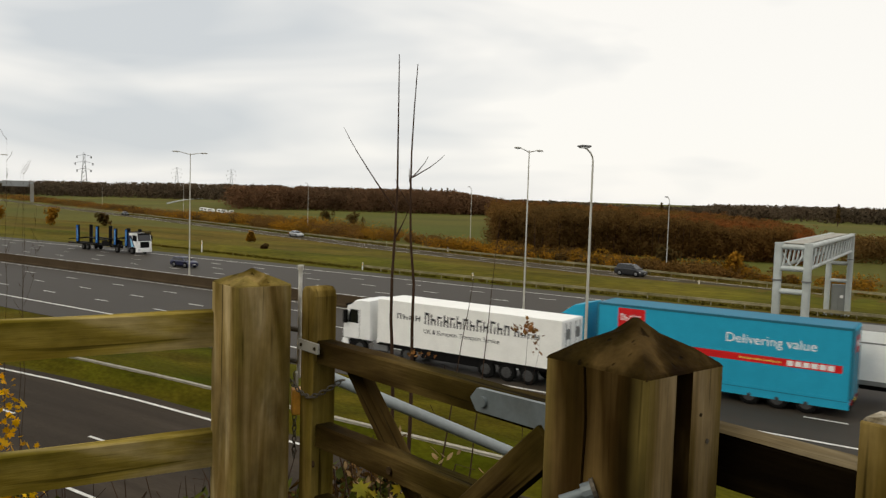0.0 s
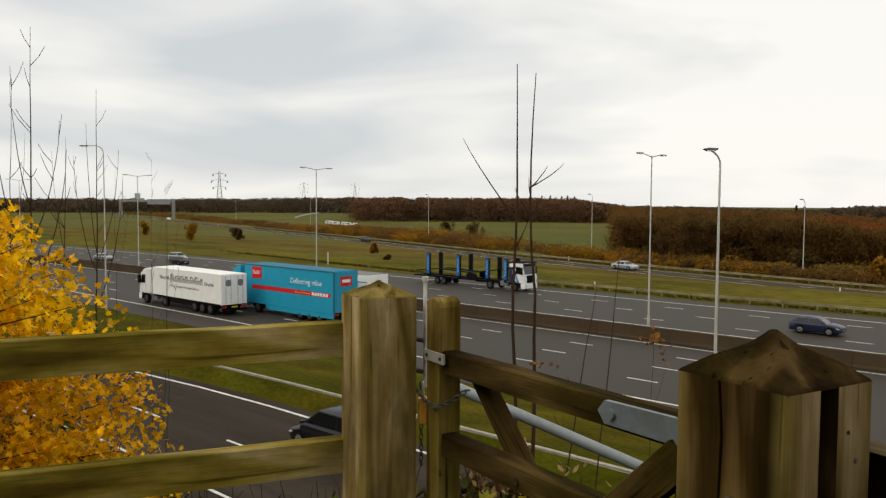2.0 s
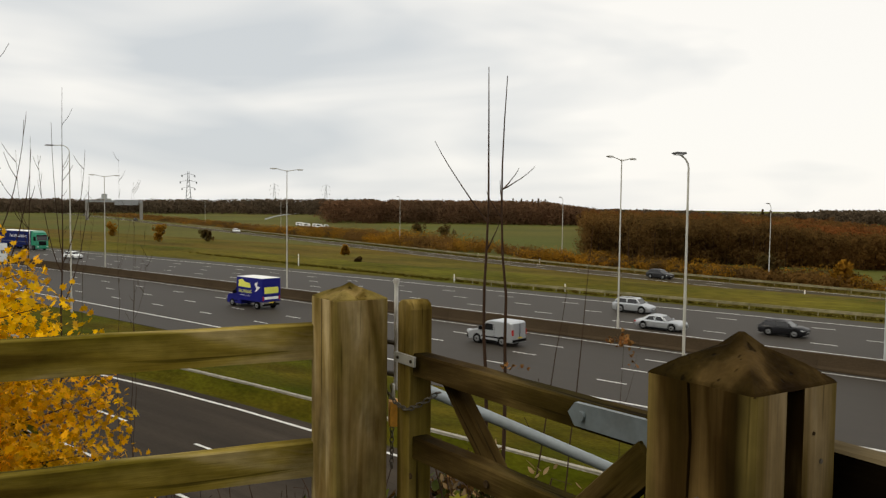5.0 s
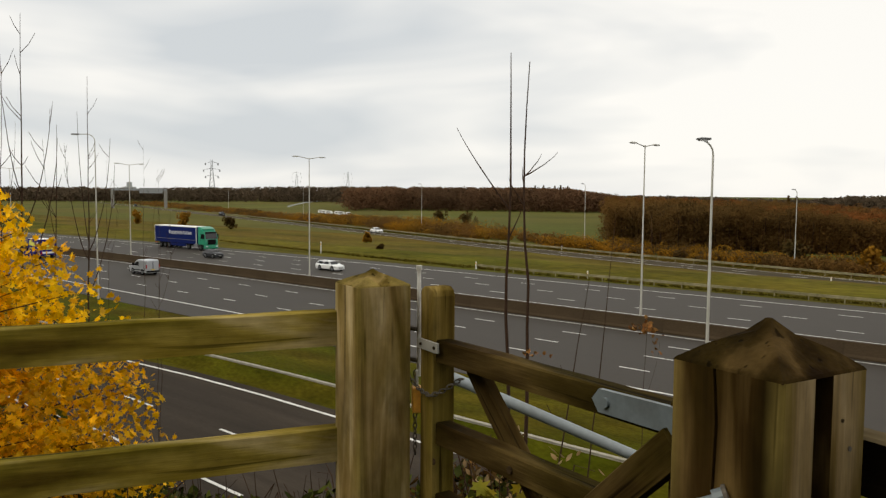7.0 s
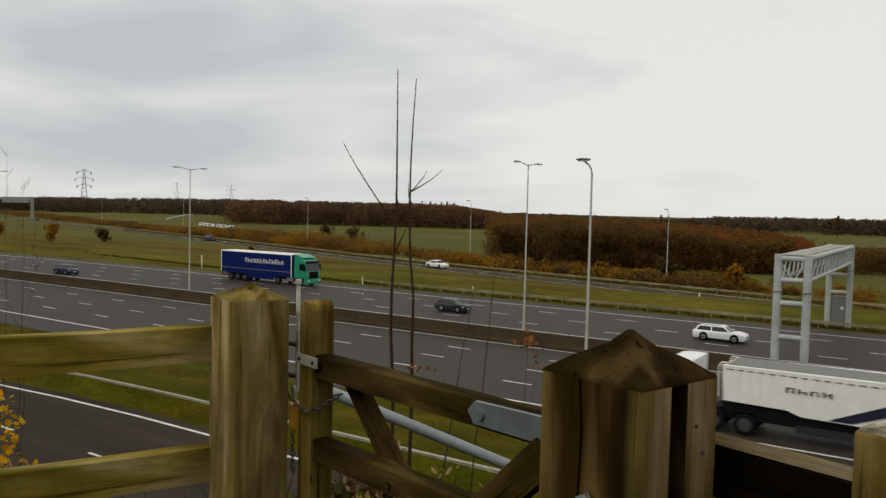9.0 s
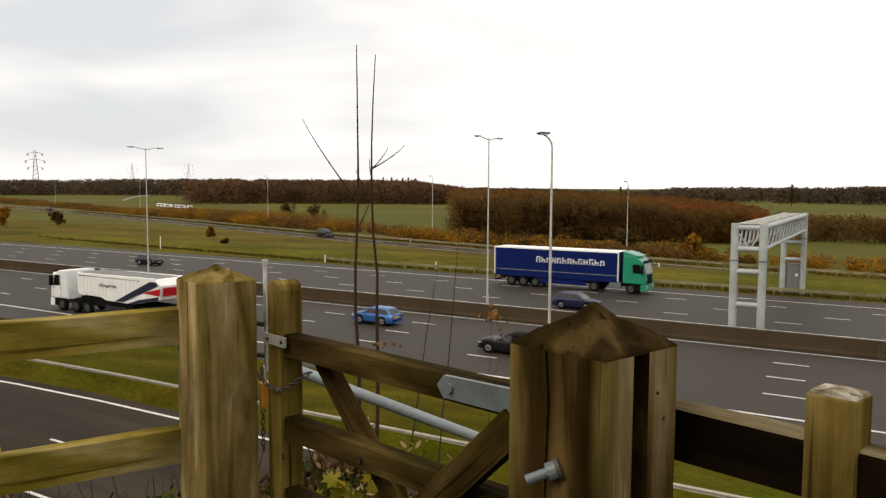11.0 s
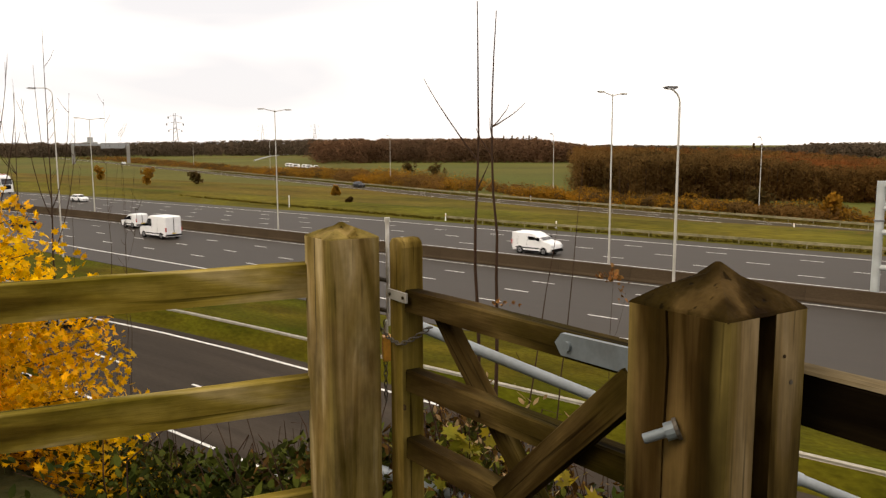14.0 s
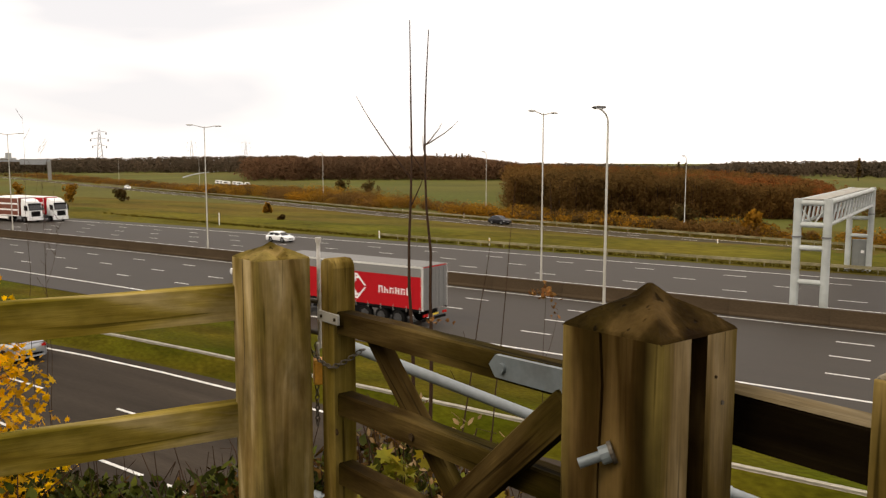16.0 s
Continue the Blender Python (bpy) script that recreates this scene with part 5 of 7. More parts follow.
def make_woods():
    rng = random.Random(77)
    clumps, reds, trunks = [], [], Shape()
    n = 0
    while n < 1500:
        d = 150 + 270 * rng.random() ** 1.7
        az = rng.uniform(8.6, 30.6)
        x, y = -d * math.sin(radians(az)), d * math.cos(radians(az))
        if not inside_wood(x, y):
            continue
        n += 1
        top = 9.92 + d * math.tan(radians(float(np.interp(az, (8.8, 9.8, 13, 18, 21, 25, 30), (-1.5, -0.95, -0.7, -0.42, -0.3, -0.15, -0.1))))) - 0.006 * (420 - d) + 0.4 * rng.gauss(0, 1) + 0.9 * noise.noise((x * 0.05, y * 0.05, 1))
        h = max(5.0, min(top, 11.5))
        trunks.tube([(x, y, -0.2), (x + rng.uniform(-0.3, 0.3), y, h * 0.75)], [0.12, 0.04], 4, cap=False)
        red = noise.noise((x * 0.018, y * 0.018, 5)) > (-0.16 if az < 17 else 0.16)
        edge = not inside_wood(x * (1 - 26 / d), y * (1 - 26 / d))
        for _ in range(9 if edge else 3):
            z = h * (rng.uniform(0.12, 0.97) if edge else rng.uniform(0.72, 0.97))
            w = 1.7 * (1.15 - 0.55 * z / h)
            (reds if red else clumps).append((x + rng.gauss(0, 1.1), y + rng.gauss(0, 1.1), z - 0.5, w, w * 0.85))
    for name, mat, cl, s, lab in (("woodland", WOODLAND, clumps, 3, "dense brown leafless autumn woodland"), ("russet_woodland", WOODLAND_RED, reds, 4, "russet-red patch of autumn woodland")):
        v, q, nn = cloud(cl, 66, 0.16, s)
        tagged(new(name, quad_mesh(name, v, q, [mat], normals=nn)), lab, "woodland", kind="stuff")
    tagged(new("woodland_trunks", trunks.mesh("woodland_trunks", BARK)), "bare tree trunks inside the woodland", "woodland", kind="stuff")

    def belt(name, lab, az0, az1, d0, d1, el, n, mat, seed, leaf, wide):
        r = random.Random(seed)
        cl = []
        for _ in range(n):
            az, k = r.uniform(az0, az1), r.random()
            d = d0 + (d1 - d0) * k
            x, y = -d * math.sin(radians(az)), d * math.cos(radians(az))
            e = el(az) + 0.07 * noise.noise((az * 0.9, 0, seed)) + 0.05 * noise.noise((az * 4.0, k, seed)) - 0.10 * (1 - k)
            h = max(4.5, 9.92 + d * math.tan(radians(e)))
            for _ in range(4):
                z = h * r.uniform(0.15, 0.95)
                w = wide * (1.1 - 0.5 * z / h)
                cl.append((x + r.gauss(0, wide * 0.6), y + r.gauss(0, wide * 0.6), z - 0.08 * h, w, w * 0.8))
        v, q, nn = cloud(cl, 24, leaf * 0.55, seed)
        tagged(new(name, quad_mesh(name, v, q, [mat], normals=nn)), lab, "woodland", kind="stuff")

    belt("far_woodland", "brown wood on the low ridge beyond the fields", 30, 49, 430, 620, lambda a: float(np.interp(a, (29.8, 31.7, 33, 43, 49), (-0.05, 0.25, 0.52, 0.52, 0.42))), 1500, WOODLAND_MID, 5, 1.0, 3.6)
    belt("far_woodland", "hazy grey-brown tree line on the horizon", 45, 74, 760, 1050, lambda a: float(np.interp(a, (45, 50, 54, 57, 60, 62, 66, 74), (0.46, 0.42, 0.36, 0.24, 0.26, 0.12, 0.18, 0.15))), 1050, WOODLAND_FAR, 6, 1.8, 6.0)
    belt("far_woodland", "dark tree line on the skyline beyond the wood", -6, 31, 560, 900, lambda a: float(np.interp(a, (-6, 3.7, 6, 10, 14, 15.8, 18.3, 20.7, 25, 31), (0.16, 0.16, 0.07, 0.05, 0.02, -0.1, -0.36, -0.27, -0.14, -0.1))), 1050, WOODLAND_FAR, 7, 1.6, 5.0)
    belt("field_hedgerow", "dark hedgerow trees between two fields", -3, 6.6, 162, 186, lambda a: -1.6 + 0.2 * math.sin(a * 2), 200, WOODLAND, 8, 0.4, 1.7)
    # conifers that stand above the rest
    for i, (az, d, h) in enumerate(((18.6, 470, 10.2), (18.1, 480, 9.8), (7.5, 480, 12.4), (33.2, 560, 16.0), (33.7, 565, 16.6), (34.1, 570, 15.9), (34.9, 560, 16.3), (35.5, 575, 16.5), (36.3, 570, 16.4))):
        x, y = -d * math.sin(radians(az)), d * math.cos(radians(az))
        t = thing("conifer", "dark conifer standing above the tree line", "tree", "skyline conifers", pose(x, y, 0))
        part("trunk", Shape().tube([(0, 0, -0.3), (0, 0, h * 0.95)], [0.3, 0.05], 6), BARK, t)
        cl = [(0, 0, h * (0.25 + 0.075 * k), 1.5 * (1 - k / 11.0) + 0.2, 0.7) for k in range(10)]
        v, q, nn = cloud(cl, 40, 0.45, 90 + i, hollow=0.2)
        c = new("crown", quad_mesh("conifer_crown", v, q, [BUSH_DARK], normals=nn))
        c.parent = t
        tagged(c, kind="stuff")


WOODLAND_RED = material("russet_woodland", (0.330, 0.112, 0.030), 0.95, spread=0.2, scale=0.06, fine=0.4, second=(0.160, 0.085, 0.030), blotch_scale=0.03, blotch=0.7, island=0.05, spec=0.05, translucent=0.6)
WOODLAND_MID = material("ridge_woodland", (0.215, 0.112, 0.058), 0.95, spread=0.15, scale=0.05, fine=0.3, second=(0.15, 0.09, 0.05), blotch_scale=0.02, blotch=0.7, island=0.04, spec=0.05, translucent=0.6)


# ---------------------------------------------------------------- far things
def make_pylon(x, y, height, turn, label, k=1.0):
    t = thing("pylon", label, "pylon", "power line pylons", pose(x, y, 0, 0, 0, turn))
    w0, w1, r = height * 0.085, height * 0.018, 0.16 * k
    edge = lambda z: w0 + (w1 - w0) * min(1, z / (height * 0.86))
    for sx in (-1, 1):
        for sy in (-1, 1):
            part("leg", Shape().tube([(sx * edge(z), sy * edge(z), z) for z in (0, height * 0.5, height * 0.86, height)], [r, r, r * 0.8, r * 0.6], 4), STEEL_FAR, t)
    n = 9
    for i in range(n):
        z0, z1 = height * 0.9 * i / n, height * 0.9 * (i + 1) / n
        for s in (-1, 1):
            part("brace", Shape().tube([(-edge(z0), s * edge(z0), z0), (edge(z1), s * edge(z1), z1)], r * 0.55, 4), STEEL_FAR, t)
            part("brace", Shape().tube([(s * edge(z0), edge(z0), z0), (s * edge(z1), -edge(z1), z1)], r * 0.55, 4), STEEL_FAR, t)
    for z, a in ((0.60, 0.15), (0.76, 0.19), (0.92, 0.15)):
        z *= height
        arm = part("cross_arm", Shape().tube([(-a * height, 0, z), (0, 0, z + 0.035 * height), (a * height, 0, z)], [r * 0.5, r, r * 0.5], 4), STEEL_FAR, t)
        for s in (-1, 1):
            part("insulator", Shape().tube([(s * a * height, 0, z), (s * a * height, 0, z - 0.05 * height)], 0.3 * k, 6), STEEL_FAR, arm)


STEEL_FAR = material("far_steel", (0.26, 0.27, 0.28), 0.7, spread=0.1, scale=1, fine=5)
FAR_CONCRETE = material("far_concrete", (0.24, 0.23, 0.21), 0.8, spread=0.1, scale=0.2, fine=2)
FAR_WALL = material("far_render", (0.36, 0.38, 0.38), 0.8, spread=0.1, scale=0.2, fine=2)


def make_distance():
    make_pylon(-740, 457, 42.5, 62, "tall lattice steel electricity pylon", 2.2)
    make_pylon(-1500, 1150, 58, 62, "far lattice steel electricity pylon", 1.5)
    make_pylon(-1480, 1290, 60, 62, "far lattice steel electricity pylon", 1.5)
    b = thing("office_block", "far pale grey concrete block above the trees", "building", at=pose(-1075, 533, 0, 0, 0, 62))
    part("wall", Shape().box(-9, 9, -5, 5, 0, 15).box(-3.5, 3.5, -4, 4, 15, 21), FAR_WALL, b)
    for i in range(7):
        part("window", Shape().box(-8.2 + 2.4 * i, -7.0 + 2.4 * i, -5.15, -4.9, 11.5, 13.5), STEEL_FAR, b)
    part("roof", Shape().box(-3.8, 3.8, -4.3, 4.3, 21, 21.4), STEEL_FAR, b)
    g = thing("sign_gantry", "far grey motorway sign gantry", "gantry", at=pose(-434, 205.3, 0, 0, 0, 63))
    for x in (0, 28):
        part("leg", Shape().box(x - 0.9, x + 0.9, -0.5, 0.5, 0, 11.3), FAR_CONCRETE, g)
    part("beam", Shape().box(-0.5, 28.5, -0.6, 0.6, 9.9, 11.0), STEEL_FAR, g)
    part("sign_panel", Shape().box(14, 26.6, -0.9, -0.6, 8.4, 11.4), STEEL_FAR, g)
    for i, (x, y, l) in enumerate(((-288, 235, 2.6), (-281, 231, 1.9), (-272, 226, 2.8), (-264, 224, 2.2), (-258, 221, 2.9), (-251, 219, 1.8))):
        c = thing("caravan", "white caravan parked at the field edge", "caravan", "parked caravans", pose(x, y, 0, 0, 0, 20 + 7 * i))
        prof = [(-l / 2, 0.35), (l / 2, 0.35), (l / 2 + 0.25, 0.9), (l / 2 - 0.2, 1.6), (-l / 2 + 0.2, 1.7), (-l / 2 - 0.2, 0.95)]
        part("body", Shape().prism(prof, -1.0, 1.0, axis="y", taper=0.06), WHITE_PAINT, c)
        part("window", Shape().box(-l * 0.3, l * 0.25, -1.03, -0.99, 0.95, 1.35), DARK_GLASS, c)
        for s in (-0.95, 0.95):
            part("wheel", Shape().disc((0, s, 0.32), "y", 0.32, 0.18), TYRE, c)
    road = thing("far_parapet", "pale concrete parapet of a far road across the fields", "barrier", kind="structure")
    line = [(-415, 311), (-492, 377), (-563, 440), (-657, 536), (-760, 660)]
    for (xa, ya), (xb, yb) in zip(line, line[1:]):
        le, an = math.hypot(xb - xa, yb - ya), math.degrees(math.atan2(yb - ya, xb - xa))
        part("length", Shape().prism([(-0.4, 0), (0.4, 0), (0.25, 0.7), (-0.25, 0.7)], 0, le - 0.05, axis="x"), FAR_WALL, road, at=pose(xa, ya, 0, 0, 0, an))


DARK_GLASS = glass_material("dark_glass", (0.006, 0.007, 0.008))
TYRE = material("tyre_rubber", (0.009, 0.009, 0.00864), 0.85, spread=0.2, scale=10, fine=60, spec=0.05)


def make_cabinet():
    c = thing("utility_cabinet", "pale grey metal utility cabinet in front of the fence", "cabinet", at=pose(-0.122, 0.893, 0, 0, 0, 16))
    part("body", Shape().box(0.008, 0.55, -0.40, -0.008, 8.2, 9.55), CABINET_PALE, c, bevel=0.008)
    part("lid", Shape().box(0, 0.56, -0.41, 0, 9.55, 9.565), CABINET_PALE, c, bevel=0.005)


CABINET_PALE = material("cabinet_pale", (0.46, 0.46, 0.43), 0.6, spread=0.08, scale=6, fine=40, second=(0.38, 0.38, 0.35), blotch_scale=5)

make_yellow_maple()
make_saplings()
make_undergrowth()
make_hedges()
make_rank_grass()
make_verge_bushes()
make_woods()
make_distance()


# ---------------------------------------------------------------- vehicles (forward is +x, the ground is z = 0)
def paint(name, colour, rough=0.32, metal=0.0, spec=0.5):
    m = material(name, colour, rough, metal=metal, spread=0.05, scale=1.5, fine=12, spec=spec if rough < 0.45 else spec * 0.3)
    m.node_tree.nodes["Principled BSDF"].inputs["Coat Weight"].default_value = 0.15 if rough < 0.45 else 0.0
    return m


P_WHITE = paint("vehicle_white", (0.78, 0.79, 0.78))
P_SILVER = paint("vehicle_silver", (0.42, 0.44, 0.46), 0.3, 0.5)
P_BLACK = paint("vehicle_black", (0.010, 0.010, 0.012), 0.4, 0.0, 0.2)
P_GREY = paint("vehicle_dark_grey", (0.026, 0.027, 0.030), 0.4, 0.0, 0.25)
P_NAVY = paint("vehicle_navy", (0.010, 0.013, 0.045), 0.35, 0.1)
P_RED = paint("vehicle_red", (0.36, 0.014, 0.016))
P_DKRED = paint("vehicle_dark_red", (0.17, 0.006, 0.010))
P_BLUE = paint("vehicle_blue", (0.028, 0.12, 0.34), 0.3, 0.2)
P_GREEN = paint("cab_green", (0.006, 0.24, 0.13))
P_TEAL = paint("trailer_teal", (0.012, 0.30, 0.46), 0.5)
P_TEAL_ROOF = paint("trailer_roof", (0.010, 0.15, 0.25), 0.6)
P_TEAL_DARK = paint("trailer_trim", (0.02, 0.12, 0.17), 0.45)
P_CREAM = paint("trailer_white", (0.82, 0.82, 0.79), 0.5)
P_CURTAIN = paint("curtain_blue", (0.0048, 0.0126, 0.0875), 0.65, 0.0, 0.2)
P_REDCURT = paint("curtain_red", (0.40, 0.007, 0.012), 0.6)
P_SIGNRED = paint("sign_red", (0.55, 0.014, 0.016), 0.5)
P_ROOFPALE = paint("roof_pale", (0.55, 0.55, 0.52), 0.7)
P_REDCAB = paint("cab_red", (0.44, 0.0112, 0.0098), 0.4)
P_STRIPE = paint("stripe_navy", (0.012, 0.015, 0.040), 0.4)
P_GREYTOP = paint("curtain_grey", (0.19, 0.19, 0.18), 0.75)
P_BOXBLUE = paint("box_blue", (0.008, 0.010, 0.15), 0.5)
P_YELLOW = paint("sign_yellow", (0.72, 0.72, 0.13), 0.5)
P_BROWN = paint("livestock_brown", (0.16, 0.05, 0.03), 0.5)
P_LIGHTBLUE = paint("post_blue", (0.010, 0.10, 0.36), 0.5)
P_PALEBLUE = paint("sign_pale_blue", (0.22, 0.48, 0.68), 0.5)
CHASSIS = material("chassis_black", (0.00726, 0.00704, 0.00713), 0.7, spread=0.25, scale=4, fine=30, spec=0.05)
RIM = material("wheel_rim", (0.231, 0.2365, 0.242), 0.4, metal=0.5, spread=0.1, scale=6, fine=40)
RIM_DULL = material("lorry_rim", (0.06, 0.06, 0.06), 0.6, metal=0.3, spread=0.2, scale=6, fine=40, spec=0.15)
LIGHT_CLEAR = material("headlight_glass", (0.62, 0.64, 0.66), 0.15, spread=0.05, scale=6, fine=40, spec=0.6)
LIGHT_RED = material("tail_light_red", (0.42, 0.012, 0.01), 0.25, spread=0.05, scale=6, fine=40)
PLATE_YELLOW = material("plate_yellow", (0.70, 0.52, 0.05), 0.5, spread=0.05, scale=6, fine=40)
PLATE_WHITE = material("plate_white", (0.72, 0.72, 0.70), 0.5, spread=0.05, scale=6, fine=40)


def wheel(parent, x, y, r, width, spokes=5):
    t = part("tyre", Shape().disc((x, y, r), "y", r, width, 22), TYRE, parent, smooth=True)
    s = 1 if y > 0 else -1
    face = y + s * width / 2
    rim = Shape().disc((x, face - s * 0.01, r), "y", r * 0.6, 0.05, 18)
    rm = part("rim", rim, RIM if r < 0.4 else RIM_DULL, t, smooth=True)
    hub = Shape().disc((x, face + s * 0.018, r), "y", r * 0.2, 0.02, 12)
    part("hub", hub, CHASSIS if r < 0.4 else RIM_DULL, rm)
    return t


def lofted(stations):
    """Rings across the body from front to back: (x, half width, sill z, waist z, top z)."""
    pts, fs = [], []
    for x, w, zb, zs, zt in stations:
        pts += [(x, -w * 0.9, zb), (x, -w, zb + (zs - zb) * 0.25), (x, -w * 0.985, zs), (x, -w * 0.86, zt), (x, 0, zt + 0.015),
                (x, w * 0.86, zt), (x, w * 0.985, zs), (x, w, zb + (zs - zb) * 0.25), (x, w * 0.9, zb)]
    n = 9
    for i in range(len(stations) - 1):
        fs += [(i * n + k, i * n + (k + 1) % n, (i + 1) * n + (k + 1) % n, (i + 1) * n + k) for k in range(n)]
    fs += [tuple(range(n)), tuple(range((len(stations) - 1) * n, len(stations) * n))[::-1]]
    return Shape().add(pts, fs)


CAR_KINDS = {   # length, width, height, then where windscreen foot, roof front, roof back and back window foot lie
    "hatchback": (4.15, 1.76, 1.46, 0.26, 0.43, 0.87, 0.975), "saloon": (4.85, 1.86, 1.45, 0.29, 0.45, 0.73, 0.875), "estate": (4.75, 1.82, 1.50, 0.27, 0.42, 0.92, 0.985),
    "off_roader": (4.5, 1.86, 1.70, 0.25, 0.39, 0.91, 0.985), "people_carrier": (4.6, 1.84, 1.72, 0.20, 0.38, 0.92, 0.985), "coupe": (4.4, 1.78, 1.36, 0.33, 0.49, 0.70, 0.86)}


def car(kind, colour, label, roof=None, name="car", rails=False, size=0.91):
    L, W, H, fa, fc, fd, fb = CAR_KINDS[kind]
    L, W, H = L * size, W * size, H * size
    t = thing(name, label, "car", "motorway traffic")
    h, f, r = W / 2, L / 2, -L / 2
    belt = H * 0.63
    xa, xc, xd, xb = f - fa * L, f - fc * L, f - fd * L, f - fb * L
    wr = 0.315 if kind not in ("off_roader", "people_carrier") else 0.35
    body = lofted([(f, h * 0.74, 0.32, 0.54, 0.61), (f - 0.07, h * 0.88, 0.22, 0.60, 0.68), (f - 0.32, h * 0.97, 0.19, 0.68, 0.76),
                   (f - 0.8, h, 0.19, 0.75, 0.84), (xa, h, 0.19, belt - 0.10, belt), (xa - 0.9, h, 0.19, belt - 0.08, belt + 0.02),
                   (xd, h, 0.20, belt - 0.07, belt + 0.03), (xb, h * 0.98, 0.21, belt - 0.08, belt + 0.03), (min(xb - 0.12, r + 0.22), h * 0.96, 0.24, belt - 0.12, belt), (r + 0.06, h * 0.93, 0.28, belt - 0.15, belt - 0.04), (r, h * 0.84, 0.34, belt - 0.24, belt - 0.14)])
    part("body", body, colour, t, smooth=True)
    gw, rw = h * 0.86, h * 0.70
    z0, z1 = belt - 0.01, H - 0.07
    c = [(xa, gw), (xc, rw), (xd, rw), (xb, gw)]
    A, C, D, B = c
    shell = [(xa, -gw, z0), (xa, gw, z0), (xc, rw, z1), (xc, -rw, z1), (xb, -gw, z0 + 0.03), (xb, gw, z0 + 0.03), (xd, rw, z1), (xd, -rw, z1)]
    part("cabin", Shape().add(shell, [(0, 1, 2, 3), (7, 6, 5, 4), (0, 4, 5, 1), (1, 5, 6, 2), (2, 6, 7, 3), (3, 7, 4, 0)]), roof or colour, t, bevel=0.03)

    def pane(name, corners):
        """A thin sheet of dark glass standing just proud of the cabin."""
        p = [Vector(q) for q in corners]
        nrm = (p[1] - p[0]).cross(p[3] - p[0]).normalized()
        mid = sum(p, Vector()) / 4
        if nrm.dot(mid - Vector(((xc + xd) / 2, 0, (z0 + z1) / 2))) < 0:
            nrm = -nrm
        part(name, Shape().add([q + nrm * 0.012 for q in p] + [q - nrm * 0.02 for q in p], [(0, 1, 2, 3), (7, 6, 5, 4), (0, 4, 5, 1), (1, 5, 6, 2), (2, 6, 7, 3), (3, 7, 4, 0)]), DARK_GLASS, t)

    between = lambda p, q, k: p + (q - p) * k
    lo, hi = 0.08, 0.9
    pane("windscreen", [(between(xa, xc, k), s * between(gw, rw, k) * 0.9, between(z0, z1, k)) for s, k in ((-1, lo), (1, lo), (1, hi), (-1, hi))])
    lo, hi = (0.2 if kind in ("saloon", "coupe") else 0.12), 0.88
    pane("rear_window", [(between(xb, xd, k), s * between(gw, rw, k) * 0.82, between(z0 + 0.03, z1, k)) for s, k in ((-1, lo), (1, lo), (1, hi), (-1, hi))])
    mid = (xc + xd) / 2 + 0.08 * size
    for s in (-1, 1):
        at_side = lambda x, k: (x, s * between(gw, rw, k), between(z0, z1, k))
        end = between(xb, xd, 0.62 if kind in ("saloon", "coupe") else 0.45)
        pane("side_window", [at_side(xa - 0.16, 0.08), at_side(xc - 0.03, 0.9), at_side(mid + 0.03, 0.9), at_side(mid + 0.03, 0.08)])
        if kind != "coupe":
            pane("side_window", [at_side(mid - 0.05, 0.08), at_side(mid - 0.05, 0.9), at_side(xd + 0.16, 0.9), at_side(end, 0.1)])
        m = Shape().prism([(xa - 0.25, belt + 0.02), (xa - 0.13, belt + 0.02), (xa - 0.15, belt + 0.14), (xa - 0.27, belt + 0.13)], s * h * 0.98, s * (h + 0.14), axis="y")
        part("mirror", m, colour, t)
        hl = Shape().prism([(f - 0.10, 0.60), (f - 0.42, 0.69), (f - 0.45, 0.60), (f - 0.14, 0.54)], s * h * 0.58, s * (h * 0.955), axis="y")
        part("headlight", hl, LIGHT_CLEAR, t)
        tl = Shape().box(r - 0.005, r + 0.16, min(s * h * 0.66, s * h * 0.93), max(s * h * 0.66, s * h * 0.93), belt - 0.24, belt - 0.10)
        part("tail_light", tl, LIGHT_RED, t)
        sill = Shape().box(r + 0.75 + wr, f - 0.75 - wr, min(s * h * 0.9, s * h * 1.003), max(s * h * 0.9, s * h * 1.003), 0.17, 0.24)
        part("sill", sill, CHASSIS, t)
        for x in (f - 0.82, r + 0.80):
            # A black disc flush with the side paints the shaded hollow round the wheel.
            part("wheel_arch", Shape().disc((x, s * (h - 0.08), wr + 0.02), "y", wr + 0.055, 0.17, 22), CHASSIS, t)
            wheel(t, x, s * (h - 0.095), wr, 0.21)
            part("door_seam", Shape().box(x * 0 + (xc + xd) / 2 + 0.10, (xc + xd) / 2 + 0.115, min(s * h * 0.99, s * h * 1.001), max(s * h * 0.99, s * h * 1.001), 0.34, belt - 0.12), CHASSIS, t) if x > 0 else None
        if rails:
            part("roof_rail", Shape().tube([(xc - 0.2, s * rw * 0.9, H - 0.03), (xc - 0.4, s * rw * 0.9, H + 0.02), (xd + 0.3, s * rw * 0.9, H + 0.02), (xd + 0.1, s * rw * 0.9, H - 0.03)], 0.018, 6), CHASSIS, t)
    top = Shape().add([(xc + 0.02, -rw, z1), (xc + 0.02, rw, z1), (xd - 0.02, rw, z1), (xd - 0.02, -rw, z1), (xc - 0.18, -rw * 0.82, H - 0.01), (xc - 0.18, rw * 0.82, H - 0.01), (xd + 0.16, rw * 0.82, H - 0.01), (xd + 0.16, -rw * 0.82, H - 0.01),
                       ((xc + xd) / 2, -rw * 0.8, H + 0.01), ((xc + xd) / 2, rw * 0.8, H + 0.01)],
                      [(0, 1, 2, 3), (0, 4, 5, 1), (2, 6, 7, 3), (4, 8, 9, 5), (8, 7, 6, 9), (0, 3, 7, 8, 4), (1, 5, 9, 6, 2)])
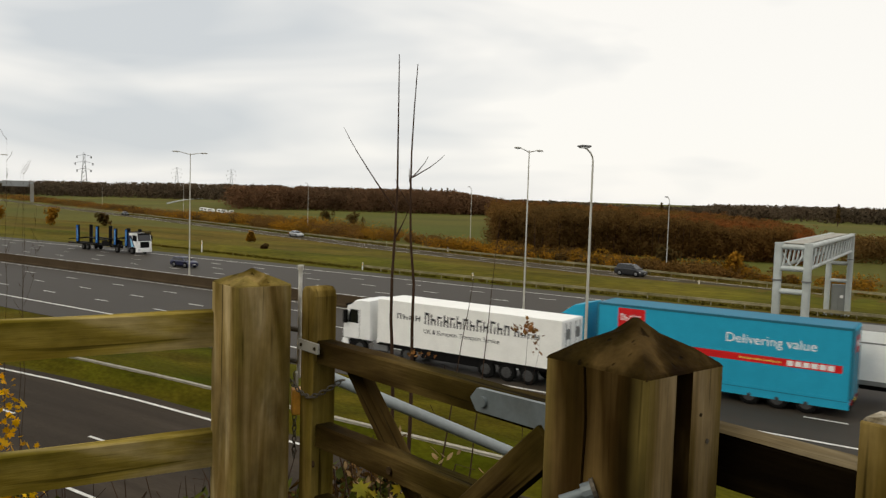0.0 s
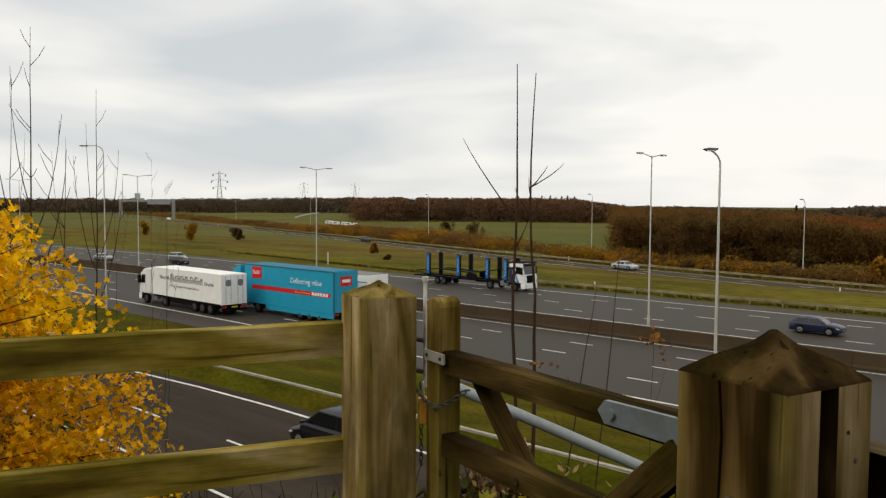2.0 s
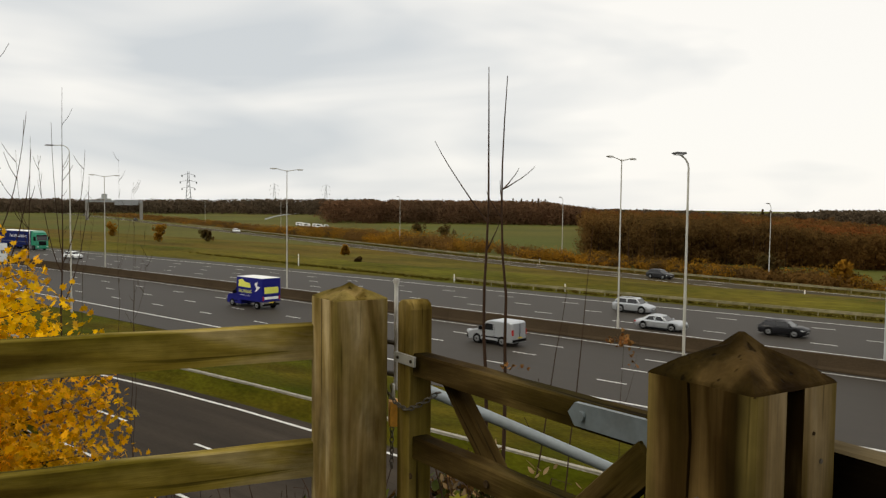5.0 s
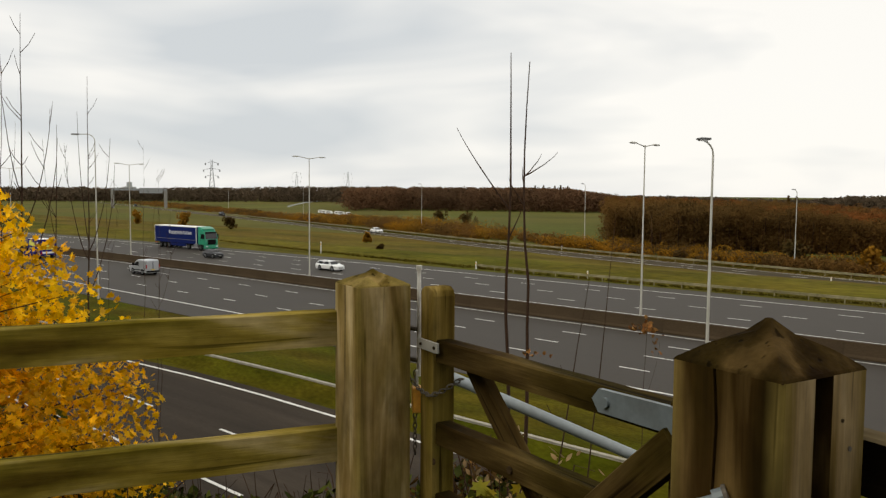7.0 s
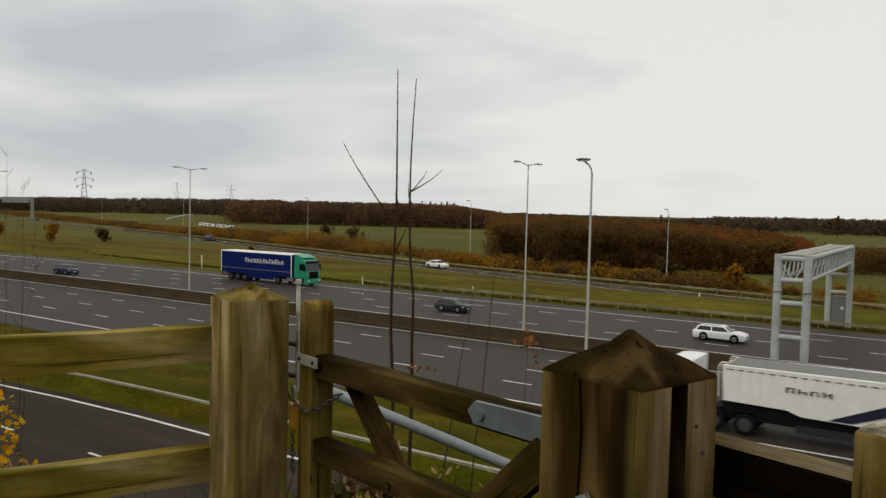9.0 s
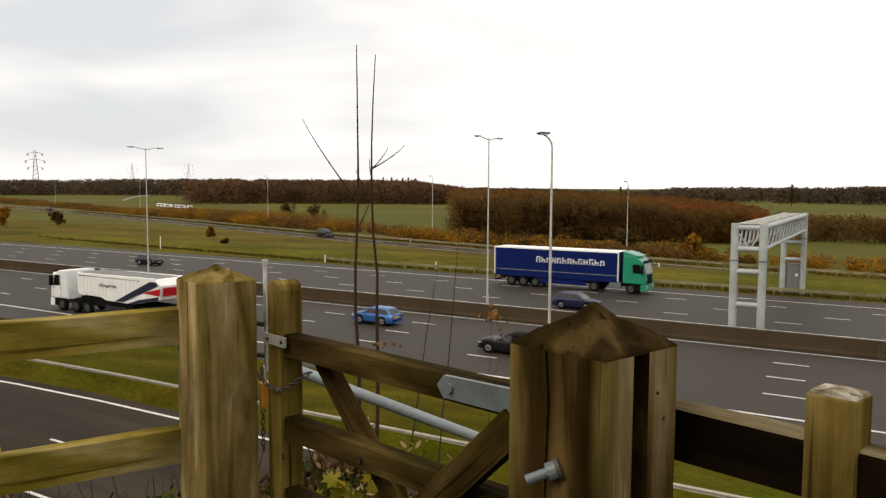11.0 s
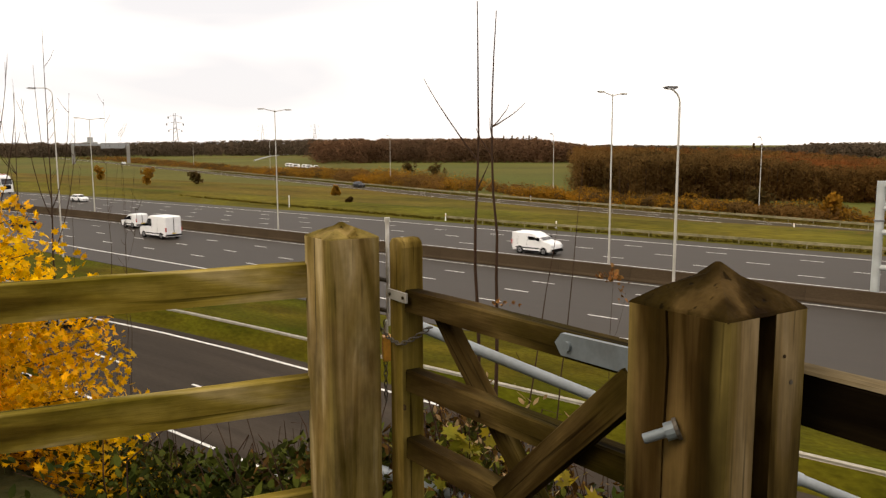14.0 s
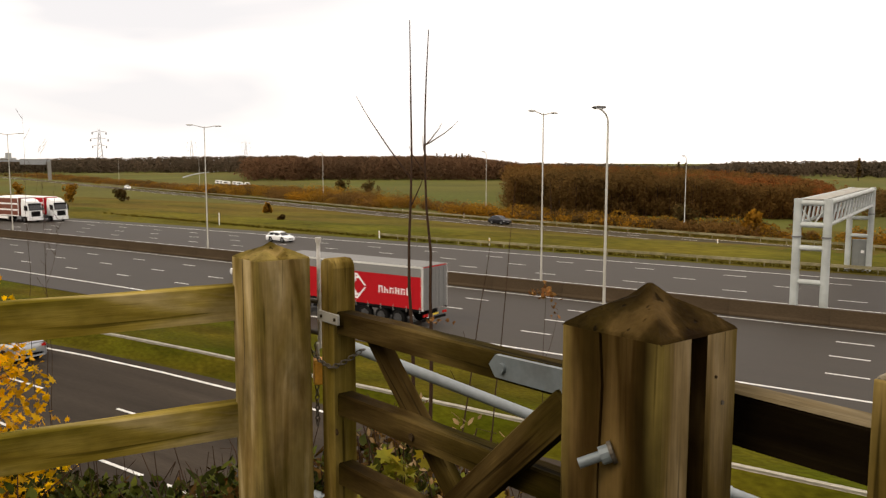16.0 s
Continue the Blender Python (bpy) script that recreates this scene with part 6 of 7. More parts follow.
    part("roof", top, roof or colour, t, smooth=True)
    part("grille", Shape().box(f - 0.06, f + 0.012, -h * 0.42, h * 0.42, 0.36, 0.50), CHASSIS, t)
    part("number_plate", Shape().box(f + 0.012, f + 0.022, -0.26, 0.26, 0.40, 0.46), PLATE_WHITE, t)
    part("number_plate", Shape().box(r - 0.014, r - 0.001, -0.26, 0.26, 0.56, 0.66), PLATE_YELLOW, t)
    part("rear_bumper", Shape().box(r - 0.012, r + 0.05, -h * 0.74, h * 0.74, 0.34, 0.44), CHASSIS, t)
    return t


def van(colour, label, L=5.5, W=2.0, H=2.4, nose=0.62, small=False, box=None, name="van"):
    """A panel van, or a cab with a box body when box is given."""
    t = thing(name, label, "van", "motorway traffic")
    h, f, r = W / 2, L / 2, -L / 2
    hood = 1.02 if small else 1.26
    xa, xc = f - (0.85 if small else 0.95), f - (1.75 if small else 1.95)
    back = r if box is None else f - 2.3
    prof = [(f, 0.42), (f, 0.72), (f - 0.08, hood - 0.26), (f - 0.30, hood - 0.11), (xa, hood), (xc, H - 0.10), (xc - 0.4, H), (back + 0.25, H), (back + 0.04, H - 0.10), (back, 0.5), (back + 0.03, 0.28), (f - 0.08, 0.26)]
    part("body", Shape().prism(prof, -h, h, axis="y", taper=0.07), colour, t, bevel=0.03)
    lip = 0.012
    n = Vector((H - 0.10 - hood, 0, xa - xc)).normalized()
    a, b = Vector((xa - 0.07, 0, hood + 0.07)), Vector((xc + 0.07, 0, H - 0.20))
    ws = [a + n * lip + Vector((0, -h * 0.82, 0)), a + n * lip + Vector((0, h * 0.82, 0)), b + n * lip + Vector((0, h * 0.76, 0)), b + n * lip + Vector((0, -h * 0.76, 0))]
    part("windscreen", Shape().add(ws + [p - n * 0.04 for p in ws], [(0, 1, 2, 3), (7, 6, 5, 4), (0, 4, 5, 1), (1, 5, 6, 2), (2, 6, 7, 3), (3, 7, 4, 0)]), DARK_GLASS, t)
    for s in (-1, 1):
        y0, y1 = s * h * 0.94, s * (h * 1.0 + 0.008)
        win = [(xa - 0.42, hood + 0.06), (xc + 0.02, H - (0.34 if not small else 0.26)), (xc - 0.62, H - (0.34 if not small else 0.26)), (xc - 0.62, hood + 0.04)]
        part("side_window", Shape().prism(win, min(y0, y1), max(y0, y1), axis="y"), DARK_GLASS, t)
        part("mirror", Shape().box(xa - 0.55, xa - 0.38, min(s * h, s * (h + 0.22)), max(s * h, s * (h + 0.22)), hood + 0.02, hood + 0.30), CHASSIS, t)
        part("headlight", Shape().box(f - 0.32, f + 0.006, min(s * h * 0.62, s * h * 0.96), max(s * h * 0.62, s * h * 0.96), 0.72, 0.92), LIGHT_CLEAR, t)
        part("sill", Shape().box(back + 1.35, f - 1.35, min(s * h * 0.9, s * (h + 0.006)), max(s * h * 0.9, s * (h + 0.006)), 0.24, 0.36), CHASSIS, t)
        part("rubbing_strip", Shape().box(back + 0.5, f - 1.3, min(s * h * 0.97, s * (h + 0.012)), max(s * h * 0.97, s * (h + 0.012)), 0.52, 0.62), CHASSIS, t)
        part("tail_light", Shape().box(r - 0.006, r + 0.1, min(s * h * 0.86, s * h * 0.985), max(s * h * 0.86, s * h * 0.985), 0.85, 1.25), LIGHT_RED, t)
        if box is None:
            part("door_seam", Shape().box(xc - 0.72, xc - 0.70, min(s * h * 0.99, s * (h + 0.003)), max(s * h * 0.99, s * (h + 0.003)), 0.4, H - 0.3), CHASSIS, t)
            part("door_seam", Shape().box(xc - 1.75, xc - 1.73, min(s * h * 0.99, s * (h + 0.003)), max(s * h * 0.99, s * (h + 0.003)), 0.4, H - 0.3), CHASSIS, t)
        for x in (f - 0.92, r + 0.95):
            # No hollow is cut here: the arch's shade is a black disc.
            part("wheel_arch", Shape().disc((x, s * (h - 0.09), 0.35), "y", 0.40, 0.19, 22), CHASSIS, t)
            wheel(t, x, s * (h - 0.10), 0.34, 0.22)
    part("bumper", Shape().box(f - 0.2, f + 0.03, -h * 0.96, h * 0.96, 0.30, 0.58), CHASSIS, t, bevel=0.02)
    part("rear_bumper", Shape().box(r - 0.03, r + 0.12, -h * 0.92, h * 0.92, 0.36, 0.54), CHASSIS, t)
    part("number_plate", Shape().box(r - 0.042, r - 0.03, -0.26, 0.26, 0.6, 0.7), PLATE_YELLOW, t)
    if box is None:
        part("door_seam", Shape().box(r - 0.004, r + 0.02, -0.012, 0.012, 0.56, H - 0.12), CHASSIS, t)
        for s in (-1, 1):
            part("rear_door_seam", Shape().box(r - 0.008, r + 0.01, min(s * 0.01, s * 0.03), max(s * 0.01, s * 0.03), 0.6, H - 0.25), CHASSIS, t)
    else:
        mat, bh = box
        part("box_body", Shape().box(r, f - 1.75, -h - 0.06, h + 0.06, 0.72, bh), mat, t, bevel=0.03)
        part("box_roof", Shape().box(r + 0.02, f - 1.77, -h - 0.04, h + 0.04, bh, bh + 0.03), P_CREAM, t)
    return t


def lettering(text, size, side, x, y, z, mat, parent, name="lettering"):
    """Raised built-in-font words on a vehicle's side; side +1 is its left. x is where the words begin for the reader."""
    cu = bpy.data.curves.new(name, "FONT")
    cu.body, cu.size, cu.extrude = text, size, 0.006
    tmp = new(name, cu)
    me = bpy.data.meshes.new_from_object(tmp)
    bpy.data.objects.remove(tmp)
    me.materials.append(mat)
    m = Matrix(((-side, 0, 0, x), (0, 0, side, y), (0, 1, 0, z), (0, 0, 0, 1)))
    return part(name, me, mat, parent, at=m)


def bars(parent, side, y, rows, mat, name="sign_bar"):
    """Plain stroke-like bars in place of names: rows of (x start, x end, z low, z high, count)."""
    for x0, x1, z0, z1, n in rows:
        step = (x1 - x0) / n
        h = z1 - z0
        for i in range(n):
            a = x0 + step * (i + 0.10)
            w = step * 0.72
            low = ((i * 7) % 5) / 5 * 0.25 * h
            s = Shape()
            for p, q, u, v in ((0.0, 0.26, 0, h - low), (0.0, 1.0, (h - low) * (0.40 if i % 2 else 0.78), (h - low) * (0.58 if i % 2 else 0.96)), (0.74, 1.0, 0, (h - low) * (0.55 if i % 3 else 0.9))):
                b, c = a + w * p, a + w * q
                s.box(min(b, c), max(b, c), min(y, y + side * 0.008), max(y, y + side * 0.008), z0 + u, z0 + v)
            part(name, s, mat, parent)


def tractor(t, colour, high=3.75, deflector=None, drive=-5.0, lift=None, bumper=None):
    """A lorry cab with its chassis; the bumper stands at x = 0."""
    prof = [(-0.02, 0.95), (0.0, 1.45), (-0.10, 2.0), (-0.32, 3.0), (-0.62, high - 0.35), (-1.0, high - 0.05), (-1.4, high), (-2.2, high), (-2.25, 0.95)]
    cab = part("cab", Shape().prism(prof, -1.22, 1.22, axis="y", taper=0.05), colour, t, bevel=0.04)
    ws = [(-0.085, 1.98), (-0.315, 2.92), (-0.355, 2.90), (-0.125, 1.96)]
    part("windscreen", Shape().prism([(a + 0.045, b) for a, b in ws], -1.08, 1.08, axis="y"), DARK_GLASS, cab)
    part("sun_visor", Shape().prism([(-0.26, 2.98), (-0.10, 2.92), (-0.14, 3.08), (-0.34, 3.14)], -1.1, 1.1, axis="y"), CHASSIS, cab)
    part("grille", Shape().box(-0.06, 0.018, -0.75, 0.75, 1.0, 1.85), CHASSIS, cab)
    part("bumper", Shape().prism([(0.03, 0.35), (0.06, 0.6), (0.02, 0.95), (-0.5, 0.95), (-0.5, 0.35)], -1.23, 1.23, axis="y", taper=0.03), bumper or colour, t, bevel=0.03)
    for s in (-1, 1):
        y0, y1 = s * 1.17, s * 1.232
        part("side_window", Shape().prism([(-0.42, 1.98), (-0.58, 2.80), (-1.25, 2.80), (-1.25, 1.98)], min(y0, y1), max(y0, y1), axis="y"), DARK_GLASS, cab)
        part("mirror", Shape().box(-0.42, -0.24, min(s * 1.24, s * 1.5), max(s * 1.24, s * 1.5), 1.95, 2.75), CHASSIS, cab)
        part("headlight", Shape().box(-0.12, 0.066, min(s * 0.78, s * 1.16), max(s * 0.78, s * 1.16), 0.62, 0.82), LIGHT_CLEAR, t)
        part("door_seam", Shape().box(-1.36, -1.34, min(s * 1.2, s * 1.226), max(s * 1.2, s * 1.226), 1.0, 2.9), CHASSIS, cab)
        part("step", Shape().box(-1.2, -0.55, min(s * 1.0, s * 1.21), max(s * 1.0, s * 1.21), 0.42, 0.92), CHASSIS, t)
        if not lift:
            part("fuel_tank", Shape().box(-3.5, -2.4, min(s * 0.75, s * 1.18), max(s * 0.75, s * 1.18), 0.5, 1.05), RIM, t, bevel=0.06)
        for x in (-1.40, drive, lift) if lift else (-1.40, drive):
            wheel(t, x, s * 1.06, 0.5, 0.3)
        part("mudguard", Shape().prism([(drive + a, z) for a, z in ((0.65, 0.95), (0.45, 1.12), (-0.45, 1.12), (-0.65, 0.95), (-0.6, 0.92), (-0.4, 1.06), (0.4, 1.06), (0.6, 0.92))], min(s * 0.88, s * 1.22), max(s * 0.88, s * 1.22), axis="y"), CHASSIS, t)
    part("chassis", Shape().box(-6.2, -1.9, -0.45, 0.45, 0.65, 1.0), CHASSIS, t)
    if deflector:
        part("roof_deflector", Shape().prism([(-0.7, high - 0.05), (-1.5, deflector - 0.15), (-2.2, deflector), (-2.2, high - 0.05)], -1.15, 1.15, axis="y", taper=0.06), colour, cab, bevel=0.03)


def trailer(t, length, top, side_mat, end_mat, start=-2.9, floor=1.12, roof_mat=None, trim=None, frame=None):
    back = start - length
    body = part("trailer_body", Shape().box(back, start, -1.26, 1.26, floor, top), side_mat, t, bevel=0.02)
    part("trailer_roof", Shape().box(back + 0.03, start - 0.03, -1.23, 1.23, top, top + 0.035), roof_mat or end_mat, body)
    fm = frame or end_mat
    for x in (back + 0.04, start - 0.04):
        for s in (-1, 1):
            part("corner_post", Shape().box(x - 0.05, x + 0.05, min(s * 1.2, s * 1.272), max(s * 1.2, s * 1.272), floor - 0.03, top + 0.01), fm, body)
    for s in (-1, 1):
        part("cant_rail", Shape().box(back, start, min(s * 1.2, s * 1.271), max(s * 1.2, s * 1.271), top - 0.09, top + 0.02), fm, body)
        part("side_rail", Shape().box(back, start, min(s * 1.2, s * 1.271), max(s * 1.2, s * 1.271), floor - 0.10, floor + 0.05), trim or fm, body)
        part("side_guard", Shape().box(back + 4.6, start - 3.2, min(s * 1.16, s * 1.2), max(s * 1.16, s * 1.2), 0.5, 0.95), trim or CHASSIS, t)
        part("landing_leg", Shape().box(start - 2.6, start - 2.4, min(s * 0.8, s * 0.95), max(s * 0.8, s * 0.95), 0.35, floor - 0.1), CHASSIS, t)
        for k in range(3):
            wheel(t, back + 1.9 + 1.31 * k, s * 1.06, 0.5, 0.34)
        part("tail_light", Shape().box(back - 0.03, back + 0.02, min(s * 0.75, s * 1.2), max(s * 0.75, s * 1.2), 0.72, 0.88), LIGHT_RED, t)
        part("rear_door", Shape().box(back - 0.035, back - 0.001, min(s * 0.012, s * 1.19), max(s * 0.012, s * 1.19), floor + 0.02, top - 0.06), end_mat, body)
        for y in (0.35, 0.85):
            part("lock_rod", Shape().tube([(back - 0.05, s * y, floor), (back - 0.05, s * y, top - 0.1)], 0.018, 6), RIM, body)
    part("chassis", Shape().box(back + 0.2, start - 0.4, -0.5, 0.5, floor - 0.35, floor - 0.1), CHASSIS, t)
    part("under_run_bar", Shape().box(back + 0.02, back + 0.14, -1.15, 1.15, 0.45, 0.6), CHASSIS, t)
    part("number_plate", Shape().box(back - 0.045, back - 0.031, -0.3, 0.3, 0.74, 0.86), PLATE_YELLOW, t)
    return body


def lorry(label):
    return thing("lorry", label, "lorry", "motorway traffic")


def make_white_freight():
    t = lorry("white articulated lorry with dark lettering along its trailer")
    tractor(t, P_WHITE, 3.45)
    b = trailer(t, 12.1, 3.62, P_CREAM, P_CREAM, start=-2.8, floor=1.0, frame=P_CREAM, trim=CHASSIS)
    bars(b, 1, 1.265, [(-4.2, -6.0, 2.62, 2.95, 4), (-6.2, -11.9, 2.5, 3.2, 13), (-12.1, -13.7, 2.5, 2.82, 4)], P_GREY)
    lettering("UK & European Transport Service", 0.36, 1, -6.2, 1.262, 1.98, P_GREY, b)
    for s in (-0.6, 0.6):
        part("emblem", Shape().tube([(-14.94, s, 2.9), (-14.95, s, 2.9)], 0.3, 20), P_GREYTOP, b)
    return t


def make_teal_lorry():
    t = lorry("teal-blue articulated lorry with a red stripe and red panel")
    tractor(t, P_TEAL, 3.5, 4.15)
    b = trailer(t, 12.7, 4.3, P_TEAL, P_TEAL, start=-3.0, floor=0.95, roof_mat=P_TEAL_ROOF, trim=P_TEAL, frame=P_TEAL_DARK)
    for s in (-1, 1):
        part("side_skirt", Shape().prism([(-6.9, 0.9), (-6.6, 0.42), (-15.65, 0.46), (-15.65, 0.9)], min(s * 1.21, s * 1.256), max(s * 1.21, s * 1.256), axis="y"), P_TEAL, b)
        part("skirt_seam", Shape().box(-15.6, -6.7, min(s * 1.2, s * 1.262), max(s * 1.2, s * 1.262), 0.82, 0.86), P_TEAL_DARK, b)
    y = 1.262
    part("red_panel", Shape().box(-5.7, -4.2, y, y + 0.006, 3.1, 4.15), P_SIGNRED, b)
    bars(b, 1, y + 0.006, [(-4.32, -5.5, 3.48, 3.85, 5)], P_WHITE)
    part("red_stripe", Shape().box(-15.3, -4.2, y, y + 0.006, 2.15, 2.52), P_SIGNRED, b)
    lettering("Delivering value", 0.66, 1, -9.9, y, 3.05, P_WHITE, b)
    bars(b, 1, y + 0.006, [(-10.6, -12.6, 2.28, 2.38, 14)], P_YELLOW)
    for i in range(6):
        part("sign_bar", Shape().box(-13.15 - 0.36 * i, -12.87 - 0.36 * i, y + 0.006, y + 0.012, 2.21, 2.46), P_WHITE, b)
    part("red_panel", Shape().box(-15.75, -15.737, -0.6, 0.6, 3.1, 3.9), P_SIGNRED, b)
    part("sign_bar", Shape().box(-15.762, -15.751, -0.45, 0.45, 3.4, 3.65), P_WHITE, b)
    return t


def make_box_truck():
    t = lorry("white rigid box lorry")
    tractor(t, P_WHITE, 3.0)
    b = part("box_body", Shape().box(-8.6, -2.5, -1.24, 1.24, 1.05, 3.75), P_CREAM, t, bevel=0.02)
    part("box_roof", Shape().box(-8.57, -2.53, -1.21, 1.21, 3.75, 3.785), P_GREYTOP, b)
    for s in (-1, 1):
        part("rear_door", Shape().box(-8.63, -8.601, min(s * 0.015, s * 1.15), max(s * 0.015, s * 1.15), 1.15, 3.6), P_CREAM, b)
        part("emblem", Shape().box(-8.64, -8.631, min(s * 0.3, s * 0.9), max(s * 0.3, s * 0.9), 2.3, 2.8), P_GREYTOP, b)
        for k in (3.1, 1.15):
            part("cant_rail", Shape().box(-8.6, -2.5, min(s * 1.2, s * 1.25), max(s * 1.2, s * 1.25), k if k > 2 else 1.0, k + 0.08 if k < 2 else 3.18), P_GREYTOP, b)
        part("tail_light", Shape().box(-8.63, -8.58, min(s * 0.8, s * 1.2), max(s * 0.8, s * 1.2), 0.8, 0.95), LIGHT_RED, t)
    part("chassis", Shape().box(-8.4, -6.0, -0.6, 0.6, 0.65, 1.04), CHASSIS, t)
    return t


def make_tipper():
    t = lorry("white articulated tipper lorry with navy and red rear stripes")
    tractor(t, P_WHITE, 3.2, drive=-4.56, lift=-3.16)
    prof = [(-3.6, 1.5), (-3.5, 3.08), (-12.4, 3.16), (-13.05, 2.75), (-12.9, 1.75), (-10.1, 1.2), (-6.9, 1.25), (-6.3, 1.45)]
    b = part("tipper_body", Shape().prism(prof, -1.24, 1.24, axis="y"), P_CREAM, t, bevel=0.02)
    for s in (-1, 1):
        y0, y1 = min(s * 1.235, s * 1.28), max(s * 1.235, s * 1.28)
        for i in range(16):
            x = -3.8 - 0.45 * i
            part("rib", Shape().box(x - 0.03, x + 0.03, y0, y1, 1.55, 2.98), P_CREAM, b)
            part("rope_hook", Shape().box(x - 0.17, x + 0.10, min(s * 1.24, s * 1.262), max(s * 1.24, s * 1.262), 2.93, 2.99), CHASSIS, b)
        part("top_rail", Shape().tube([(-3.55, s * 1.2, 3.10), (-12.4, s * 1.2, 3.18)], 0.06, 6), P_CREAM, b)
        part("ladder_rail", Shape().tube([(-3.3, s * 1.05, 1.6), (-3.3, s * 1.05, 3.0), (-3.42, s * 0.95, 3.2), (-3.6, s * 0.9, 3.2)], 0.03, 6), P_CREAM, b)
        for pts, mat in (([(-8.0, 1.3), (-8.9, 1.3), (-12.75, 2.72), (-12.5, 2.98), (-11.9, 2.98)], P_STRIPE), ([(-9.4, 1.22), (-10.1, 1.2), (-12.7, 1.72), (-12.8, 1.95), (-10.7, 1.6)], P_STRIPE), ([(-11.1, 2.12), (-12.9, 2.02), (-12.98, 2.55)], P_REDCURT)):
            part("stripe", Shape().prism(pts, min(s * 1.24, s * 1.287), max(s * 1.24, s * 1.287), axis="y"), mat, b)
        bars(b, s, s * 1.285, [(-6.2, -8.2, 2.25, 2.50, 4)], P_GREY)
        for k in range(3):
            wheel(t, -12.2 + 1.25 * k, s * 1.06, 0.48, 0.34)
            part("mudguard", Shape().box(-12.7 + 1.25 * k, -11.7 + 1.25 * k, min(s * 0.9, s * 1.2), max(s * 0.9, s * 1.2), 1.0, 1.06), CHASSIS, t)
        part("side_guard", Shape().box(-9.0, -6.7, min(s * 1.12, s * 1.18), max(s * 1.12, s * 1.18), 0.5, 0.85), P_GREY, t)
        part("under_tray", Shape().box(-9.4, -3.7, min(s * 0.7, s * 1.1), max(s * 0.7, s * 1.1), 0.72, 1.36), CHASSIS, t)
        part("tail_light", Shape().box(-12.92, -12.85, min(s * 0.8, s * 1.2), max(s * 0.8, s * 1.2), 0.8, 0.98), LIGHT_RED, t)
    part("cover", Shape().box(-12.1, -3.7, -1.1, 1.1, 3.10, 3.19), P_GREYTOP, b)
    part("tail_board", Shape().prism([(-13.06, 2.0), (-13.1, 2.6), (-13.16, 2.6), (-13.12, 2.0)], -1.1, 1.1, axis="y"), P_REDCURT, b)
    part("chassis", Shape().box(-12.8, -3.4, -0.5, 0.5, 0.75, 1.24), CHASSIS, t)
    return t


def make_blue_curtain():
    t = lorry("articulated lorry with a green cab and navy-blue curtain trailer")
    tractor(t, P_GREEN, 3.6, 3.95)
    b = trailer(t, 13.0, 3.85, P_CURTAIN, P_CURTAIN, start=-2.6, roof_mat=P_CREAM, frame=P_CREAM, trim=P_CURTAIN)
    for s in (-1, 1):
        xs = (-3.9, -11.0) if s > 0 else (-11.0, -3.9)
        bars(b, s, s * 1.262, [(*xs, 2.5, 3.1, 13)], P_WHITE)
        part("lower_stripe", Shape().box(-15.5, -2.7, min(s * 1.2, s * 1.266), max(s * 1.2, s * 1.266), 1.62, 1.68), P_GREYTOP, b)
    return t


def make_red_lorry():
    t = lorry("articulated lorry with a red cab, red curtain and grey top band")
    tractor(t, P_REDCAB, 3.35, 3.65, bumper=CHASSIS)
    b = trailer(t, 12.2, 3.72, P_REDCURT, P_GREYTOP, start=-2.9, roof_mat=P_GREYTOP, frame=P_ROOFPALE, trim=CHASSIS)
    for s in (-1, 1):
        part("top_band", Shape().box(-15.05, -2.95, min(s * 1.2, s * 1.268), max(s * 1.2, s * 1.268), 3.12, 3.64), P_GREYTOP, b)
        y = s * 1.262
        xs = (-11.7, -14.3) if s > 0 else (-14.3, -11.7)
        bars(b, s, y, [(*xs, 1.95, 2.4, 6)], P_WHITE)
        # the emblem: a looped arrow of plain white bars
        mid, sign = -9.6, (-1 if s > 0 else 1)
        for x0, x1, z0, z1 in ((-1.3, 0.5, 2.66, 2.78), (-1.3, 0.2, 2.38, 2.50), (-1.3, -1.18, 1.72, 2.78), (-1.02, -0.90, 1.72, 2.50), (-1.3, 0.5, 1.62, 1.74), (-0.6, 0.2, 1.90, 2.02), (-0.6, -0.48, 1.90, 2.30), (0.2, 0.32, 1.40, 1.90), (0.2, 0.32, 2.50, 3.0)):
            xa, xb = mid + sign * x0, mid + sign * x1
            part("emblem", Shape().box(min(xa, xb), max(xa, xb), min(y, y + s * 0.006), max(y, y + s * 0.006), z0, z1), P_WHITE, b)
        for z, tip in ((1.40, 2.14), (3.0, 2.26)):
            pts = [(mid + sign * 0.26, z), (mid + sign * 0.42, z), (mid + sign * 1.12, tip), (mid + sign * 0.96, tip)]
            part("emblem", Shape().prism(pts, min(y, y + s * 0.006), max(y, y + s * 0.006), axis="y"), P_WHITE, b)
        for i in range(12):
            part("strap", Shape().box(-3.9 - 1.0 * i, -3.85 - 1.0 * i, min(s * 1.22, s * 1.275), max(s * 1.22, s * 1.275), 0.95, 1.3), P_GREYTOP, b)
    return t


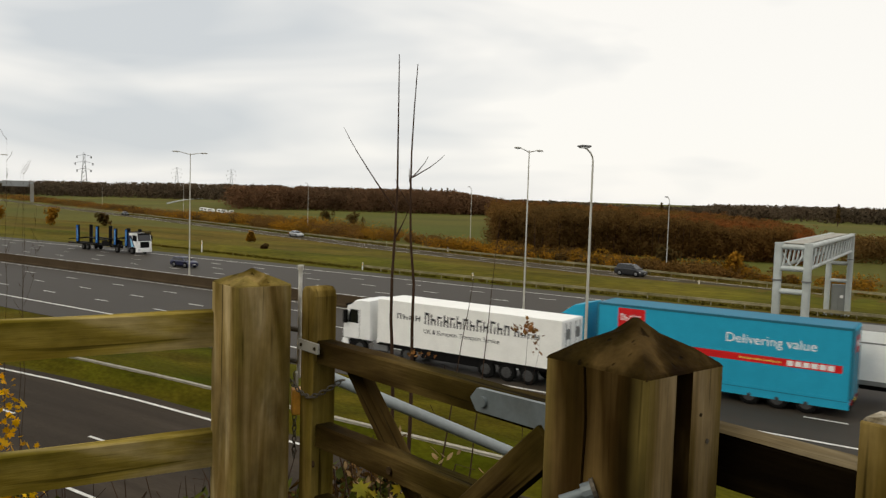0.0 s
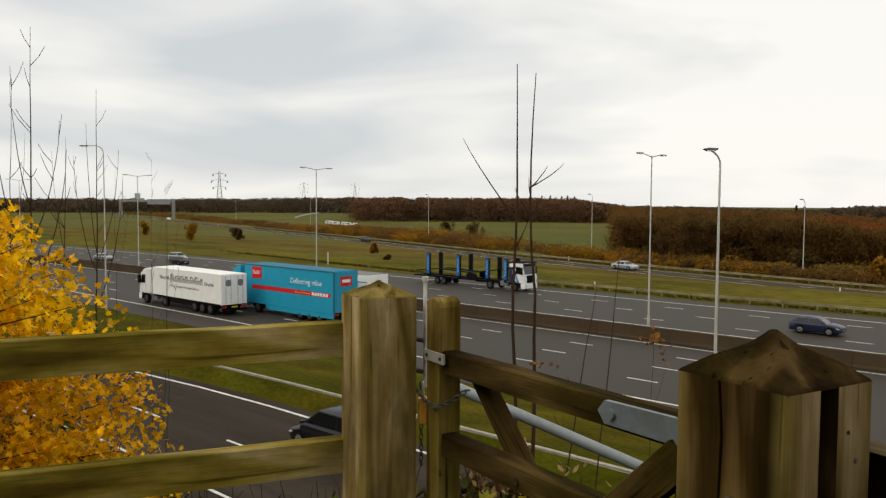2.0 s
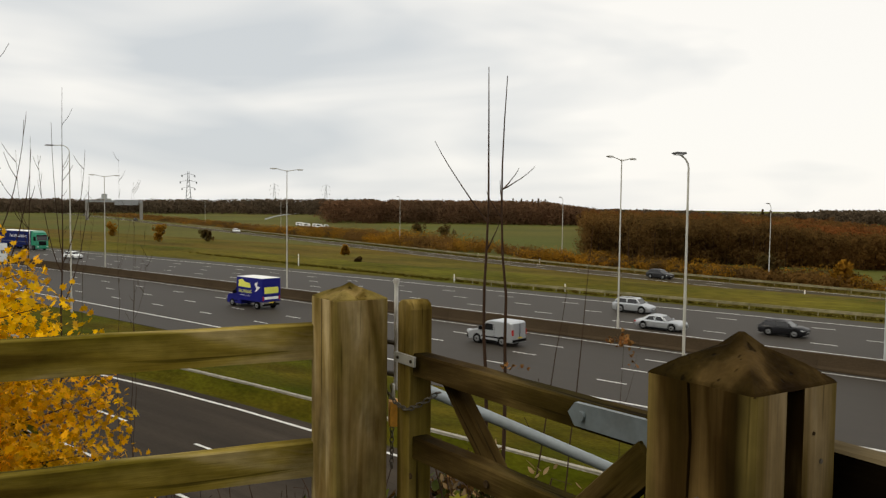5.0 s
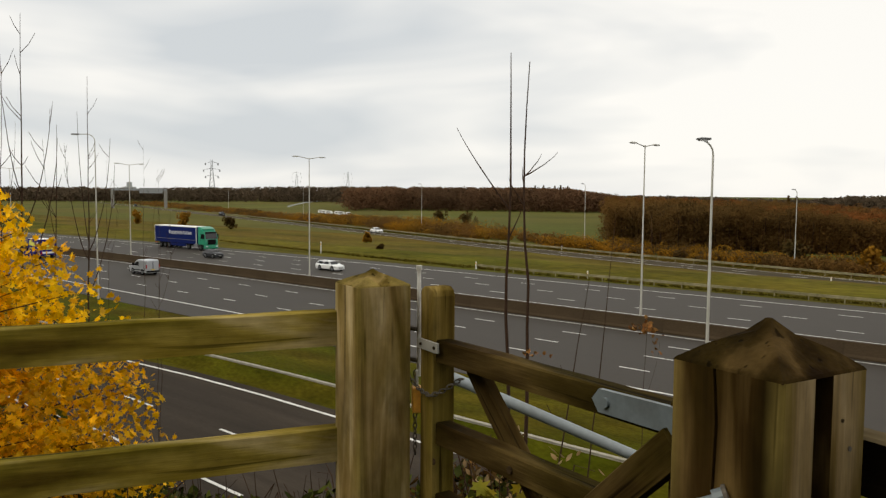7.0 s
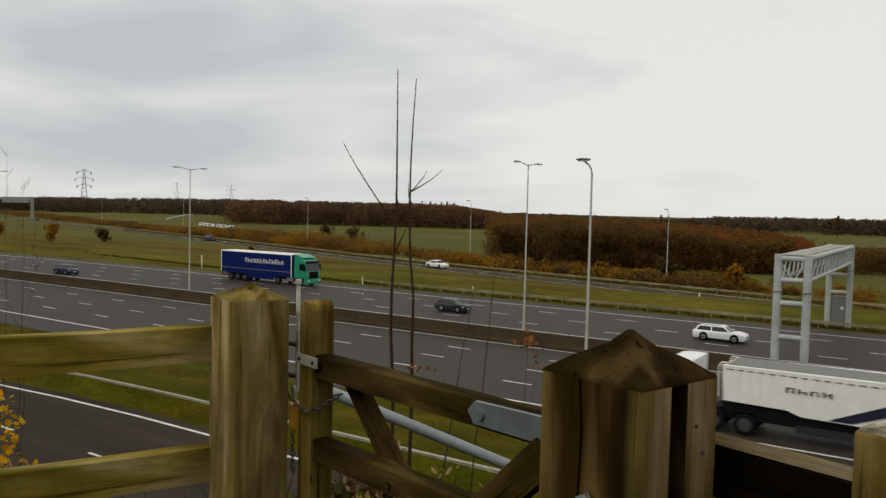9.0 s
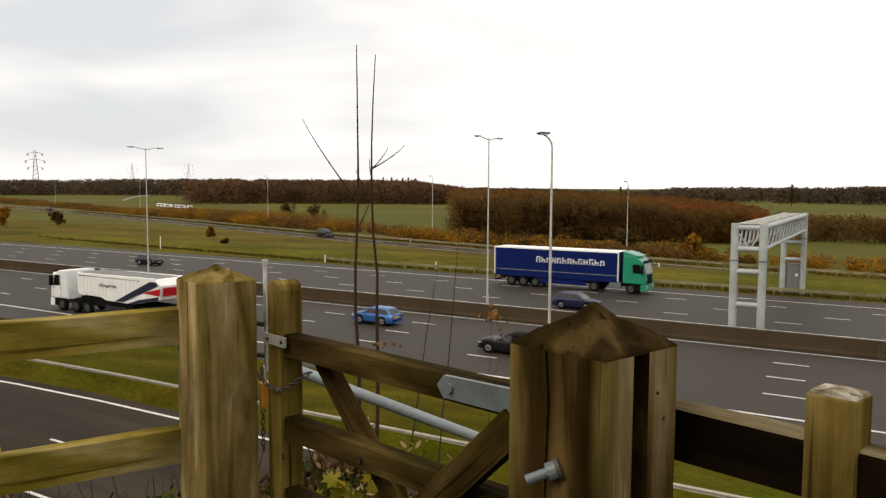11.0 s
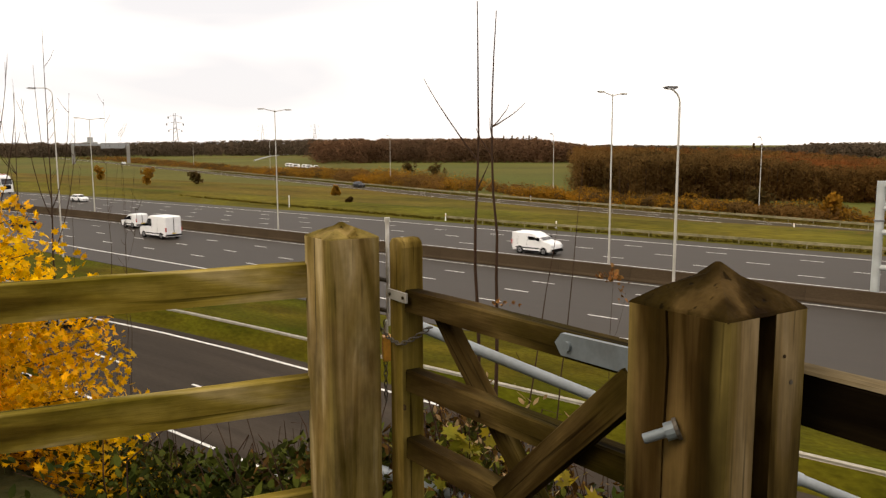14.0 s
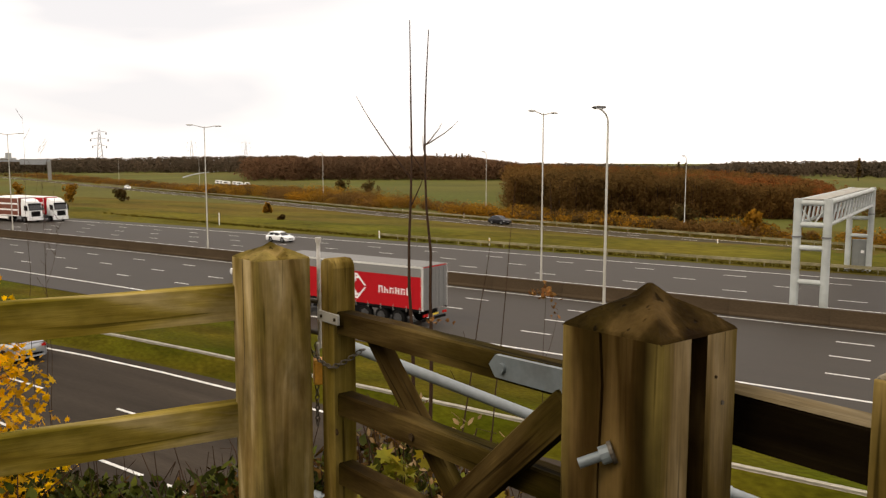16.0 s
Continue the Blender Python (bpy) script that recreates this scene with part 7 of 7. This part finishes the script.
def make_car_transporter():
    t = lorry("empty car transporter with blue deck posts and a white cab")
    tractor(t, P_WHITE, 3.1)
    part("cab_stripe", Shape().prism([(-0.7, 1.0), (-1.2, 2.0), (-1.5, 2.75), (-2.15, 2.75), (-2.15, 1.0)], -1.245, 1.245, axis="y"), P_NAVY, t)
    part("cab_flash", Shape().prism([(-0.9, 1.1), (-1.3, 1.9), (-1.75, 2.4), (-1.5, 1.1)], -1.252, 1.252, axis="y"), P_PALEBLUE, t)
    for s in (-1, 1):
        for x in (-2.7, -5.4, -9.9, -14.9):
            part("deck_post", Shape().box(x - 0.22, x + 0.22, min(s * 0.95, s * 1.26), max(s * 0.95, s * 1.26), 0.9, 3.75 if x < -6 else 3.6), CHASSIS, t)
            face = part("post_panel", Shape().box(x - 0.23, x + 0.23, min(s * 1.262, s * 1.275), max(s * 1.262, s * 1.275), 1.2, 3.68 if x < -6 else 3.53), P_LIGHTBLUE, t, "bright blue panel on the outer face of the post")
            for k in range(5):
                part("sign_bar", Shape().box(x - 0.08 + 0.05 * (k % 2), x + 0.05 + 0.05 * (k % 2), min(s * 1.276, s * 1.282), max(s * 1.276, s * 1.282), 1.65 + 0.34 * k, 1.88 + 0.34 * k), P_PALEBLUE, face)
        part("lower_deck", Shape().box(-17.3, -7.4, min(s * 0.45, s * 1.24), max(s * 0.45, s * 1.24), 0.82, 0.98), CHASSIS, t)
        part("upper_deck", Shape().prism([(-2.2, 2.6), (-6.4, 2.0), (-6.4, 1.88), (-2.2, 2.48)], min(s * 0.5, s * 1.2), max(s * 0.5, s * 1.2), axis="y"), CHASSIS, t)
        part("upper_deck", Shape().prism([(-7.6, 1.75), (-13.0, 1.95), (-17.2, 1.5), (-17.2, 1.4), (-13.0, 1.83), (-7.6, 1.63)], min(s * 0.5, s * 1.2), max(s * 0.5, s * 1.2), axis="y"), CHASSIS, t)
        part("head_ramp", Shape().prism([(-0.1, 3.35), (-3.2, 3.25), (-3.2, 3.15), (-0.1, 3.2)], min(s * 0.6, s * 1.15), max(s * 0.6, s * 1.15), axis="y"), CHASSIS, t)
        for x in (-13.4, -12.3):
            wheel(t, x, s * 1.06, 0.42, 0.32)
        part("tail_light", Shape().box(-17.33, -17.28, min(s * 0.75, s * 1.2), max(s * 0.75, s * 1.2), 0.75, 0.9), LIGHT_RED, t)
        part("mesh_side", Shape().box(-8.6, -7.0, min(s * 1.18, s * 1.22), max(s * 1.18, s * 1.22), 0.9, 1.6), CHASSIS, t)
    part("drawbar", Shape().box(-8.0, -6.0, -0.3, 0.3, 0.6, 0.85), CHASSIS, t)
    return t


def make_livestock(label, side, cab):
    t = lorry(label)
    tractor(t, cab, 3.4, 3.9)
    b = trailer(t, 12.5, 4.0, side, side, start=-2.9, roof_mat=P_CREAM, frame=P_CREAM, trim=P_CREAM)
    for s in (-1, 1):
        for z in (1.9, 2.9):
            part("vent_band", Shape().box(-15.2, -3.1, min(s * 1.2, s * 1.268), max(s * 1.2, s * 1.268), z, z + 0.25), P_CREAM, b)
    return t


def make_blue_box_van():
    t = van(P_BOXBLUE, "dark blue box van with yellow panels on its side", L=5.75, W=2.0, H=2.15, box=(P_BOXBLUE, 2.92))
    y = 1.06
    part("yellow_panel", Shape().prism([(0.75, 2.62), (0.85, 2.0), (-1.1, 1.95), (-1.0, 2.4), (-0.2, 2.5), (0.2, 2.75)], y + 0.001, y + 0.007, axis="y"), P_YELLOW, t)
    bars(t, 1, y, [(0.8, -1.3, 1.45, 1.78, 9)], P_YELLOW)
    bars(t, 1, y, [(0.6, -1.0, 1.15, 1.27, 12)], P_WHITE)
    part("white_flash", Shape().prism([(-1.7, 2.4), (-2.2, 2.6), (-2.1, 2.2), (-2.6, 2.1), (-1.8, 1.6), (-2.0, 2.0)], y + 0.001, y + 0.007, axis="y"), P_CREAM, t)
    part("yellow_panel", Shape().box(-2.89, -2.877, -0.8, 0.8, 1.5, 2.1), P_YELLOW, t)
    part("sign_bar", Shape().box(-2.89, -2.877, -0.8, 0.8, 0.95, 1.2), P_CREAM, t)
    return t


# Every moving thing: what it is, its lane's middle, where it is at 0 s and its speed along the road, or where it is at a few times.
TRAFFIC = [
    (make_white_freight(), 38.4, -32.3, -21.3), (make_teal_lorry(), 42.25, -20.1, -22.6), (make_box_truck(), 46.25, [(0, -11.5), (2, -58.7), (3.5, -94.8), (4, -107.2)]),
    (car("hatchback", P_RED, "small bright red hatchback car"), 49.75, -1.0, -27.0), (make_blue_box_van(), 46.05, 74.9, -27.66),
    (van(P_SILVER, "small silver-grey panel van", L=4.1, W=1.7, H=1.78, small=True), 46.0, 103.9, -27.6),
    (car("saloon", P_DKRED, "dark red saloon car", size=0.84), 42.2, 137.5, -26.22), (make_tipper(), 38.4, 193.4, -22.92),
    (car("hatchback", P_BLUE, "bright blue hatchback car", size=0.86), 46.0, 307.6, -31.00), (car("coupe", P_BLACK, "black convertible with a dark folded top", CHASSIS), 42.2, 281.4, -27.46),
    (van(P_WHITE, "small white panel van", L=3.5, W=1.6, H=1.76, small=True), 49.8, 352.9, -31.66), (van(P_WHITE, "large plain white panel van", L=5.3, W=1.98, H=2.45), 46.0, 333.3, -29.40),
    (make_red_lorry(), 38.4, 308.9, -21.97), (car("hatchback", P_WHITE, "white hatchback ahead of the red lorry"), 46.0, 411.4, -29.0),
    (make_car_transporter(), 72.65, [(0, -101.6), (1, -76.9), (2, -53.2), (3, -29.3), (4, -5.9)]), (car("hatchback", P_NAVY, "dark navy hatchback car", size=0.90), 64.7, -82.7, 31.4), (car("hatchback", P_BLACK, "plain black hatchback car", size=0.86), 64.7, -179.3, 31.9),
    (car("off_roader", P_SILVER, "tall silver off-road car", rails=True, size=0.84), 68.9, -181.9, 29.42), (car("saloon", P_SILVER, "low pale silver saloon car", size=0.84), 60.7, -201.5, 34.65),
    (make_blue_curtain(), 72.65, [(6.5, -129.1), (8, -92.2), (9, -68.1), (11.5, -9.8)]), (car("hatchback", P_GREY, "dark grey hatchback car", size=0.84), 64.7, -321.1, 31.0), (car("estate", P_WHITE, "white estate car with roof rails", rails=True, size=0.84), 64.7, -291.3, 30.53),
    (car("hatchback", P_NAVY, "dark blue hatchback car"), 60.7, -453.4, 39.05), (car("saloon", P_SILVER, "pale silver saloon car with a sloping tail", size=0.80), 60.7, -528.6, 37.92), (car("hatchback", P_BLACK, "glossy black hatchback car", size=0.86), 64.7, -428.3, 31.53),
    (van(P_WHITE, "white panel van with a short nose", L=4.4, W=1.85, H=1.95), 60.7, -575.0, 38.25), (car("hatchback", P_WHITE, "small white hatchback car", size=0.88), 68.9, -614.0, 33.81),
    (make_livestock("brown and white livestock lorry", P_BROWN, P_WHITE), 68.9, -511.2, 23.9), (make_livestock("articulated lorry with a red trailer and white cab", P_REDCURT, P_WHITE), 72.65, -505.5, 23.6),
    (car("people_carrier", P_BLACK, "black people carrier on the slip road", size=1.0), 20.2, 29.4, -26.73), (car("saloon", P_SILVER, "silver saloon with dark windows on the slip road", size=1.05), 20.5, 394.2, -31.4),
    (car("hatchback", P_SILVER, "silver hatchback on the slip road", size=1.02), 20.1, 409.1, -28.13),
]
# Cars on the link road: where each one is at a few times.
LINK_TRAFFIC = [
    (car("saloon", P_SILVER, "silver saloon on the link road"), [(0, -124), (1, -90), (2, -61), (3, -34), (3.5, -22)]),
    (car("hatchback", P_GREY, "dark grey hatchback on the link road"), [(0, -243), (1, -196), (2, -152), (3, -115), (4, -82)]),
    (car("people_carrier", P_GREY, "dark grey people carrier on the link road"), [(0, -38), (0.5, -25), (1, -13)]),
    (car("saloon", P_WHITE, "white saloon on the link road"), [(2, -404), (3, -334), (4, -280), (6.5, -160), (7.5, -123), (8.5, -90), (9, -76), (11.3, 12)]),
    (car("people_carrier", P_BLACK, "black people carrier on the link road"), [(6.5, -311), (7.5, -248), (9, -172), (11.5, -79), (12.5, -52), (13.5, -26)]),
    (car("hatchback", P_BLACK, "black hatchback on the link road"), [(12, -228), (13, -178), (14, -134), (15, -97), (16, -65)]),
    (car("hatchback", P_CREAM, "pale hatchback far along the link road"), [(13.5, -447), (14, -404), (15, -325), (16, -260)]),
]


make_cabinet()


def lane_shift(x0, t):
    """The white hatchback moves over from the next lane before it comes near."""
    if x0 != -614.0:
        return 0.0
    k = max(0.0, min(1.0, (t - 11.0) / 2.2))
    return -4.2 * (1 - k * k * (3 - 2 * k))


def placed(known, t):
    """Where a thing is at t, from where it is at a few times; it keeps its first and last speed beyond them."""
    ts, xs = [p[0] for p in known], [p[1] for p in known]
    if t < ts[0]:
        return xs[0] + (xs[1] - xs[0]) / (ts[1] - ts[0]) * (t - ts[0])
    if t > ts[-1]:
        return xs[-1] + (xs[-1] - xs[-2]) / (ts[-1] - ts[-2]) * (t - ts[-1])
    return float(np.interp(t, ts, xs))


def motions():
    for ob, lane, *way in TRAFFIC:
        known = way[0] if len(way) == 1 else [(0.0, way[0]), (16.0, way[0] + 16.0 * way[1])]
        back = known[-1][1] < known[0][1]
        sway = bend if lane > 30 else slip_bend
        rows = []
        for k in range(33):
            t = k * 0.5
            x = placed(known, t)
            y = lane + sway(x) + lane_shift(known[0][1], t)
            slope = (sway(x + 1) - sway(x - 1)) / 2
            turn = math.degrees(math.atan(slope)) + (180 if back else 0)
            rows.append((t, pose(x, y, 0.026 if lane > 30 else 0.036, 0, 0, turn)))
        walk(ob, rows)
    for ob, known in LINK_TRAFFIC:
        rows = []
        for k in range(33):
            t = k * 0.5
            x = placed(known, t)
            turn = math.degrees(math.atan2(far_edge(x + 3) - far_edge(x - 3), 6))
            rows.append((t, pose(x, far_edge(x) - 4.3, 0.055, 0, 0, turn)))
        walk(ob, rows)


motions()
